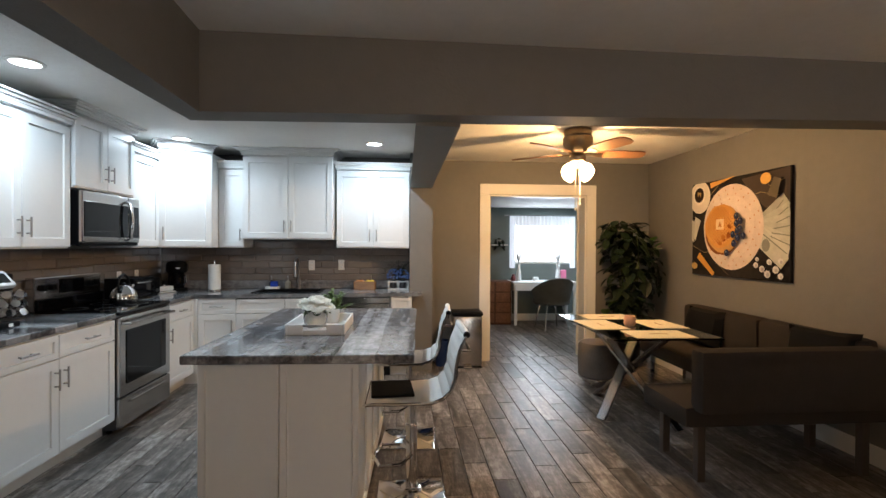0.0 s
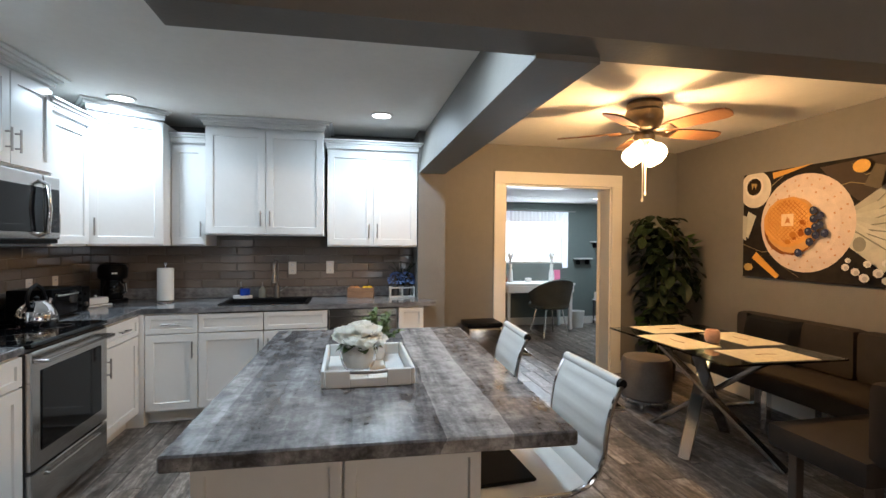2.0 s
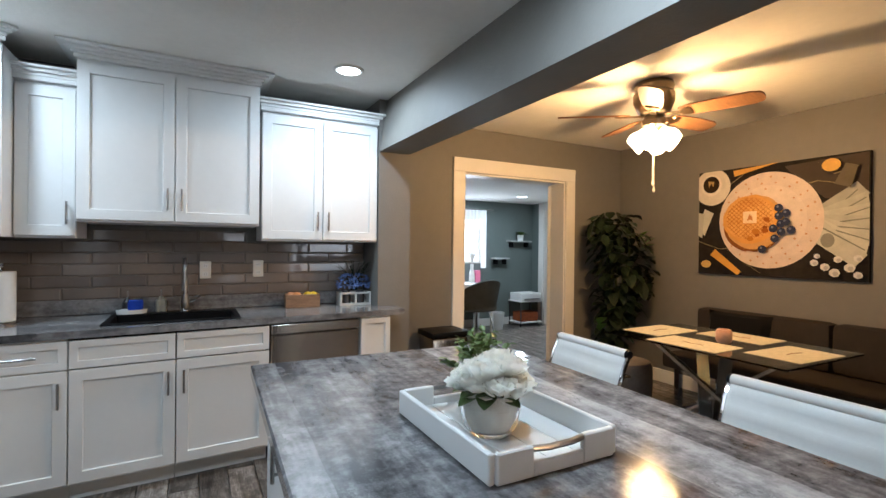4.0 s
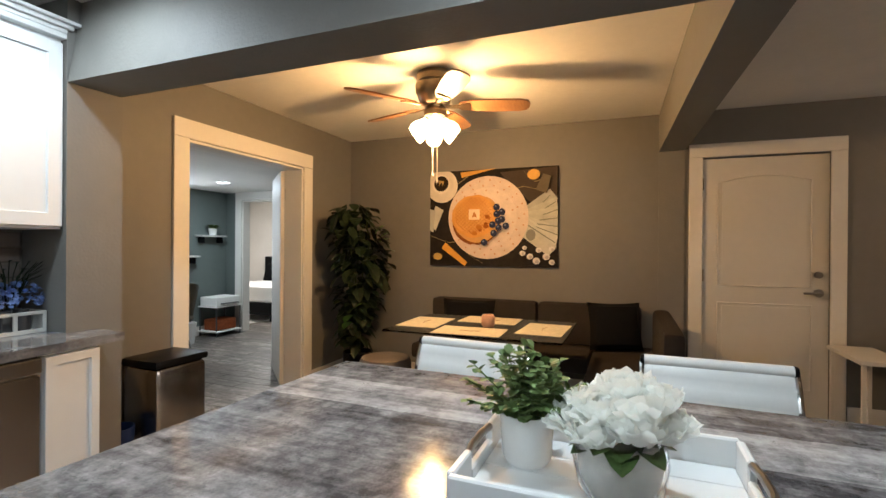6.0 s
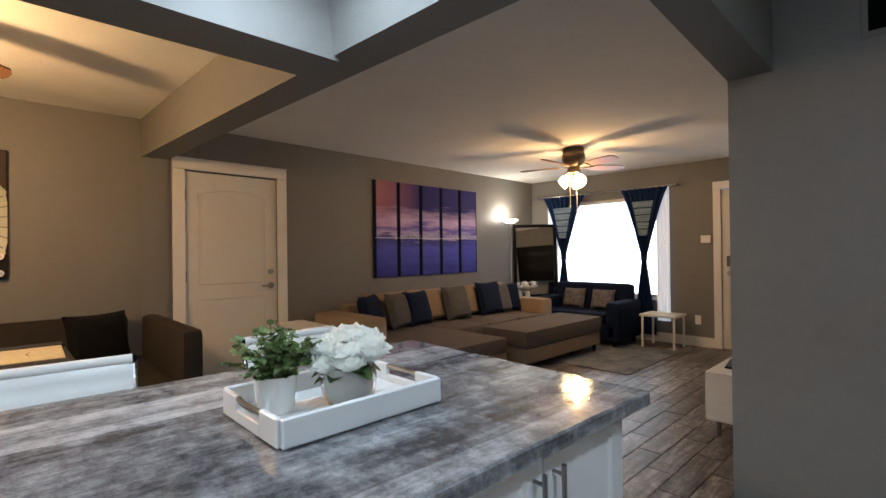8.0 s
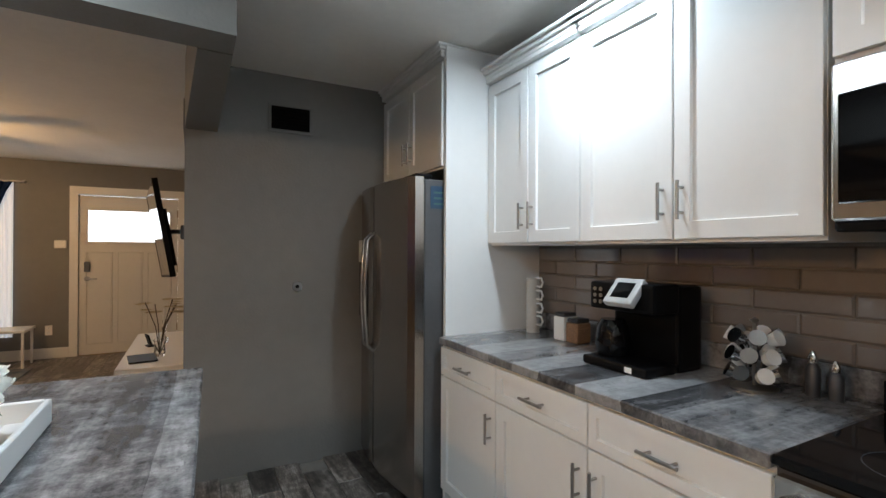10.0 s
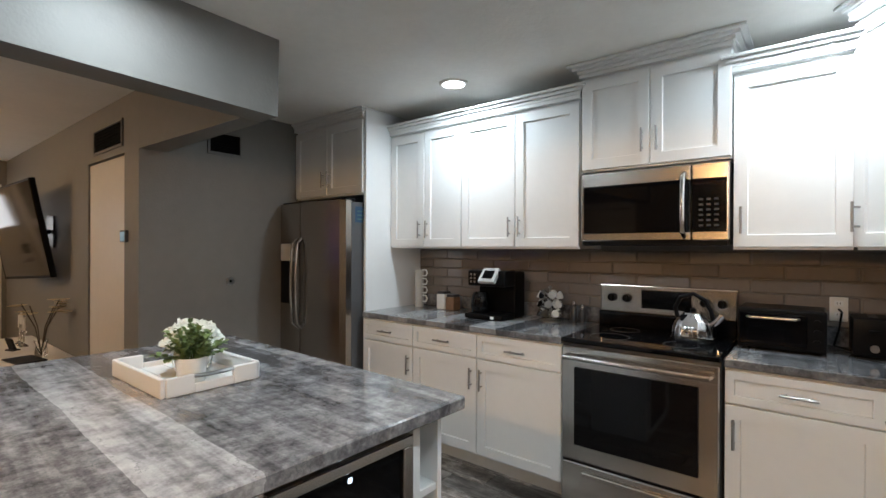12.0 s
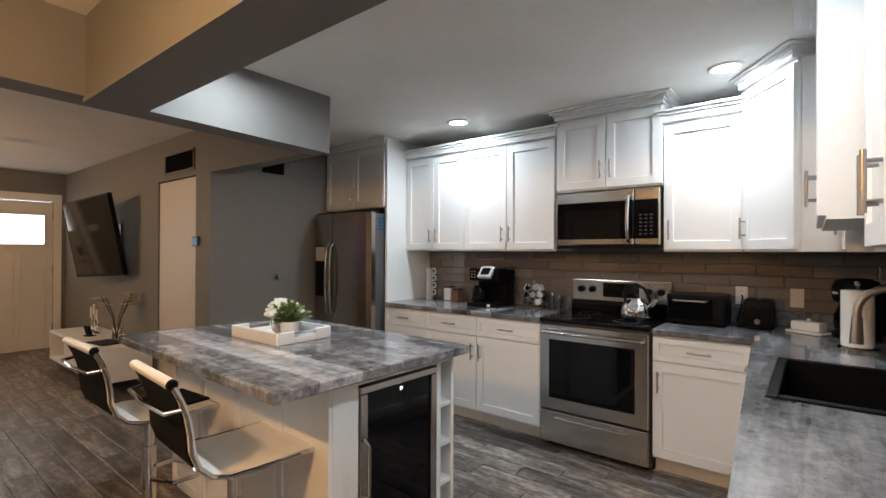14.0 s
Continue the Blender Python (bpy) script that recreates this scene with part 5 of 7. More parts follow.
for v in bm.verts:
    r_ = math.hypot(v.co.x, v.co.y)
    if r_ > 0.05 and v.co.z > 0.005:
        k_ = 1 + 0.022 * math.cos(16 * math.atan2(v.co.y, v.co.x))
        v.co.x, v.co.y = v.co.x * k_, v.co.y * k_
part("body", bm, CHROME, c, "fluted polished steel body", True)
part("lid_knob", lathe(B(), [(0, 0.15), (0.012, 0.153), (0.016, 0.168), (0, 0.178)], 14), BLACK, c, "black lid knob", True)
part("spout", tube(B(), [(0.0, 0.075, 0.085), (0.0, 0.115, 0.125), (0.0, 0.128, 0.145)], 0.017, 10), CHROME, c, "short steel spout", True)
part("handle", tube(B(), [(0, -0.072, 0.12), (0, -0.085, 0.17), (0, -0.06, 0.225), (0, 0.0, 0.245), (0, 0.055, 0.215), (0, 0.08, 0.16), (0, 0.088, 0.11)], 0.011, 10), BLACK, c, "black arched handle", True)
c = thing("toaster_oven", "black toaster oven with glass door", "toaster oven", (-2.31, 5.16, WT), 90)
part("body", bx(B(), -0.17, 0.17, -0.12, 0.14, 0.012, 0.2, 0.01), BLACK, c)
part("door", bx(B(), -0.16, 0.1, -0.128, -0.12, 0.03, 0.18, 0.004), BLACK_GLASS, c, "dark glass door")
part("handle", tube(B(), [(-0.13, -0.13, 0.16), (-0.12, -0.15, 0.16), (0.06, -0.15, 0.16), (0.07, -0.13, 0.16)], 0.006), NICKEL, c, "", True)
for z in (0.06, 0.105, 0.15):
    part("knob", cyl(B(), (0.135, -0.12, z), (0.135, -0.14, z), 0.014, seg=14), BLACK, c, "black dial", True)
for x in (-0.14, 0.14):
    part("foot", cyl(B(), (x, 0, 0), (x, 0, 0.013), 0.015, seg=10), BLACK, c)
c = thing("toaster", "compact black two-slice toaster", "toaster", (-2.35, 5.49, WT), 90)
part("body", bx(B(), -0.075, 0.075, -0.1, 0.12, 0.01, 0.18, 0.02), BLACK, c, "", True)
part("slot", bx(B(), -0.015, 0.015, -0.06, 0.09, 0.1795, 0.182), DARK_GREY, c)
part("knob", cyl(B(), (0, -0.1, 0.05), (0, -0.115, 0.05), 0.016, seg=14), NICKEL, c, "", True)
part("lever", bx(B(), -0.02, 0.02, -0.118, -0.1, 0.12, 0.13, 0.003), BLACK, c)
part("foot", bx(B(), -0.06, 0.06, -0.08, 0.1, 0, 0.011), BLACK, c)
c = thing("power_cord", "black appliance cord plugged into the wall", "cord", (0, 0, 0))
part("cord", tube(B(), [(-2.54, 5.38, 1.09), (-2.5, 5.39, 1.08), (-2.49, 5.38, 1.0), (-2.47, 5.36, 0.92), (-2.44, 5.4, 0.912), (-2.4, 5.46, 0.912)], 0.005, 6), BLACK, c, "", True)
c = thing("butter_dish", "white covered butter dish", "dish", (-2.3, 5.74, WT), 60)
part("dish", bx(B(), -0.1, 0.1, -0.06, 0.06, 0, 0.015, 0.006), CER, c)
part("cover", bx(B(), -0.08, 0.08, -0.042, 0.042, 0.0155, 0.07, 0.015), CER, c, "", True)
part("knob", ball(B(), (0, 0, 0.078), 0.011), CER, c, "", True)
c = thing("drip_coffee_maker", "black drip coffee machine with a glass carafe", "coffee maker", (-2.27, 5.95, WT), 30)
part("base", lathe(B(), [(0, 0), (0.105, 0), (0.11, 0.008), (0.108, 0.03), (0, 0.032)], 28), BLACK, c, "", True)
part("column", bx(B(), -0.08, 0.08, 0.03, 0.115, 0.02, 0.3, 0.02), BLACK, c, "", True)
part("brew_head", lathe(B(), [(0, 0.2), (0.095, 0.2), (0.108, 0.22), (0.108, 0.29), (0.09, 0.32), (0.05, 0.332), (0, 0.334)], 28), BLACK, c, "rounded black brew head", True)
jug = part("carafe", lathe(B(), [(0, 0.034), (0.065, 0.034), (0.075, 0.06), (0.075, 0.13), (0.055, 0.175), (0.052, 0.19), (0, 0.192)], 24, (0, -0.03, 0)), BLACK_GLASS, c, "dark glass carafe", True)
part("carafe_handle", tube(B(), [(0.05, -0.08, 0.175), (0.075, -0.115, 0.165), (0.08, -0.12, 0.1), (0.055, -0.085, 0.07)], 0.009), CHROME, jug, "chrome handle", True)
part("switch", bx(B(), -0.02, 0.02, -0.112, -0.104, 0.245, 0.258, 0.002), PAPER, c, "small pale switch")
c = thing("paper_towel_holder", "roll of paper towels on a steel stand", "paper towel", (-1.86, 5.93, WT))
part("base", lathe(B(), [(0, 0), (0.08, 0), (0.08, 0.01), (0.01, 0.014), (0, 0.014)], 24), CHROME, c, "", True)
part("rod", cyl(B(), (0, 0, 0.01), (0, 0, 0.32), 0.006, seg=8), CHROME, c, "", True)
part("knob", ball(B(), (0, 0, 0.325), 0.013), CHROME, c, "", True)
part("roll", lathe(B(), [(0.02, 0.018), (0.063, 0.018), (0.064, 0.025), (0.064, 0.285), (0.063, 0.29), (0.02, 0.29)], 28, cap=False), PAPER, c, "white paper roll", True)

# ---- bar stools ----
LEATHER = mat("white_leather", (0.74, 0.73, 0.7), 0.38, var=0.04, scale=8, bump=0.1, bscale=200)
BLACK_FABRIC = mat("black_fabric", (0.006, 0.006, 0.0065), 0.9, var=0.3, scale=40, bump=0.3, bscale=300)


def bar_stool(x, y, rz=0):
    c = thing("bar_stool", "white ribbed leather bar stool on a chrome pedestal", "bar stool", (x, y, 0), rz, group="stools at the island")
    prof = [(-0.24, 0.6), (-0.2, 0.603), (-0.1, 0.6), (0.0, 0.6), (0.1, 0.604), (0.16, 0.625), (0.2, 0.665), (0.22, 0.72), (0.225, 0.78), (0.235, 0.84), (0.255, 0.9), (0.28, 0.95)]
    fine = []
    for (a, b), (e, f) in zip(prof, prof[1:]):
        for k in range(4):
            fine.append((a + (e - a) * k / 4, b + (f - b) * k / 4))
    fine.append(prof[-1])
    bm = B()
    rows = []
    for i, (x, z) in enumerate(fine):
        x2, z2 = fine[min(i + 1, len(fine) - 1)]
        x1, z1 = fine[max(i - 1, 0)]
        n = Vector((-(z2 - z1), 0, x2 - x1)).normalized()
        puff = 0.004 + 0.007 * abs(math.sin(math.pi * i / 4)) ** 0.6
        rows.append([bm.verts.new(Vector((x, yy, z)) + n * (puff if abs(yy) < 0.19 else 0.004)) for yy in (-0.2, -0.185, 0.0, 0.185, 0.2)] +
                    [bm.verts.new(Vector((x, yy, z)) - n * 0.008) for yy in (0.2, -0.2)])
    for a, b in zip(rows, rows[1:]):
        for k in range(7):
            bm.faces.new((a[k], a[(k + 1) % 7], b[(k + 1) % 7], b[k]))
    bm.faces.new(rows[0][::-1])
    bm.faces.new(rows[-1])
    part("seat_shell", bm, LEATHER, c, "white ribbed leather seat and back", True)
    bm = B()
    for a, b in zip(prof[6:-1], prof[7:]):
        hexa(bm, [(a[0] + 0.009, -0.185, a[1]), (b[0] + 0.009, -0.185, b[1]), (b[0] + 0.009, 0.185, b[1]), (a[0] + 0.009, 0.185, a[1]),
                  (a[0] + 0.014, -0.185, a[1]), (b[0] + 0.014, -0.185, b[1]), (b[0] + 0.014, 0.185, b[1]), (a[0] + 0.014, 0.185, a[1])])
    part("back_cover", bm, BLACK_FABRIC, c, "black backrest backing")
    for s in (-1, 1):
        part("side_rail", tube(B(), [(x, s * 0.207, z - 0.002) for x, z in prof], 0.009, 8), CHROME, c, "bent chrome rail", True)
    part("top_roll", cyl(B(), (0.283, -0.2, 0.955), (0.283, 0.2, 0.955), 0.018, seg=16), LEATHER, c, "rolled leather top edge", True)
    for s in (-1, 1):
        part("end_cap", cyl(B(), (0.283, s * 0.2005, 0.955), (0.283, s * 0.212, 0.955), 0.019, 0.015, seg=16), BLACK, c, "black end cap")
    part("front_bar", cyl(B(), (-0.245, -0.21, 0.598), (-0.245, 0.21, 0.598), 0.011, seg=12), CHROME, c, "", True)
    part("back_handle", tube(B(), [(0.255, -0.2, 0.87), (0.3, -0.19, 0.865), (0.31, 0, 0.86), (0.3, 0.19, 0.865), (0.255, 0.2, 0.87)], 0.008), CHROME, c, "chrome back handle", True)
    part("seat_plate", bx(B(), -0.1, 0.1, -0.1, 0.1, 0.57, 0.592, 0.005), DARK_GREY, c)
    part("column", cyl(B(), (0, 0, 0.3), (0, 0, 0.575), 0.022, seg=18), CHROME, c, "", True)
    part("outer_column", cyl(B(), (0, 0, 0.06), (0, 0, 0.42), 0.031, seg=18), CHROME, c, "", True)
    part("footrest", tube(B(), [(0, 0.03, 0.26), (-0.06, 0.13, 0.25), (-0.17, 0.14, 0.25), (-0.21, 0, 0.25), (-0.17, -0.14, 0.25), (-0.06, -0.13, 0.25), (0, -0.03, 0.26)], 0.01), CHROME, c, "looped chrome footrest", True)
    bm = B()
    loops = [[bm.verts.new((sx * h, sy * h, z)) for sx, sy in ((-1, -1), (1, -1), (1, 1), (-1, 1))] for h, z in ((0.19, 0.0), (0.19, 0.012), (0.18, 0.018), (0.06, 0.045), (0.032, 0.075))]
    for a, b in zip(loops, loops[1:]):
        for k in range(4):
            bm.faces.new((a[k], a[(k + 1) % 4], b[(k + 1) % 4], b[k]))
    bm.faces.new(loops[0][::-1])
    bm.faces.new(loops[-1])
    part("base", bm, CHROME, c, "square polished chrome base", True)
    return c


s1 = bar_stool(0.285, 3.19, 0)
s2 = copy_thing(s1, pose(0.275, 3.99, 0, 0, 0, -4))
c = thing("seat_pad", "thin black pad lying on the stool seat", "cushion", (0.16, 3.19, 0.6125), 4)
part("pad", bx(B(), -0.1, 0.13, -0.14, 0.14, 0, 0.014, 0.005), BLACK_FABRIC, c)

c = thing("blue_bin", "small dark blue plastic bin on the floor", "bin", (0.68, 6.08, 0))
part("bin", lathe(B(), [(0, 0), (0.07, 0), (0.085, 0.3), (0.078, 0.3), (0.064, 0.01), (0, 0.01)], 20), mat("blue_plastic", (0.01, 0.025, 0.09), 0.4), c, "", True)
# ---- trash can ----
c = thing("trash_can", "stainless steel trash can with black lid", "trash can", (0.97, 6.07, 0))
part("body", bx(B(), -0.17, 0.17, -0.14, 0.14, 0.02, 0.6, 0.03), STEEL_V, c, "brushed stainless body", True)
part("lid", bx(B(), -0.18, 0.18, -0.15, 0.15, 0.601, 0.65, 0.02), BLACK, c, "black plastic lid", True)
part("base", bx(B(), -0.165, 0.165, -0.135, 0.135, 0, 0.022, 0.004), BLACK, c)
part("pedal", bx(B(), -0.05, 0.05, -0.19, -0.13, 0.01, 0.025, 0.004), STEEL, c)


# ---- dining corner ----
TINT = mat("table_glass", (0.55, 0.62, 0.6), 0.03, var=0, trans=1.0)
MAT_PRINT = mat("placemat_weave", (0.56, 0.52, 0.41), 0.8, var=0.2, scale=30, bump=0.3, bscale=400)
c = thing("dining_table", "rectangular glass dining table on crossed chrome legs", "table", (2.15, 4.395, 0))
o = part("glass_top", bx(B(), -0.42, 0.42, -0.6, 0.6, 0.742, 0.754, 0.003), TINT, c, "clear tinted glass top")
for a, b in (((-0.3, -0.12), (0.26, 0.3)), ((0.2, -0.4), (-0.2, 0.38)), ((-0.08, 0.5), (0.1, -0.42)), ((0.33, 0.22), (-0.3, -0.22))):
    p0, p1 = Vector((*a, 0.0)), Vector((*b, 0.74))
    m = Matrix.Translation(p0) @ (p1 - p0).to_track_quat("Z", "Y").to_matrix().to_4x4()
    L = (p1 - p0).length
    bm = bx(B(), -0.035, 0.035, -0.016, 0.016, 0, L, 0.003, m)
    for v in bm.verts:
        v.co.z = min(max(v.co.z, 0.0), 0.741)
    part("leg", bm, DARK_CHROME, c, "flat chrome leg")
for x, y, rz, w in ((2.14, 4.84, 2, 0.46), (1.9, 4.42, 92, 0.46), (2.16, 3.97, -2, 0.46), (2.41, 4.42, 90, 0.44)):
    p = thing("placemat", "cream printed placemat on the glass table", "placemat", (x, y, 0.7545), rz, group="placemats on the table")
    part("mat", bx(B(), -w / 2, w / 2, -0.15, 0.15, 0, 0.003, 0.001), MAT_PRINT, p)
    bm = tube(B(), [(-0.07, 0, 0.0035), (0.0, 0.012, 0.0035), (0.07, -0.005, 0.0035)], 0.003, 4)
    part("print", bm, WOODBOX, p, "small brown printed twig")
p = thing("candle_holder", "pink salt-stone candle holder", "candle", (2.13, 4.36, 0.7545))
part("body", lathe(B(), [(0, 0), (0.038, 0), (0.048, 0.015), (0.048, 0.07), (0.04, 0.085), (0.025, 0.085), (0.023, 0.06), (0, 0.06)], 18), mat("pink_salt", (0.62, 0.36, 0.25), 0.5, var=0.2, scale=30, bump=0.4, bscale=60), p, "", True)

FABRIC = mat("grey_brown_fabric", (0.033, 0.027, 0.023), 0.9, var=0.15, scale=10, bump=0.35, bscale=350)
c = thing("corner_bench", "grey-brown upholstered L-shaped dining bench", "bench")
part("long_seat", bx(B(), 2.66, XE - 0.02, 3.72, 5.22, 0.34, 0.47, 0.035), FABRIC, c, "", True)
part("long_back", bx(B(), 3.13, XE - 0.02, 4.2, 5.22, 0.471, 0.83, 0.045), FABRIC, c, "", True)
part("corner_back", bx(B(), 3.13, XE - 0.02, 3.33, 4.195, 0.471, 0.83, 0.045), FABRIC, c, "", True)
part("short_seat", bx(B(), 1.9, XE - 0.02, 3.2, 3.71, 0.34, 0.47, 0.035), FABRIC, c, "", True)
part("short_back", bx(B(), 1.95, 3.125, 3.12, 3.25, 0.44, 0.82, 0.045), FABRIC, c, "", True)
DKWOOD = mat("dark_metal_leg", (0.12, 0.1, 0.085), 0.35, 0.7)
for x in (2.03, 3.1):
    bm = bx(B(), x - 0.025, x + 0.025, 3.24, 3.29, 0.012, 0.345, 0.003)
    bx(bm, x - 0.025, x + 0.025, 3.62, 3.67, 0.012, 0.345, 0.003)
    bx(bm, x - 0.025, x + 0.025, 3.24, 3.67, 0.0, 0.02, 0.003)
    part("leg_frame", bm, DKWOOD, c, "flat metal loop leg")
for y in (4.5, 5.1):
    bm = bx(B(), 2.7, 2.75, y - 0.025, y + 0.025, 0.012, 0.345, 0.003)
    bx(bm, 3.2, 3.25, y - 0.025, y + 0.025, 0.012, 0.345, 0.003)
    bx(bm, 2.7, 3.25, y - 0.025, y + 0.025, 0.0, 0.02, 0.003)
    part("leg_frame", bm, CHROME, c, "flat chrome loop leg")


def pillow(m, w, h, t, material, label, name="throw_pillow"):
    """A plump square cushion standing in the x-z plane."""
    c = thing(name, label, "pillow")
    c.matrix_world = m
    bm = B()
    n = 10
    grid = {}
    for side in (-1, 1):
        for i in range(n + 1):
            for j in range(n + 1):
                u, v = 2 * i / n - 1, 2 * j / n - 1
                edge = i in (0, n) or j in (0, n)
                if edge and side == 1:
                    grid[side, i, j] = grid[-1, i, j]
                    continue
                pin = 1 - 0.07 * (1 - v * v) * abs(u) ** 3
                pin2 = 1 - 0.07 * (1 - u * u) * abs(v) ** 3
                y = side * t / 2 * max(0, (1 - u ** 4) * (1 - v ** 4)) ** 0.5
                grid[side, i, j] = bm.verts.new((u * w / 2 * pin, y, h / 2 + v * h / 2 * pin2))
        for i in range(n):
            for j in range(n):
                f = (grid[side, i, j], grid[side, i + 1, j], grid[side, i + 1, j + 1], grid[side, i, j + 1])
                bm.faces.new(f)
    part("cushion", bm, material, c, "", True)
    return c


pillow(pose(3.06, 4.83, 0.475, -12, 0, -88), 0.52, 0.36, 0.15, BLACK_FABRIC, "black fabric pillow leaning on the bench back")
pillow(pose(3.02, 3.52, 0.475, -14, 0, -70), 0.44, 0.4, 0.16, BLACK_FABRIC, "black fabric pillow in the bench corner")
VELVET = mat("taupe_velvet", (0.13, 0.11, 0.095), 0.8, var=0.2, scale=6, bump=0.2, bscale=300)
c = thing("round_pouf", "round taupe velvet pouf beside the table", "pouf", (2.24, 5.24, 0))
part("cushion", lathe(B(), [(0, 0.09), (0.19, 0.09), (0.205, 0.105), (0.21, 0.25), (0.207, 0.4), (0.19, 0.435), (0.12, 0.447), (0, 0.45)], 36), VELVET, c, "", True)
part("base_ring", lathe(B(), [(0.195, 0.075), (0.205, 0.075), (0.205, 0.09), (0.195, 0.09)], 32, cap=False), CHROME, c, "", True)
for k in range(4):
    a = radians(45 + 90 * k)
    part("foot", lathe(B(), [(0, 0), (0.014, 0), (0.02, 0.03), (0.016, 0.088), (0, 0.088)], 12, (0.16 * math.cos(a), 0.16 * math.sin(a), 0)), CHROME, c, "", True)

# tall plant in the corner
rng = random.Random(7)
c = thing("corner_plant", "tall dark green leafy plant in a dark pot", "plant", (2.86, 5.88, 0))
c.scale = (0.82, 0.82, 1.0)
part("pot", lathe(B(), [(0, 0), (0.13, 0), (0.16, 0.04), (0.18, 0.3), (0.165, 0.3), (0.15, 0.26), (0, 0.26)], 26), BLACK, c, "dark round pot", True)
bm = B()
stems = []
for k in range(9):
    a = rng.uniform(0, 6.28)
    pts = [(0.03 * math.cos(a), 0.03 * math.sin(a), 0.24)]
    H = rng.uniform(0.95, 1.5)
    for j in range(1, 7):
        f = j / 6
        pts.append((rng.uniform(0.08, 0.24) * math.cos(a) * f + 0.02 * rng.uniform(-1, 1), rng.uniform(0.06, 0.17) * math.sin(a) * f, 0.24 + H * f))
    tube(bm, pts, 0.008, 6)
    stems.append(pts)
part("stems", bm, STEM, c, "thin woody stems", True)
bm = B()
for k in range(520):
    z = rng.uniform(0.42, 1.72)
    f = (z - 0.42) / 1.3
    rad = (0.1 + 0.24 * min(1, f / 0.5)) * (1 if f < 0.82 else 1 - 2.6 * (f - 0.82))
    a = rng.uniform(0, 6.28)
    off = 0.09 * math.sin(6 * f - 1.2)
    r = rad * math.sqrt(rng.random())
    p = (off + 1.15 * r * math.cos(a), max(-0.5, min(0.28, 0.75 * r * math.sin(a))), z)
    L = rng.uniform(0.1, 0.18)
    leaf(bm, p, (math.cos(a) + rng.uniform(-0.6, 0.6), math.sin(a) + rng.uniform(-0.6, 0.6), rng.uniform(-0.7, 0.5)), L, L * rng.uniform(0.65, 0.9), rng.uniform(0.1, 0.5))
for v in bm.verts:
    v.co.x, v.co.y = min(v.co.x, 0.39), min(v.co.y, 0.38)
part("leaves", bm, DKGREEN, c, "dense dark green leaves")
bm = B()
for p in ((-0.36, -0.05, 0.62), (-0.33, -0.1, 0.72), (0.3, -0.05, 1.45), (0.33, -0.1, 1.4), (-0.3, 0.0, 0.55), (0.28, -0.12, 1.36)):
    leaf(bm, p, (rng.uniform(-1, 1), -0.5, 0.5), 0.17, 0.13, 0.2)
part("new_leaves", bm, mat("bright_leaf", (0.1, 0.2, 0.03), 0.45, var=0.3, scale=12), c, "lighter young leaves")
c = thing("floor_vase", "small round black vase on the floor", "vase", (2.66, 5.72, 0))
part("vase", lathe(B(), [(0, 0), (0.05, 0), (0.1, 0.07), (0.09, 0.15), (0.04, 0.19), (0.05, 0.21), (0.035, 0.2), (0, 0.19)], 22), BLACK, c, "", True)

# ---- breakfast canvas ----
c = thing("breakfast_canvas", "canvas print of pancakes on a patterned plate", "picture", (XE, 5.303, 1.136), -90)
W_, H_, D_ = 1.268, 0.936, 0.03
part("canvas", bx(B(), 0, W_, -D_, -0.001, 0, H_, 0.002), mat("dark_marble_print", (0.006, 0.006, 0.008), 0.85, col2=(0.03, 0.024, 0.02), scale=2.2), c, "dark printed canvas")
lay = [0]


def flat(name, pts, col, label="", parent=None):
    """A flat printed shape on the canvas, from points in canvas metres."""
    lay[0] += 1
    y = -D_ - 0.0006 - 0.00025 * lay[0]
    bm = B()
    bm.faces.new([bm.verts.new((min(max(x, 0.001), W_ - 0.001), y, min(max(z, 0.001), H_ - 0.001))) for x, z in pts])
    m = col if not isinstance(col, tuple) else mat("print_ink", col, 0.85, var=0.12, scale=14)
    return part(name, bm, m, c, label)


def disc(cx, cz, r, n=36, sz=1.0, wob=0.0, seed=1):
    g = random.Random(seed)
    return [(cx + r * (1 + wob * g.uniform(-1, 1)) * math.cos(2 * math.pi * i / n), cz + sz * r * (1 + wob * g.uniform(-1, 1)) * math.sin(2 * math.pi * i / n)) for i in range(n)]


def strip(x, z, l, w, a):
    ca, sa = math.cos(radians(a)), math.sin(radians(a))
    return [(x + ca * u * l - sa * v * w, z + sa * u * l + ca * v * w) for u, v in ((0, -0.5), (1, -0.35), (1, 0.35), (0, 0.5))]


flat("brown_cloth", [(0.72, 0.9), (1.26, 0.93), (1.26, 0.55), (1.0, 0.62), (0.8, 0.8)], (0.06, 0.045, 0.035), "brown cloth area")
for p in ([(0.0, 0.3), (0.2, 0.23), (0.45, 0.26)], [(0.75, 0.72), (0.95, 0.76), (1.2, 0.7)], [(0.4, 0.12), (0.55, 0.03)], [(0.95, 0.9), (1.05, 0.8), (1.2, 0.84)], [(0.28, 0.8), (0.4, 0.88)]):
    q = p + [(x + 0.004, z - 0.006) for x, z in reversed(p)]
    flat("marble_vein", q, (0.25, 0.2, 0.1), "pale marble vein")
MONEY = (0.5, 0.49, 0.43)
for i in range(7):
    a = 38 - i * 13
    flat("banknote", strip(0.9, 0.42, 0.42, 0.17, a), tuple(k * (0.72 + 0.06 * (i % 3) + 0.04 * i) for k in MONEY), "fanned pale banknote")
    flat("note_edge", strip(0.95, 0.42, 0.35, 0.012, a + 7), (0.2, 0.2, 0.17), "dark banknote line")
flat("note_portrait", disc(1.02, 0.3, 0.045, 20, 1.2), (0.22, 0.22, 0.19), "oval banknote portrait")
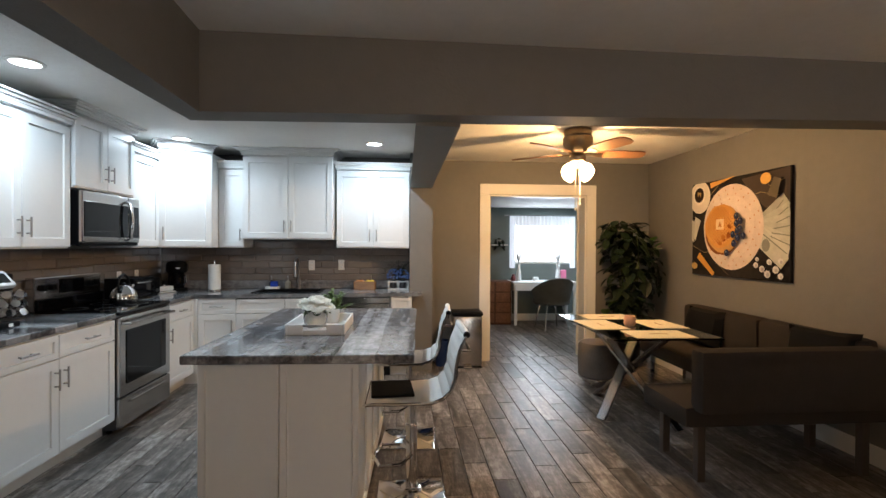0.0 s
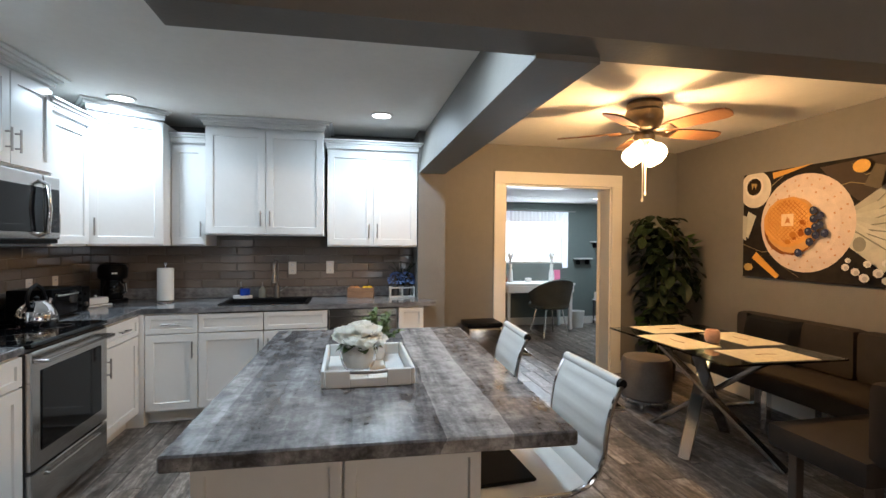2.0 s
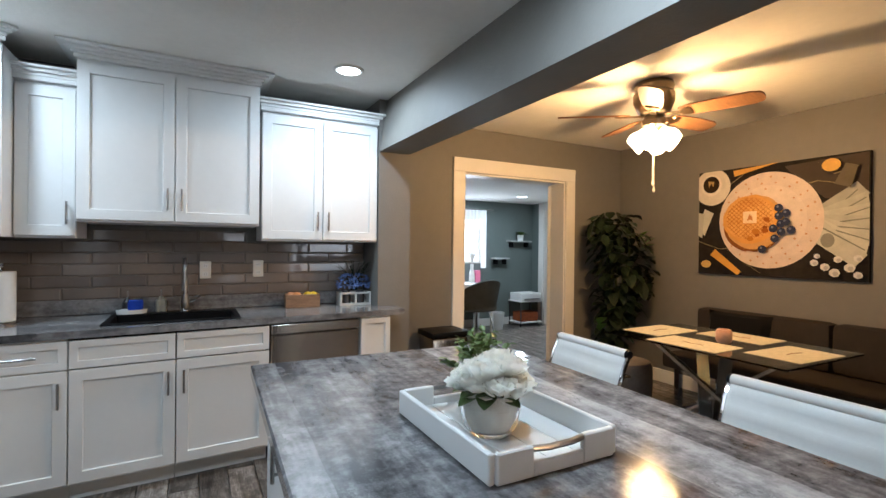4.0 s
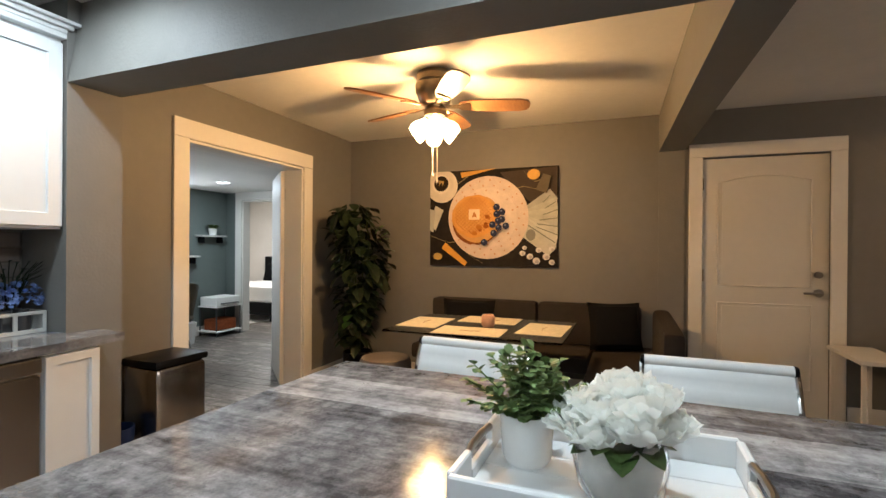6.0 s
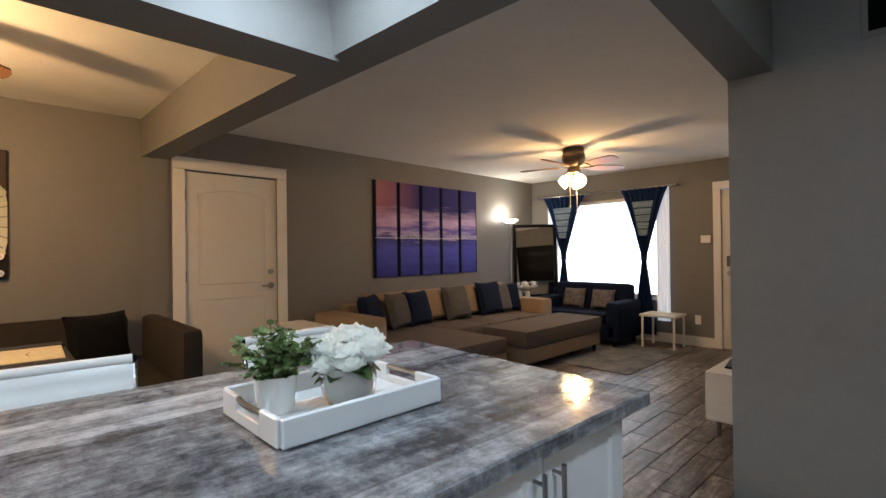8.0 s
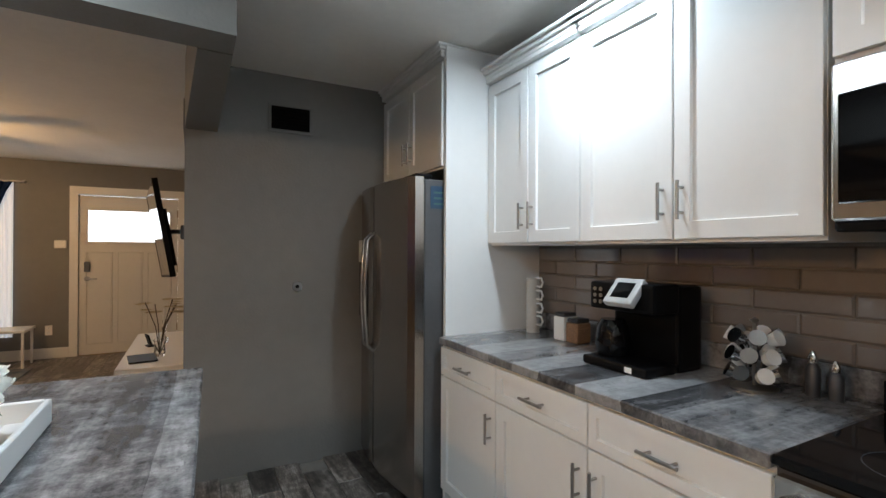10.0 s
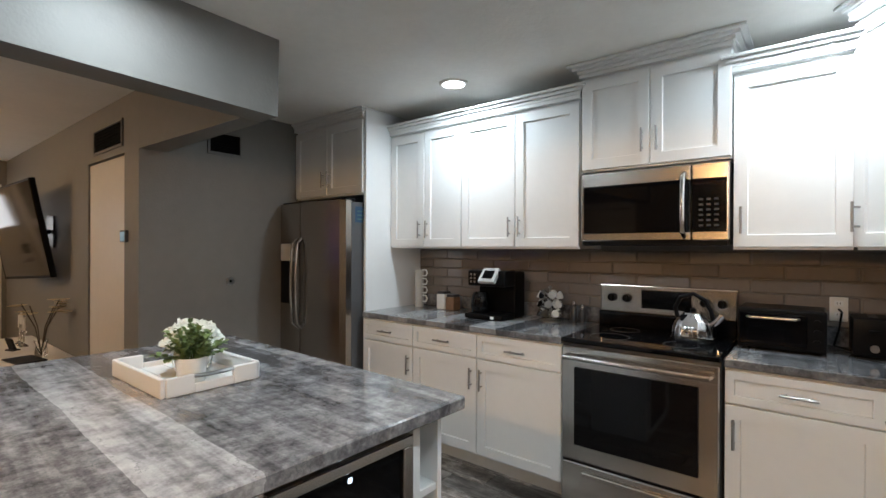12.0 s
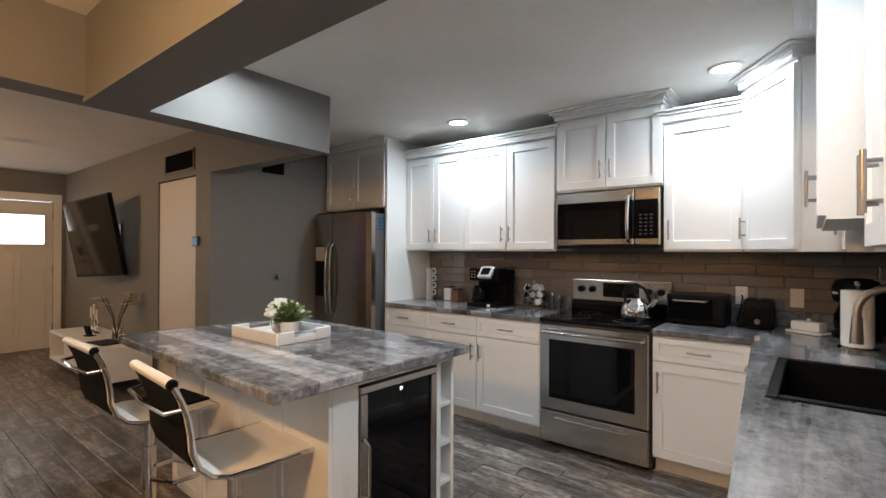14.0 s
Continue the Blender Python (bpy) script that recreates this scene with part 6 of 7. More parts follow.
flat("banknote", strip(0.0, 0.38, 0.22, 0.14, 62), MONEY, "pale banknote")
flat("banknote", strip(-0.03, 0.34, 0.22, 0.14, 80), (0.42, 0.41, 0.36), "pale banknote")
flat("saucer", disc(0.13, 0.79, 0.165), (0.62, 0.56, 0.49), "white saucer")
flat("cup", disc(0.12, 0.81, 0.098), (0.7, 0.64, 0.57), "white cup")
flat("coffee", disc(0.12, 0.815, 0.076), (0.025, 0.016, 0.01), "dark coffee")
flat("coffee_mark", [(0.1, 0.79), (0.12, 0.83), (0.14, 0.79), (0.15, 0.84), (0.09, 0.85)], (0.4, 0.26, 0.08), "golden foam mark")
flat("plate", disc(0.6, 0.47, 0.4), (0.62, 0.5, 0.43), "large pale plate")
flat("plate_well", disc(0.6, 0.47, 0.29), (0.66, 0.54, 0.47), "plate centre")
g = random.Random(3)
for ring_r, n in ((0.36, 22), (0.31, 18), (0.26, 14)):
    for i in range(n):
        a = 2 * math.pi * i / n + ring_r
        x, z = 0.6 + ring_r * math.cos(a), 0.47 + ring_r * math.sin(a)
        flat("plate_motif", disc(x, z, 0.009, 4 if i % 2 else 8), (0.5, 0.27, 0.15), "small tan plate motif")
flat("pancake_shadow", disc(0.49, 0.44, 0.245, 30, 0.95, 0.03, 2), (0.2, 0.07, 0.02), "syrup shadow")
flat("pancake", disc(0.5, 0.46, 0.24, 34, 0.95, 0.025, 3), (0.55, 0.3, 0.1), "golden pancake")
flat("pancake", disc(0.47, 0.48, 0.225, 34, 0.92, 0.025, 4), (0.62, 0.3, 0.07), "golden pancake")
flat("waffle_face", disc(0.46, 0.49, 0.2, 30, 0.92, 0.02, 5), mat("waffle_print", (0.5, 0.2, 0.025), 0.5, col2=(0.78, 0.42, 0.1), scale=7), "syrup-glazed waffle face")
for sgn in (1, -1):
    for i in range(13):
        k = -0.168 + i * 0.028
        hh = math.sqrt(max(0.0004, 0.185 ** 2 - k * k))
        a = radians(45 * sgn)
        x, z = 0.46 + k * math.sin(a) - hh * math.cos(a), 0.49 - 0.92 * (k * math.cos(a) + hh * math.sin(a))
        flat("waffle_line", strip(x, z, 2 * hh, 0.0055, 45 * sgn * 0.95), (0.4, 0.15, 0.025), "waffle groove")
for k in range(9):
    a = g.uniform(-1.6, 0.4)
    q = 0.1 + 0.08 * g.random()
    flat("syrup_patch", disc(0.47 + q * math.cos(a), 0.48 + q * math.sin(a), g.uniform(0.012, 0.03), 12, 0.8, 0.2, k), g.choice(((0.24, 0.07, 0.01), (0.45, 0.17, 0.025), (0.32, 0.1, 0.015))), "amber syrup patch")
flat("butter", [(0.42, 0.45), (0.53, 0.45), (0.53, 0.55), (0.42, 0.55)], (0.75, 0.58, 0.38), "square butter pat")
flat("butter_mark", [(0.45, 0.47), (0.475, 0.53), (0.5, 0.47), (0.49, 0.52), (0.475, 0.48)], (0.5, 0.2, 0.06), "brown mark")
for x, z in ((0.697, 0.566), (0.752, 0.52), (0.7, 0.5), (0.715, 0.435), (0.75, 0.45), (0.72, 0.37), (0.79, 0.385), (0.672, 0.318), (0.66, 0.4), (0.578, 0.23)):
    flat("blueberry", disc(x, z, 0.033, 18), (0.03, 0.035, 0.07), "dark blueberry")
    flat("berry_shine", disc(x - 0.008, z + 0.01, 0.01, 10), (0.16, 0.18, 0.26), "pale berry shine")
flat("knife", strip(0.34, 0.885, 0.36, 0.055, 12), (0.6, 0.32, 0.07), "golden knife handle")
flat("spoon", strip(0.16, 0.2, 0.3, 0.07, -38), (0.6, 0.3, 0.05), "golden spoon handle")
flat("fork", disc(1.05, 0.86, 0.06, 16, 0.8), (0.62, 0.36, 0.09), "golden fork head")
flat("bottle", strip(1.12, 0.7, 0.16, 0.11, 70), (0.12, 0.1, 0.07), "dark small bottle")
flat("gold_spill", disc(0.1, 0.09, 0.05, 8, 0.7), (0.5, 0.33, 0.1), "golden crumb")
for x, z, r in ((0.95, 0.13, 0.04), (1.02, 0.1, 0.045), (1.1, 0.16, 0.04), (1.08, 0.06, 0.05), (1.17, 0.1, 0.05), (1.22, 0.17, 0.04), (1.22, 0.05, 0.04), (0.97, 0.18, 0.03)):
    flat("sugar_cube", disc(x, z, r * 0.72, 7, 0.9), (0.62, 0.6, 0.58), "white sugar cube")
    flat("cube_face", disc(x + 0.006, z - 0.006, r * 0.38, 6), (0.42, 0.4, 0.4), "cube shade side")


# ---- living room ----
TAN = mat("tan_fabric", (0.3, 0.22, 0.15), 0.9, var=0.1, scale=8, bump=0.3, bscale=300)
GREY_F = mat("grey_fabric", (0.12, 0.1, 0.09), 0.9, var=0.12, scale=8, bump=0.3, bscale=300)
NAVY = mat("navy_fabric", (0.007, 0.013, 0.036), 0.9, var=0.25, scale=10, bump=0.3, bscale=300)
GREY_P = mat("grey_pillow", (0.1, 0.095, 0.09), 0.9, var=0.2, scale=14, bump=0.3, bscale=200)
c = thing("sectional_sofa", "tan sofa with grey seat cushions and a chaise", "sofa")
part("base", bx(B(), 2.42, 3.3, -1.4, 1.3, 0.06, 0.28, 0.02), TAN, c, "", True)
part("chaise_base", bx(B(), 1.66, 2.415, 0.36, 1.3, 0.06, 0.28, 0.02), TAN, c, "", True)
part("arm", bx(B(), 2.4, 3.3, 1.305, 1.62, 0.04, 0.66, 0.035), TAN, c, "broad tan arm", True)
part("arm", bx(B(), 2.42, 3.3, -1.63, -1.405, 0.04, 0.62, 0.035), TAN, c, "broad tan arm", True)
part("back", bx(B(), 3.12, 3.31, -1.4, 1.3, 0.285, 0.72, 0.035), TAN, c, "", True)
part("chaise_cushion", bx(B(), 1.64, 3.1, 0.37, 1.3, 0.281, 0.43, 0.04), GREY_F, c, "grey chaise cushion", True)
for y0, y1 in ((-1.395, -0.82), (-0.815, -0.23), (-0.225, 0.365)):
    part("seat_cushion", bx(B(), 2.38, 3.1, y0, y1, 0.281, 0.43, 0.04), GREY_F, c, "grey seat cushion", True)
for y in (-1.08, -0.46, 0.17, 0.79):
    o = pillow(pose(3.03, y, 0.43, -14, 0, -90), 0.6, 0.42, 0.2, TAN, "")
    k = o.children[0]
    k.name, k.parent = "back_cushion", c
    k.matrix_world = o.matrix_world.copy()
    k["label"] = "plump tan back cushion"
    bpy.data.objects.remove(o)
for x, y in ((2.5, -1.5), (2.5, 1.45), (1.72, 0.45), (1.72, 1.2)):
    part("foot", cyl(B(), (x, y, 0), (x, y, 0.062), 0.025, seg=10), BLACK, c)
for y, w, mt, lab, rz in ((1.1, 0.42, NAVY, "navy blue throw pillow on the sofa", -60), (0.72, 0.42, GREY_P, "dark grey throw pillow on the sofa", -75), (0.45, 0.42, NAVY, "navy blue throw pillow on the sofa", -80),
                      (-0.2, 0.44, GREY_P, "dark grey throw pillow on the sofa", -90), (-0.86, 0.46, NAVY, "navy blue patterned throw pillow on the sofa", -92), (-1.06, 0.42, GREY_P, "dark grey throw pillow on the sofa", -95), (-1.22, 0.42, NAVY, "navy blue throw pillow on the sofa", -110)):
    pillow(pose(2.86, y, 0.432, -18, 0, rz), w, w, 0.16, mt, lab)
c = thing("ottoman", "large rectangular grey-brown upholstered ottoman", "ottoman")
part("cushion", bx(B(), 1.6, 2.24, -1.5, 0.1, 0.26, 0.45, 0.035), GREY_F, c, "grey cushion top", True)
part("base", bx(B(), 1.62, 2.22, -1.48, 0.08, 0.1, 0.258, 0.01), TAN, c, "tan fabric base", True)
for x, y in ((1.67, -1.42), (2.17, -1.42), (1.67, 0.03), (2.17, 0.03)):
    part("foot", cyl(B(), (x, y, 0), (x, y, 0.102), 0.02, 0.028, 12), BLACK, c)


def side_table(x, y, w, d, h, label):
    c = thing("side_table", label, "side table", (x, y, 0))
    part("top", bx(B(), -w / 2, w / 2, -d / 2, d / 2, h - 0.03, h, 0.004), TRIM, c)
    for sx in (-1, 1):
        for sy in (-1, 1):
            part("leg", bx(B(), sx * (w / 2 - 0.03) - 0.012, sx * (w / 2 - 0.03) + 0.012, sy * (d / 2 - 0.03) - 0.012, sy * (d / 2 - 0.03) + 0.012, 0, h - 0.03, 0.002), TRIM, c)
    return c


side_table(3.0, 1.9, 0.56, 0.28, 0.6, "small white side table at the sofa's end")
side_table(1.15, -2.3, 0.46, 0.4, 0.44, "small white end table by the window")
side_table(3.06, -1.93, 0.26, 0.26, 0.5, "small white table in the corner")

# five-panel cityscape canvas
SKY = bpy.data.materials.new("dusk_print")
SKY.use_nodes = True
nt = SKY.node_tree
N, L = nt.nodes.new, nt.links.new
tc = N("ShaderNodeTexCoord")
sep = N("ShaderNodeSeparateXYZ")
mp = N("ShaderNodeMapping")
mp.inputs["Scale"].default_value = (0.9, 1, 6)
L(tc.outputs["Object"], mp.inputs[0])
L(tc.outputs["Object"], sep.inputs[0])
nz = N("ShaderNodeTexNoise")
nz.inputs["Scale"].default_value, nz.inputs["Detail"].default_value = 2.2, 5
L(mp.outputs[0], nz.inputs["Vector"])
ma = N("ShaderNodeMath")
ma.operation = "MULTIPLY_ADD"
ma.inputs[1].default_value = 0.3
L(nz.outputs[0], ma.inputs[0])
mr = N("ShaderNodeMapRange")
mr.inputs[1].default_value, mr.inputs[2].default_value = 0.0, 1.18
mr.inputs[3].default_value, mr.inputs[4].default_value = -0.15, 0.85
L(sep.outputs[2], mr.inputs[0])
L(mr.outputs[0], ma.inputs[2])
rp = N("ShaderNodeValToRGB")
while len(rp.color_ramp.elements) < 7:
    rp.color_ramp.elements.new(0.5)
for e, (p, col) in zip(rp.color_ramp.elements, ((0.0, (0.03, 0.035, 0.24)), (0.3, (0.08, 0.09, 0.5)), (0.4, (0.05, 0.05, 0.2)), (0.43, (0.4, 0.36, 0.6)), (0.52, (0.12, 0.09, 0.42)), (0.6, (0.5, 0.38, 0.62)), (0.76, (0.03, 0.025, 0.14)))):
    e.position, e.color = p, (*col, 1)
L(ma.outputs[0], rp.inputs[0])
mx = N("ShaderNodeMix")
mx.data_type = "RGBA"
mr2 = N("ShaderNodeMapRange")
mr2.inputs[1].default_value, mr2.inputs[2].default_value, mr2.inputs[3].default_value, mr2.inputs[4].default_value = 0.0, 0.75, 0.75, 0.0
L(sep.outputs[0], mr2.inputs[0])
mr3 = N("ShaderNodeMapRange")
mr3.inputs[1].default_value, mr3.inputs[2].default_value = 0.45, 1.0
L(sep.outputs[2], mr3.inputs[0])
mm = N("ShaderNodeMath")
mm.operation = "MULTIPLY"
L(mr2.outputs[0], mm.inputs[0])
L(mr3.outputs[0], mm.inputs[1])
L(mm.outputs[0], mx.inputs[0])
L(rp.outputs[0], mx.inputs[6])
mx.inputs[7].default_value = (0.5, 0.2, 0.18, 1)
L(mx.outputs[2], nt.nodes["Principled BSDF"].inputs["Base Color"])
nt.nodes["Principled BSDF"].inputs["Roughness"].default_value = 0.75
nt.nodes["Principled BSDF"].inputs["Specular IOR Level"].default_value = 0.2
c = thing("city_canvas", "five-panel violet dusk skyline canvas", "picture")
c.matrix_world = EAST @ pose(2.22, 0, 0.99)
pw = 1.91 / 5
for k in range(5):
    o = part("canvas_panel", bx(B(), k * pw + 0.03, (k + 1) * pw - 0.03, -0.035, -0.03, 0, 1.195, 0.002), SKY, c, "violet dusk print")
    part("canvas_edge", bx(B(), k * pw + 0.004, (k + 1) * pw - 0.004, -0.0295, -0.001, 0, 1.195, 0.003), NAVY, c, "dark wrapped canvas edge")
bm = B()
g = random.Random(2)
for k in range(60):
    x = g.uniform(0.35, 1.88)
    if abs((x / pw) % 1 - 0.5) < 0.45:
        bx(bm, x, x + g.uniform(0.006, 0.02), -0.0362, -0.0355, 0.5, 0.5 + g.uniform(0.015, 0.07))
part("skyline", bm, mat("skyline_print", (0.3, 0.29, 0.42), 0.5, var=0.3, scale=30), c, "pale distant skyline")["kind"] = "stuff"
bm = B()
for k in range(5):
    bx(bm, k * pw + 0.01, (k + 1) * pw - 0.01, -0.0362, -0.0355, 0.485, 0.495)
part("bridge_line", bm, mat("light_line", (0.55, 0.5, 0.6), 0.5), c, "pale waterline")

c = thing("torchiere", "tall floor lamp with a glowing bowl shade", "floor lamp", (3.28, -1.79, 0))
part("base", lathe(B(), [(0, 0), (0.13, 0), (0.13, 0.02), (0.02, 0.035), (0, 0.035)], 24), NICKEL, c, "", True)
part("pole", cyl(B(), (0, 0, 0.03), (0, 0, 1.74), 0.012, seg=12), NICKEL, c, "", True)
part("shade", lathe(B(), [(0.02, 1.73), (0.08, 1.745), (0.13, 1.785), (0.125, 1.79), (0.07, 1.755), (0.015, 1.745)], 28, cap=False), mat("lit_bowl", (0.9, 0.88, 0.8), 0.5, emit=(1.0, 0.93, 0.75), strength=6), c, "glowing white bowl", True)
lamp("torchiere_lamp", "POINT", pose(3.28, -1.79, 1.84), 22, (1.0, 0.83, 0.6), 0.05)
# mirror standing in the corner
c = thing("floor_mirror", "large leaning mirror with dark frame", "mirror", (3.12, -2.26, 0), -131)
MIRROR = mat("mirror_silver", (0.85, 0.87, 0.87), 0.02, 1.0, var=0)
m = pose(0, 0, 0.0, -4)
bm = B()
for a in ((-0.36, 0.36, 0.0, 0.05), (-0.36, 0.36, 1.68, 1.73), (-0.36, -0.31, 0.05, 1.68), (0.31, 0.36, 0.05, 1.68)):
    bx(bm, a[0], a[1], -0.02, 0.02, a[2], a[3], 0.004, m)
part("frame", bm, BLACK, c, "dark frame")
part("mirror", bx(B(), -0.31, 0.31, -0.004, 0.004, 0.05, 1.68, 0, m), MIRROR, c, "mirror glass")
# curtains
DENIM = mat("navy_curtain", (0.008, 0.022, 0.075), 0.85, var=0.3, scale=18, bump=0.2, bscale=200)
SHEER_B = mat("patterned_curtain", (0.05, 0.09, 0.16), 0.85, col2=(0.25, 0.32, 0.38), scale=6, stretch=(1, 1, 7))
# Daylight through the thin white cloth is put in as a faint glow.
SHEER = mat("glowing_sheer", (0.8, 0.82, 0.85), 0.9, var=0.05, emit=(0.9, 0.95, 1.0), strength=0.35)
c = thing("curtain_rod", "thin metal curtain rod above the window", "curtain rod", (0, 0, 0))
part("rod", cyl(B(), (1.06, YS + 0.09, 2.17), (3.28, YS + 0.09, 2.17), 0.012, seg=10), NICKEL, c, "", True)
for x in (1.05, 3.29):
    part("finial", ball(B(), (x, YS + 0.09, 2.17), 0.022), NICKEL, c, "", True)
for x in (1.12, 2.15, 3.22):
    part("bracket", bx(B(), x - 0.01, x + 0.01, YS, YS + 0.09, 2.155, 2.165), NICKEL, c)


def curtain(x0, x1, xt, label):
    """A navy curtain gathered to a tie: wide at the rod, narrow at the tie, flaring to the floor."""
    c = thing("curtain", label, "curtain", group="window curtains")
    bm = B()
    rows = []
    n = 28
    for k in range(19):
        z = 2.165 - k * 0.115
        f = (2.165 - z) / 1.0
        if f <= 1:
            s = f ** 0.8
            a, b = x0 + (xt - 0.03 - x0) * s, x1 + (xt + 0.03 - x1) * s
        else:
            s = min(1, (f - 1) / 1.0)
            a, b = xt - 0.03 - 0.13 * s, xt + 0.03 + 0.13 * s
        rows.append([bm.verts.new((a + (b - a) * i / n, YS + 0.09 + 0.022 * math.sin(i * 1.75) * (1 if f < 0.9 or f > 1.2 else 0.5), z)) for i in range(n + 1)])
    for a, b in zip(rows, rows[1:]):
        for i in range(n):
            bm.faces.new((a[i], a[i + 1], b[i + 1], b[i]))
    o = part("cloth", bm, DENIM, c, "", True)
    sol = o.modifiers.new("thick", "SOLIDIFY")
    sol.thickness = 0.004
    part("tie", bx(B(), xt - 0.04, xt + 0.04, YS + 0.055, YS + 0.125, 1.14, 1.19, 0.01), DENIM, c, "navy tie band")
    bm = B()
    for k in range(5):
        za, zb = 1.98 - k * 0.1, 1.98 - (k + 1) * 0.1 + 0.012
        def span(z):
            s = ((2.165 - z) / 1.0) ** 0.8
            a, b = x0 + (xt - x0) * s, x1 + (xt - x1) * s
            return a + (b - a) * 0.2, a + (b - a) * 0.8
        (a0, b0), (a1, b1) = span(za), span(zb)
        v = [bm.verts.new(p) for p in ((a0, YS + 0.117, za), (b0, YS + 0.117, za), (b1, YS + 0.117, zb), (a1, YS + 0.117, zb))]
        bm.faces.new(v)
    part("pattern_band", bm, SHEER_B, c, "paler patterned bands")


curtain(1.16, 1.84, 1.5, "navy blue curtain tied in the middle")
curtain(2.42, 3.18, 2.8, "navy blue curtain tied in the middle")
for x0, x1 in ((1.16, 1.34), (2.98, 3.12)):
    c = thing("sheer_curtain", "white sheer curtain at the window edge", "curtain", group="window curtains")
    bm = B()
    rows = [[bm.verts.new((x0 + (x1 - x0) * i / 12, YS + 0.05 + 0.012 * math.sin(i * 1.9), z)) for i in range(13)] for z in (2.16, 1.2, 0.3)]
    for a, b in zip(rows, rows[1:]):
        for i in range(12):
            bm.faces.new((a[i], a[i + 1], b[i + 1], b[i]))
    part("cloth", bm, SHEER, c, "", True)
# navy loveseat
c = thing("loveseat", "navy blue upholstered loveseat under the window", "sofa", (2.2, -2.12, 0), 0)
part("base", bx(B(), -0.66, 0.66, -0.36, 0.36, 0.08, 0.3, 0.03), NAVY, c, "", True)
part("seat_cushion", bx(B(), -0.5, 0.0, -0.2, 0.38, 0.301, 0.44, 0.04), NAVY, c, "", True)
part("seat_cushion", bx(B(), 0.003, 0.5, -0.2, 0.38, 0.301, 0.44, 0.04), NAVY, c, "", True)
for s in (-1, 1):
    part("arm", bx(B(), s * 0.6 - 0.1, s * 0.6 + 0.1, -0.36, 0.36, 0.08, 0.6, 0.06), NAVY, c, "rolled navy arm", True)
bm = B()
bx(bm, -0.6, 0.6, -0.38, -0.2, 0.3, 0.8, 0.05)
for v in bm.verts:
    if v.co.z > 0.6:
        v.co.z += 0.03 * math.cos(v.co.x * 2.4)
part("back", bm, NAVY, c, "", True)
for x, y in ((-0.6, -0.3), (0.6, -0.3), (-0.6, 0.3), (0.6, 0.3)):
    part("foot", cyl(B(), (x, y, 0), (x, y, 0.082), 0.025, seg=10), BLACK, c)
PATT = mat("patterned_pillow", (0.05, 0.05, 0.06), 0.9, col2=(0.25, 0.23, 0.22), scale=22)
pillow(pose(2.42, -2.18, 0.44, -18, 0, 180), 0.36, 0.3, 0.14, PATT, "grey patterned pillow on the loveseat")
pillow(pose(1.96, -2.18, 0.44, -18, 0, 180), 0.36, 0.3, 0.14, PATT, "grey patterned pillow on the loveseat")
c = thing("area_rug", "mottled grey-blue area rug", "rug")
part("rug", bx(B(), 0.85, 2.6, -2.1, -0.6, 0.0005, 0.01, 0.003), mat("rug_weave", (0.06, 0.08, 0.1), 0.95, col2=(0.26, 0.26, 0.27), scale=5, bump=0.4, bscale=250), c)
c = thing("table_flowers", "white flowers in a vase on the corner table", "flower vase", (3.06, -1.93, 0.5))
part("vase", lathe(B(), [(0, 0), (0.03, 0), (0.045, 0.06), (0.03, 0.14), (0.035, 0.16), (0, 0.155)], 18), CER, c, "", True)
bm = B()
g = random.Random(5)
for k in range(7):
    rose(bm, (g.uniform(-0.08, 0.08), g.uniform(-0.08, 0.08), g.uniform(0.2, 0.3)), 0.04, g, 3)
part("blooms", bm, PETAL, c, "white blooms", True)["kind"] = "stuff"

# television on a tilting mount
SCREEN = mat("tv_screen", (0.006, 0.006, 0.007), 0.08, var=0.1)
c = thing("television", "black flat television tilted forward on the wall", "television")
p_nt, p_nb, p_st = Vector((-0.43, 0.05, 1.97)), Vector((-0.58, 0.05, 1.085)), Vector((-0.31, -1.08, 1.915))
ex = (p_nt - p_st).normalized()
ez = (p_nt - p_nb)
ez = (ez - ex * ez.dot(ex)).normalized()
ey = ez.cross(ex)
m = Matrix((( ex.x, ey.x, ez.x, p_st.x), (ex.y, ey.y, ez.y, p_st.y), (ex.z, ey.z, ez.z, p_st.z), (0, 0, 0, 1)))
wtv, htv = (p_nt - p_st).length, 0.86
o = part("body", bx(B(), 0, wtv, 0.0, 0.035, -htv, 0, 0.006, m), BLACK, c)
o = part("screen", bx(B(), 0.012, wtv - 0.012, -0.003, 0.001, -htv + 0.018, -0.012, 0, m), SCREEN, c, "glossy dark screen")
part("rear_box", bx(B(), 0.25, wtv - 0.25, 0.034, 0.075, -htv + 0.1, -0.25, 0.01, m), BLACK, c)
ctr = m @ Vector((wtv / 2, 0.07, -htv / 2))
part("mount_arm", tube(B(), [ctr, (XL + 0.12, ctr.y + 0.1, ctr.z), (XL + 0.01, ctr.y, ctr.z)], 0.022, 8), DARK_GREY, c, "wall mount arm")
part("mount_plate", bx(B(), XL + 0.001, XL + 0.015, ctr.y - 0.12, ctr.y + 0.12, ctr.z - 0.15, ctr.z + 0.15, 0.003), DARK_GREY, c)
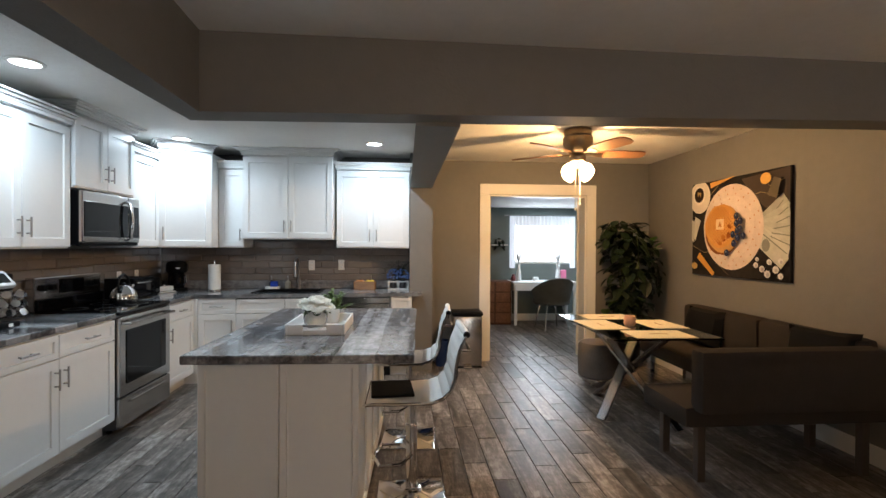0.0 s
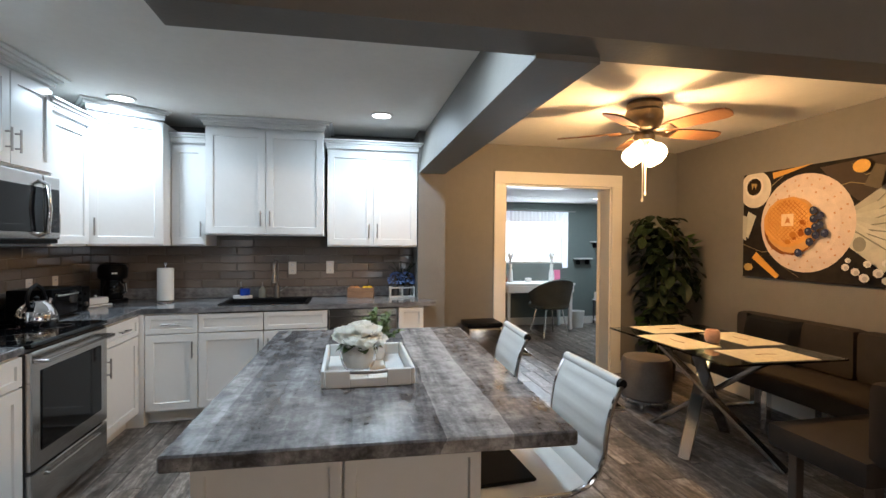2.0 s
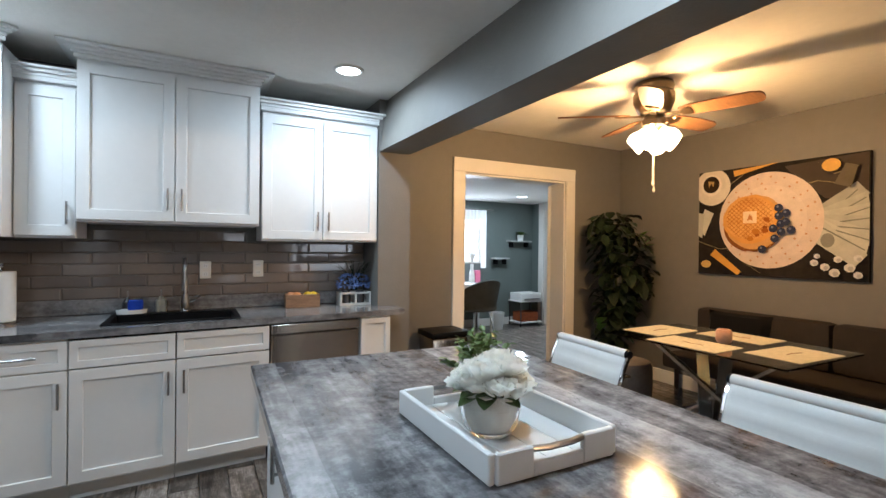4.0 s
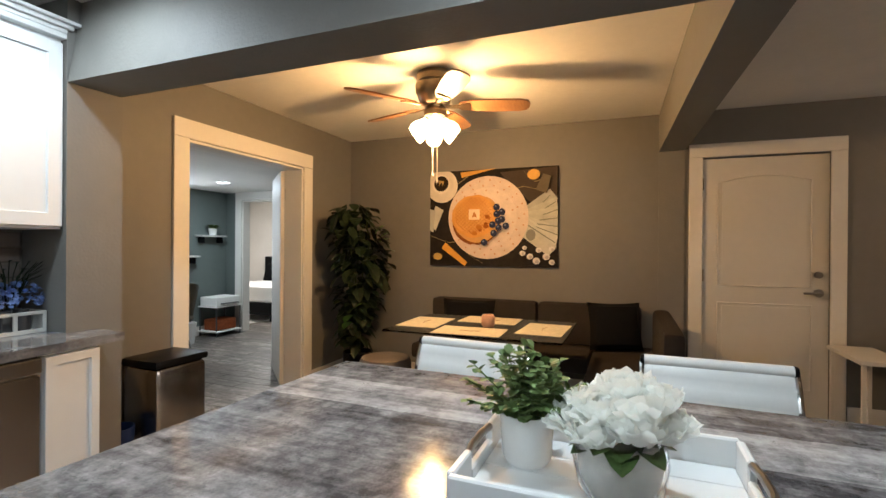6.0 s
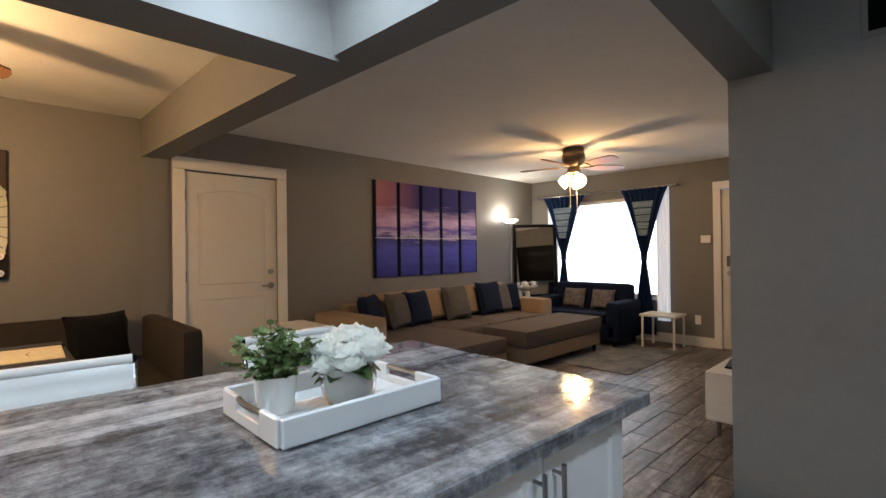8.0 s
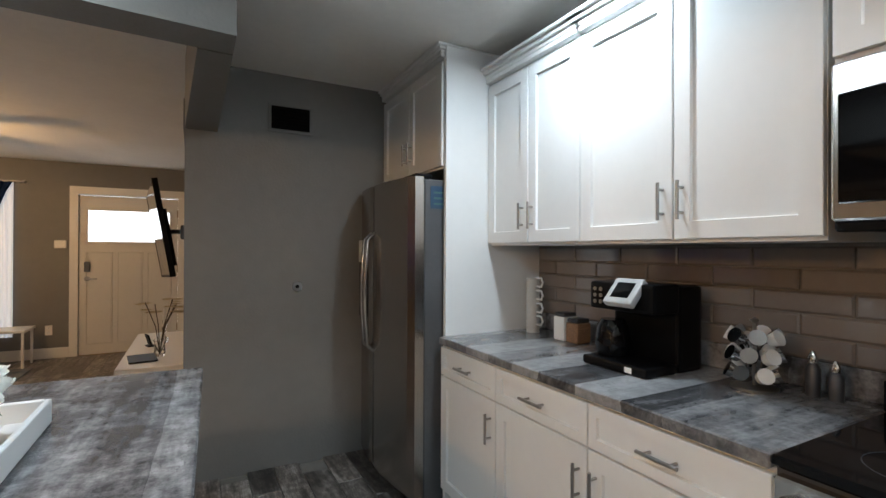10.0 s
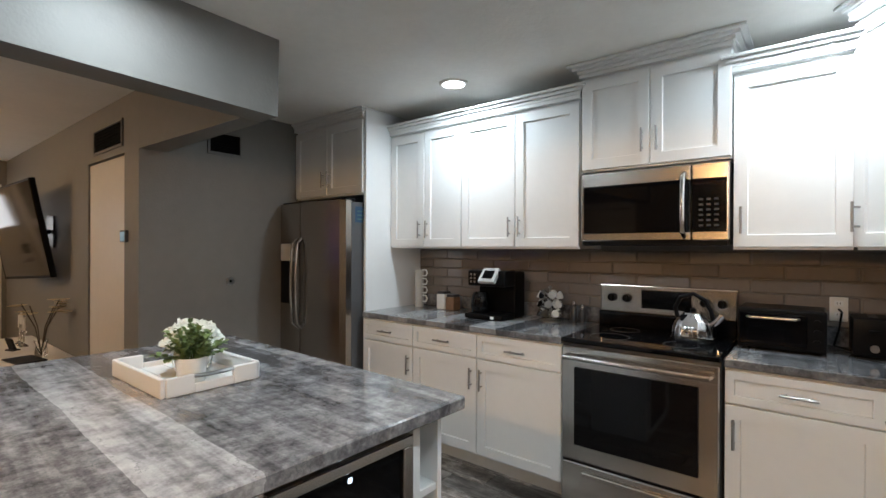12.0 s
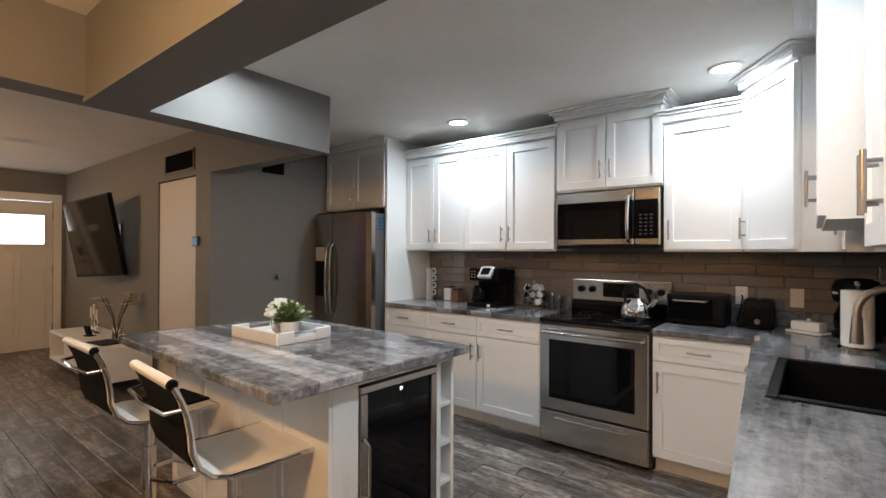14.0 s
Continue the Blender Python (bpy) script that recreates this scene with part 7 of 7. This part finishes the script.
# media console
c = thing("media_console", "low white gloss media console with open shelf", "tv stand")
for nm, a in (("top", (XL + 0.02, -0.23, -1.2, 0.55, 0.42, 0.45)), ("bottom", (XL + 0.02, -0.23, -1.2, 0.55, 0.12, 0.145)), ("side", (XL + 0.02, -0.23, -1.2, -1.175, 0.145, 0.42)), ("side", (XL + 0.02, -0.23, 0.525, 0.55, 0.145, 0.42)),
              ("divider", (XL + 0.02, -0.25, -0.62, -0.6, 0.145, 0.42)), ("back", (XL + 0.02, XL + 0.03, -1.175, 0.525, 0.145, 0.42)), ("drawer_front", (-0.25, -0.228, -0.6, 0.525, 0.15, 0.415))):
    part(nm, bx(B(), *a, 0.003), WHITE, c)
for x, y in ((XL + 0.08, -1.12), (-0.29, -1.12), (XL + 0.08, 0.47), (-0.29, 0.47)):
    part("leg", cyl(B(), (x, y, 0), (x, y, 0.12), 0.015, 0.02, 10), NICKEL, c, "", True)
c = thing("orchid_vase", "glass vase with tall cream orchid stems", "flower vase", (-0.5, 0.12, 0.4505))
part("vase", lathe(B(), [(0, 0), (0.035, 0), (0.045, 0.03), (0.038, 0.1), (0.05, 0.14), (0.044, 0.14), (0.034, 0.1), (0, 0.02)], 18), GLASS, c, "", True)
g = random.Random(9)
bm, bl = B(), B()
for k in range(6):
    a = g.uniform(0, 6.28)
    tip = Vector((0.13 * math.cos(a), 0.17 * math.sin(a), g.uniform(0.4, 0.52)))
    tube(bm, [(0, 0, 0.02), (tip.x * 0.3, tip.y * 0.3, 0.25), tip], 0.004, 6)
    for j in range(3):
        p = tip + Vector((g.uniform(-0.04, 0.04), g.uniform(-0.04, 0.04), g.uniform(-0.08, 0.02)))
        for q in range(6):
            leaf(bl, p, (math.cos(q * 1.05), math.sin(q * 1.05), 0.3), 0.055, 0.045, 0.1)
part("stems", bm, mat("brown_stem", (0.05, 0.035, 0.02), 0.6), c, "", True)
part("blooms", bl, mat("cream_petal", (0.6, 0.5, 0.32), 0.6, var=0.15), c, "cream blooms")["kind"] = "stuff"
for y, hh in ((-0.62, 0.2), (-0.52, 0.15), (-0.72, 0.16)):
    c = thing("candlestick", "small glass candlestick on the console", "candlestick", (-0.5, y, 0.4505))
    part("stick", lathe(B(), [(0, 0), (0.035, 0), (0.03, 0.01), (0.008, 0.03), (0.008, hh - 0.04), (0.02, hh - 0.02), (0.02, hh), (0, hh)], 14), GLASS, c, "", True)
    part("candle", cyl(B(), (0, 0, hh), (0, 0, hh + 0.12), 0.01, seg=10), PAPER, c, "", True)
c = thing("game_controller_stand", "small dark gadget standing on the console", "gadget", (-0.4, -0.38, 0.4505), 20)
part("body", bx(B(), -0.035, 0.035, -0.05, 0.05, 0, 0.012, 0.003), BLACK, c)
part("panel", bx(B(), -0.01, 0.005, -0.045, 0.045, 0.012, 0.12, 0.004, pose(0, 0, 0, 0, 18)), BLACK, c)
c = thing("serving_board", "flat dark tray lying on the console", "tray", (-0.38, 0.2, 0.4505), 8)
part("board", bx(B(), -0.1, 0.1, -0.16, 0.16, 0, 0.012, 0.003), BLACK, c)


# ---- office ----
c = thing("desk", "white writing desk under the office window", "desk", (2.75, 9.0, 0))
part("top", bx(B(), -0.6, 0.6, -0.28, 0.28, 0.74, 0.775, 0.004), WHITE, c)
part("drawer_box", bx(B(), -0.58, 0.58, -0.27, 0.26, 0.62, 0.739, 0.003), WHITE, c)
for x in (-0.54, 0.54):
    for y in (-0.22, 0.22):
        part("leg", bx(B(), x - 0.025, x + 0.025, y - 0.025, y + 0.025, 0, 0.62, 0.003), WHITE, c)
for x in (-0.29, 0.29):
    part("drawer", bx(B(), x - 0.27, x + 0.27, -0.285, -0.27, 0.63, 0.73, 0.003), WHITE, c)
CH = mat("grey_velvet", (0.08, 0.085, 0.08), 0.85, var=0.2, scale=10)
c = thing("desk_chair", "grey velvet tub chair on thin chrome legs", "chair", (2.74, 8.4, 0), 8)
c.scale = (1.22, 1.22, 1.08)
part("seat", lathe(B(), [(0, 0.4), (0.24, 0.4), (0.26, 0.43), (0.25, 0.47), (0, 0.48)], 28), CH, c, "", True)
bm = B()
rows = []
for k in range(17):
    a = radians(180 + 180 * k / 16)
    h = 0.62 + 0.2 * math.sin(math.pi * k / 16)
    rows.append([bm.verts.new((r * math.cos(a), r * math.sin(a), z)) for r, z in ((0.25, 0.45), (0.3, h), (0.27, h + 0.01), (0.22, 0.47))])
for a, b in zip(rows, rows[1:]):
    for i in range(4):
        bm.faces.new((a[i], a[(i + 1) % 4], b[(i + 1) % 4], b[i]))
bm.faces.new(rows[0][::-1])
bm.faces.new(rows[-1])
part("backrest", bm, CH, c, "rounded grey velvet back", True)
for a in range(4):
    t = radians(45 + 90 * a)
    part("leg", cyl(B(), (0.16 * math.cos(t), 0.16 * math.sin(t), 0.4), (0.25 * math.cos(t), 0.25 * math.sin(t), 0), 0.01, seg=8), CHROME, c, "", True)
part("cushion", bx(B(), -0.13, 0.13, -0.2, -0.08, 0.481, 0.6, 0.03), PAPER, c, "pale lumbar cushion", True)
c = thing("wicker_dresser", "brown woven drawer chest beside the desk", "dresser", (1.85, 9.05, 0))
part("frame", bx(B(), -0.3, 0.3, -0.2, 0.2, 0, 0.78, 0.008), mat("wicker_brown", (0.12, 0.05, 0.025), 0.7, var=0.3, scale=30, bump=0.5, bscale=80), c)
for k in range(4):
    for s in (-1, 1):
        d = part("drawer", bx(B(), s * 0.145 - 0.13, s * 0.145 + 0.13, -0.215, -0.2, 0.04 + k * 0.185, 0.205 + k * 0.185, 0.006), mat("wicker_light", (0.2, 0.09, 0.045), 0.7, var=0.35, scale=35, bump=0.5, bscale=90), c)
for x, col, h, nm, lab in ((-0.42, CER, 0.3, "feather_vase", "white vase with pale feathers"), (0.32, CER, 0.3, "feather_vase", "white vase with pale feathers"), (0.42, mat("pink_plastic", (0.75, 0.2, 0.35), 0.4), 0.2, "pink_box", "pink plastic desk organiser box"), (-0.1, CER, 0.07, "desk_clock", "small white desk clock"), (-0.52, mat("dark_red_pot", (0.2, 0.04, 0.04), 0.4), 0.12, "red_jar", "small dark red jar")):
    c = thing(nm, lab, "desk item", (2.75 + x, 9.05, 0.7755))
    part("body", lathe(B(), [(0, 0), (0.04, 0), (0.05, 0.03), (0.04, h * 0.6), (0.025, h * 0.75), (0.03, h), (0, h)], 16) if "vase" in nm or "jar" in nm else bx(B(), -0.05, 0.05, -0.03, 0.03, 0, h, 0.01), col, c, "", True)
    if "vase" in nm:
        bm = B()
        for k in range(16):
            a = k * 0.8
            leaf(bm, (0, 0, h), (0.35 * math.cos(a), 0.35 * math.sin(a), 1), 0.26, 0.03, 0.1)
        part("feathers", bm, PAPER, c, "pale feathers")
c = thing("curtain_rod", "white curtain rod over the office window", "curtain rod")
part("rod", cyl(B(), (2.1, OY1 - 0.06, 1.99), (3.6, OY1 - 0.06, 1.99), 0.012, seg=10), NICKEL, c, "", True)
for x0, x1 in ((2.2, 2.3), (3.36, 3.46), (2.3, 3.36)):
    k = thing("sheer_curtain", "white sheer office curtain", "curtain", group="office curtains")
    bm = B()
    zb = 1.0 if x1 - x0 < 0.5 else 1.8
    n = 16 if x1 - x0 < 0.5 else 50
    rows = [[bm.verts.new((x0 + (x1 - x0) * i / n, OY1 - 0.06 + 0.012 * math.sin(i * 1.9), z)) for i in range(n + 1)] for z in (1.985, 1.9, zb)]
    for a, b in zip(rows, rows[1:]):
        for i in range(n):
            bm.faces.new((a[i], a[i + 1], b[i + 1], b[i]))
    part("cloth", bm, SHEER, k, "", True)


def wall_shelf(x, y, z, w, rz, label):
    c = thing("wall_shelf", label, "shelf", (x, y, z), rz)
    part("board", bx(B(), -w / 2, w / 2, -0.15, -0.001, 0, 0.025, 0.002), WASHED, c)
    for s in (-1, 1):
        part("bracket", bx(B(), s * (w / 2 - 0.06) - 0.008, s * (w / 2 - 0.06) + 0.008, -0.12, -0.001, -0.09, -0.0005, 0.002), BLACK, c)
    return c


wall_shelf(4.15, OY1, 1.45, 0.45, 0, "small floating wall shelf with a plant")
wall_shelf(3.75, OY1, 1.15, 0.3, 0, "small floating wall shelf")
c = thing("shelf_plant", "small green plant in a white pot on the shelf", "plant", (4.17, OY1 - 0.08, 1.476))
part("pot", lathe(B(), [(0, 0), (0.05, 0), (0.06, 0.1), (0.05, 0.1), (0, 0.08)], 18), CER, c, "", True)
bm = B()
g = random.Random(12)
for k in range(60):
    a = g.uniform(0, 6.28)
    leaf(bm, (0.03 * math.cos(a), 0.03 * math.sin(a) - 0.01, 0.1), (math.cos(a), min(math.sin(a), 0.4), g.uniform(0.3, 1.6)), g.uniform(0.07, 0.13), 0.03, 0.4)
part("foliage", bm, GREEN, c)
c = thing("hanging_plant", "trailing green plant on the office wall", "plant", (2.0, OY1 - 0.06, 1.45))
part("pot", lathe(B(), [(0, 0), (0.04, 0), (0.05, 0.08), (0, 0.07)], 14), CER, c, "", True)
bm = B()
for k in range(60):
    a = g.uniform(0, 6.28)
    leaf(bm, (0.03 * math.cos(a), 0.02 * math.sin(a) - 0.01, 0.08 - 0.15 * g.random()), (math.cos(a), min(math.sin(a), 0.3), g.uniform(-0.6, 0.9)), 0.1, 0.04, 0.5)
part("foliage", bm, DKGREEN, c)
wall_shelf(2.0, OY1, 1.42, 0.3, 0, "small wall bracket under a plant")
c = thing("printer_cart", "small metal cart with two shelves", "cart", (4.2, 9.09, 0))
for z in (0.06, 0.42):
    part("shelf", bx(B(), -0.24, 0.24, -0.18, 0.18, z, z + 0.02, 0.003), PAPER, c)
for sx in (-1, 1):
    for sy in (-1, 1):
        part("post", cyl(B(), (sx * 0.22, sy * 0.16, 0), (sx * 0.22, sy * 0.16, 0.42), 0.01, seg=8), DARK_GREY, c)
c = thing("printer", "white desktop printer on the cart", "printer", (4.2, 9.09, 0.4405))
part("body", bx(B(), -0.22, 0.22, -0.16, 0.16, 0, 0.13, 0.015), PAPER, c)
part("tray", bx(B(), -0.15, 0.15, -0.21, -0.155, 0.03, 0.04, 0.003), DARK_GREY, c)
c = thing("storage_basket", "orange-brown storage basket on the cart", "basket", (4.2, 9.09, 0.0805))
part("basket", bx(B(), -0.18, 0.18, -0.13, 0.13, 0, 0.16, 0.02), mat("rust_weave", (0.3, 0.08, 0.03), 0.8, var=0.3, scale=30), c)
c = thing("waste_bin", "small white office waste bin", "bin", (3.5, 8.95, 0))
part("bin", lathe(B(), [(0, 0), (0.1, 0), (0.13, 0.28), (0.12, 0.28), (0.09, 0.02), (0, 0.02)], 20), PAPER, c, "", True)
c = thing("bed", "bed with white bedding and dark headboard", "bed", (OX1 + 1.75, 9.95, 0))
part("frame", bx(B(), -0.85, 0.65, -0.75, 0.75, 0.1, 0.32, 0.02), BLACK, c, "dark bed frame")
part("mattress", bx(B(), -0.83, 0.63, -0.73, 0.73, 0.321, 0.6, 0.05), PAPER, c, "white bedding", True)
part("headboard", bx(B(), 0.655, 0.72, -0.78, 0.78, 0.0, 1.1, 0.02), BLACK, c, "dark headboard")
for x in (-0.8, 0.6):
    for y in (-0.7, 0.7):
        part("leg", cyl(B(), (x, y, 0), (x, y, 0.1), 0.03, seg=10), BLACK, c)
pillow(pose(OX1 + 2.2, 9.6, 0.59, -20, 0, -90), 0.6, 0.4, 0.18, BLACK_FABRIC, "black pillow on the bed")
pillow(pose(OX1 + 2.2, 10.3, 0.59, -20, 0, -90), 0.6, 0.4, 0.18, BLACK_FABRIC, "black pillow on the bed")


# ---- wall tiles ----
def bevel_tile(w, h, t=0.009, e=0.007):
    me = bpy.data.meshes.new("tile")
    v, f = [], []
    for i, y in ((0, 0), (0, -t * 0.45), (e, -t)):
        v += [(i, y, i), (w - i, y, i), (w - i, y, h - i), (i, y, h - i)]
    for a in (0, 4):
        f += [(a + k, a + (k + 1) % 4, a + 4 + (k + 1) % 4, a + 4 + k) for k in range(4)]
    f += [(8, 9, 10, 11), (3, 2, 1, 0)]
    me.from_pydata(v, [], f)
    me.materials.append(TILE)
    return me


tiles = {}


def tile_field(parent, m, w, z0, z1, skip=()):
    """Running-bond glazed tiles on a wall face: local x along the wall, -y into the room."""
    TL, TH, J, row, z = 0.3, 0.075, 0.003, 0, z0
    while z < z1 - 0.01:
        h = min(TH, z1 - z)
        x = -(0.15 if row % 2 else 0.0)
        while x < w - 0.005:
            a, b = max(0, x), min(w, x + TL)
            if b - a > 0.01 and not any(s0 < (a + b) / 2 < s1 and z >= sz - 0.001 for s0, s1, sz in skip):
                key = (round(b - a - J, 3), round(h - J, 3))
                if key not in tiles:
                    tiles[key] = bevel_tile(*key)
                o = new("tile", tiles[key])
                o.parent = parent
                o.matrix_world = m @ pose(a + random.uniform(0, 0.0006), 0, z, random.uniform(-1.1, 1.1), 0, random.uniform(-0.5, 0.5))
            x += TL
        z += TH
        row += 1


c = thing("backsplash", "glossy grey-brown bevelled subway tile backsplash", "backsplash", kind="structure")
part("grout_bed", bx(B(), XW + 0.001, XW + 0.004, 2.614, YK - 0.006, 1.001, 1.384), GROUT, c, "grey grout")
part("grout_bed", bx(B(), XW + 0.005, 0.294, YK - 0.005, YK - 0.001, 1.001, 1.46), GROUT, c, "grey grout")
tile_field(c, pose(XW + 0.004, 2.614, 0, 0, 0, 90), YK - 2.614 - 0.015, 1.001, 1.384)
tile_field(c, pose(XW + 0.012, YK - 0.005, 0), 0.29 - XW - 0.012, 1.001, 1.456, ((0, 1.03, 1.37), (2.04, 3, 1.37)))


# ---- floor planks ----
def plank_mesh(w, l, t=0.011, e=0.0025):
    me = bpy.data.meshes.new("plank")
    v, f = [], []
    for i, z in ((0, -t), (0, -e), (e, 0)):
        v += [(i, i, z), (w - i, i, z), (w - i, l - i, z), (i, l - i, z)]
    for a in (0, 4):
        f += [(a + k, a + (k + 1) % 4, a + 4 + (k + 1) % 4, a + 4 + k) for k in range(4)]
    f += [(8, 9, 10, 11)]
    me.from_pydata(v, [], f)
    me.materials.append(PLANK)
    return me


PW, PL, PJ = 0.152, 0.61, 0.004
planks = {}
rest_v, rest_f = [], []
count = 0


def lay_planks(parent, x0, x1, y0, y1, ok, single):
    global count
    i = 0
    x = x0
    while x < x1 - 0.02:
        y = y0 - ((i * 0.37) % 1.0) * PL
        while y < y1 - 0.01:
            a, b, w = max(y, y0), min(y + PL, y1), min(PW, x1 - x)
            cx, cy = x + w / 2, (a + b) / 2
            if b - a > 0.02 and ok(cx, cy):
                if single(cx, cy) and count < 300:
                    key = (round(w - PJ, 3), round(b - a - PJ, 3))
                    if key not in planks:
                        planks[key] = plank_mesh(*key)
                    o = new("plank", planks[key])
                    o.parent = parent
                    o.location = (x, a, random.uniform(-0.0008, 0.0004))
                    count += 1
                else:
                    n = len(rest_v)
                    e, zt_ = 0.0025, random.uniform(-0.0008, 0.0)
                    for q, z in ((0, -0.011), (0, -e), (e, zt_)):
                        rest_v.extend([(x + q, a + q, z), (x + w - PJ - q, a + q, z), (x + w - PJ - q, b - PJ - q, z), (x + q, b - PJ - q, z)])
                    for s in (0, 4):
                        rest_f.extend([(n + s + k, n + s + (k + 1) % 4, n + s + 4 + (k + 1) % 4, n + s + 4 + k) for k in range(4)])
                    rest_f.append((n + 8, n + 9, n + 10, n + 11))
            y += PL
        x += PW
        i += 1


def main_floor(x, y):
    return not (x < XL - 0.1 and y < YG - 0.1)


lay_planks(floor, XW, XE + 0.25, YS, YN + 0.2, main_floor, lambda x, y: y > 0.3 and not (x < -1.9) and not (-0.6 < x < -0.05 and 2.9 < y < 4.1))
lay_planks(floor, OX0, OX1 + 2.4, OY0, OY1, lambda x, y: True, lambda x, y: False)
PLANK_REST = PLANK.copy()
PLANK_REST.name = "plank_tile_joined"
nt = PLANK_REST.node_tree
geo = nt.nodes.new("ShaderNodeNewGeometry")
for ln in list(nt.links):
    if ln.from_node.bl_idname == "ShaderNodeObjectInfo" and ln.from_socket.name == "Random":
        to = ln.to_socket
        nt.links.remove(ln)
        nt.links.new(geo.outputs["Random Per Island"], to)
me = bpy.data.meshes.new("planks")
me.from_pydata(rest_v, [], rest_f)
me.materials.append(PLANK_REST)
o = new("planks", me)
o.parent = floor
tagged(o, "", "", "", "stuff")
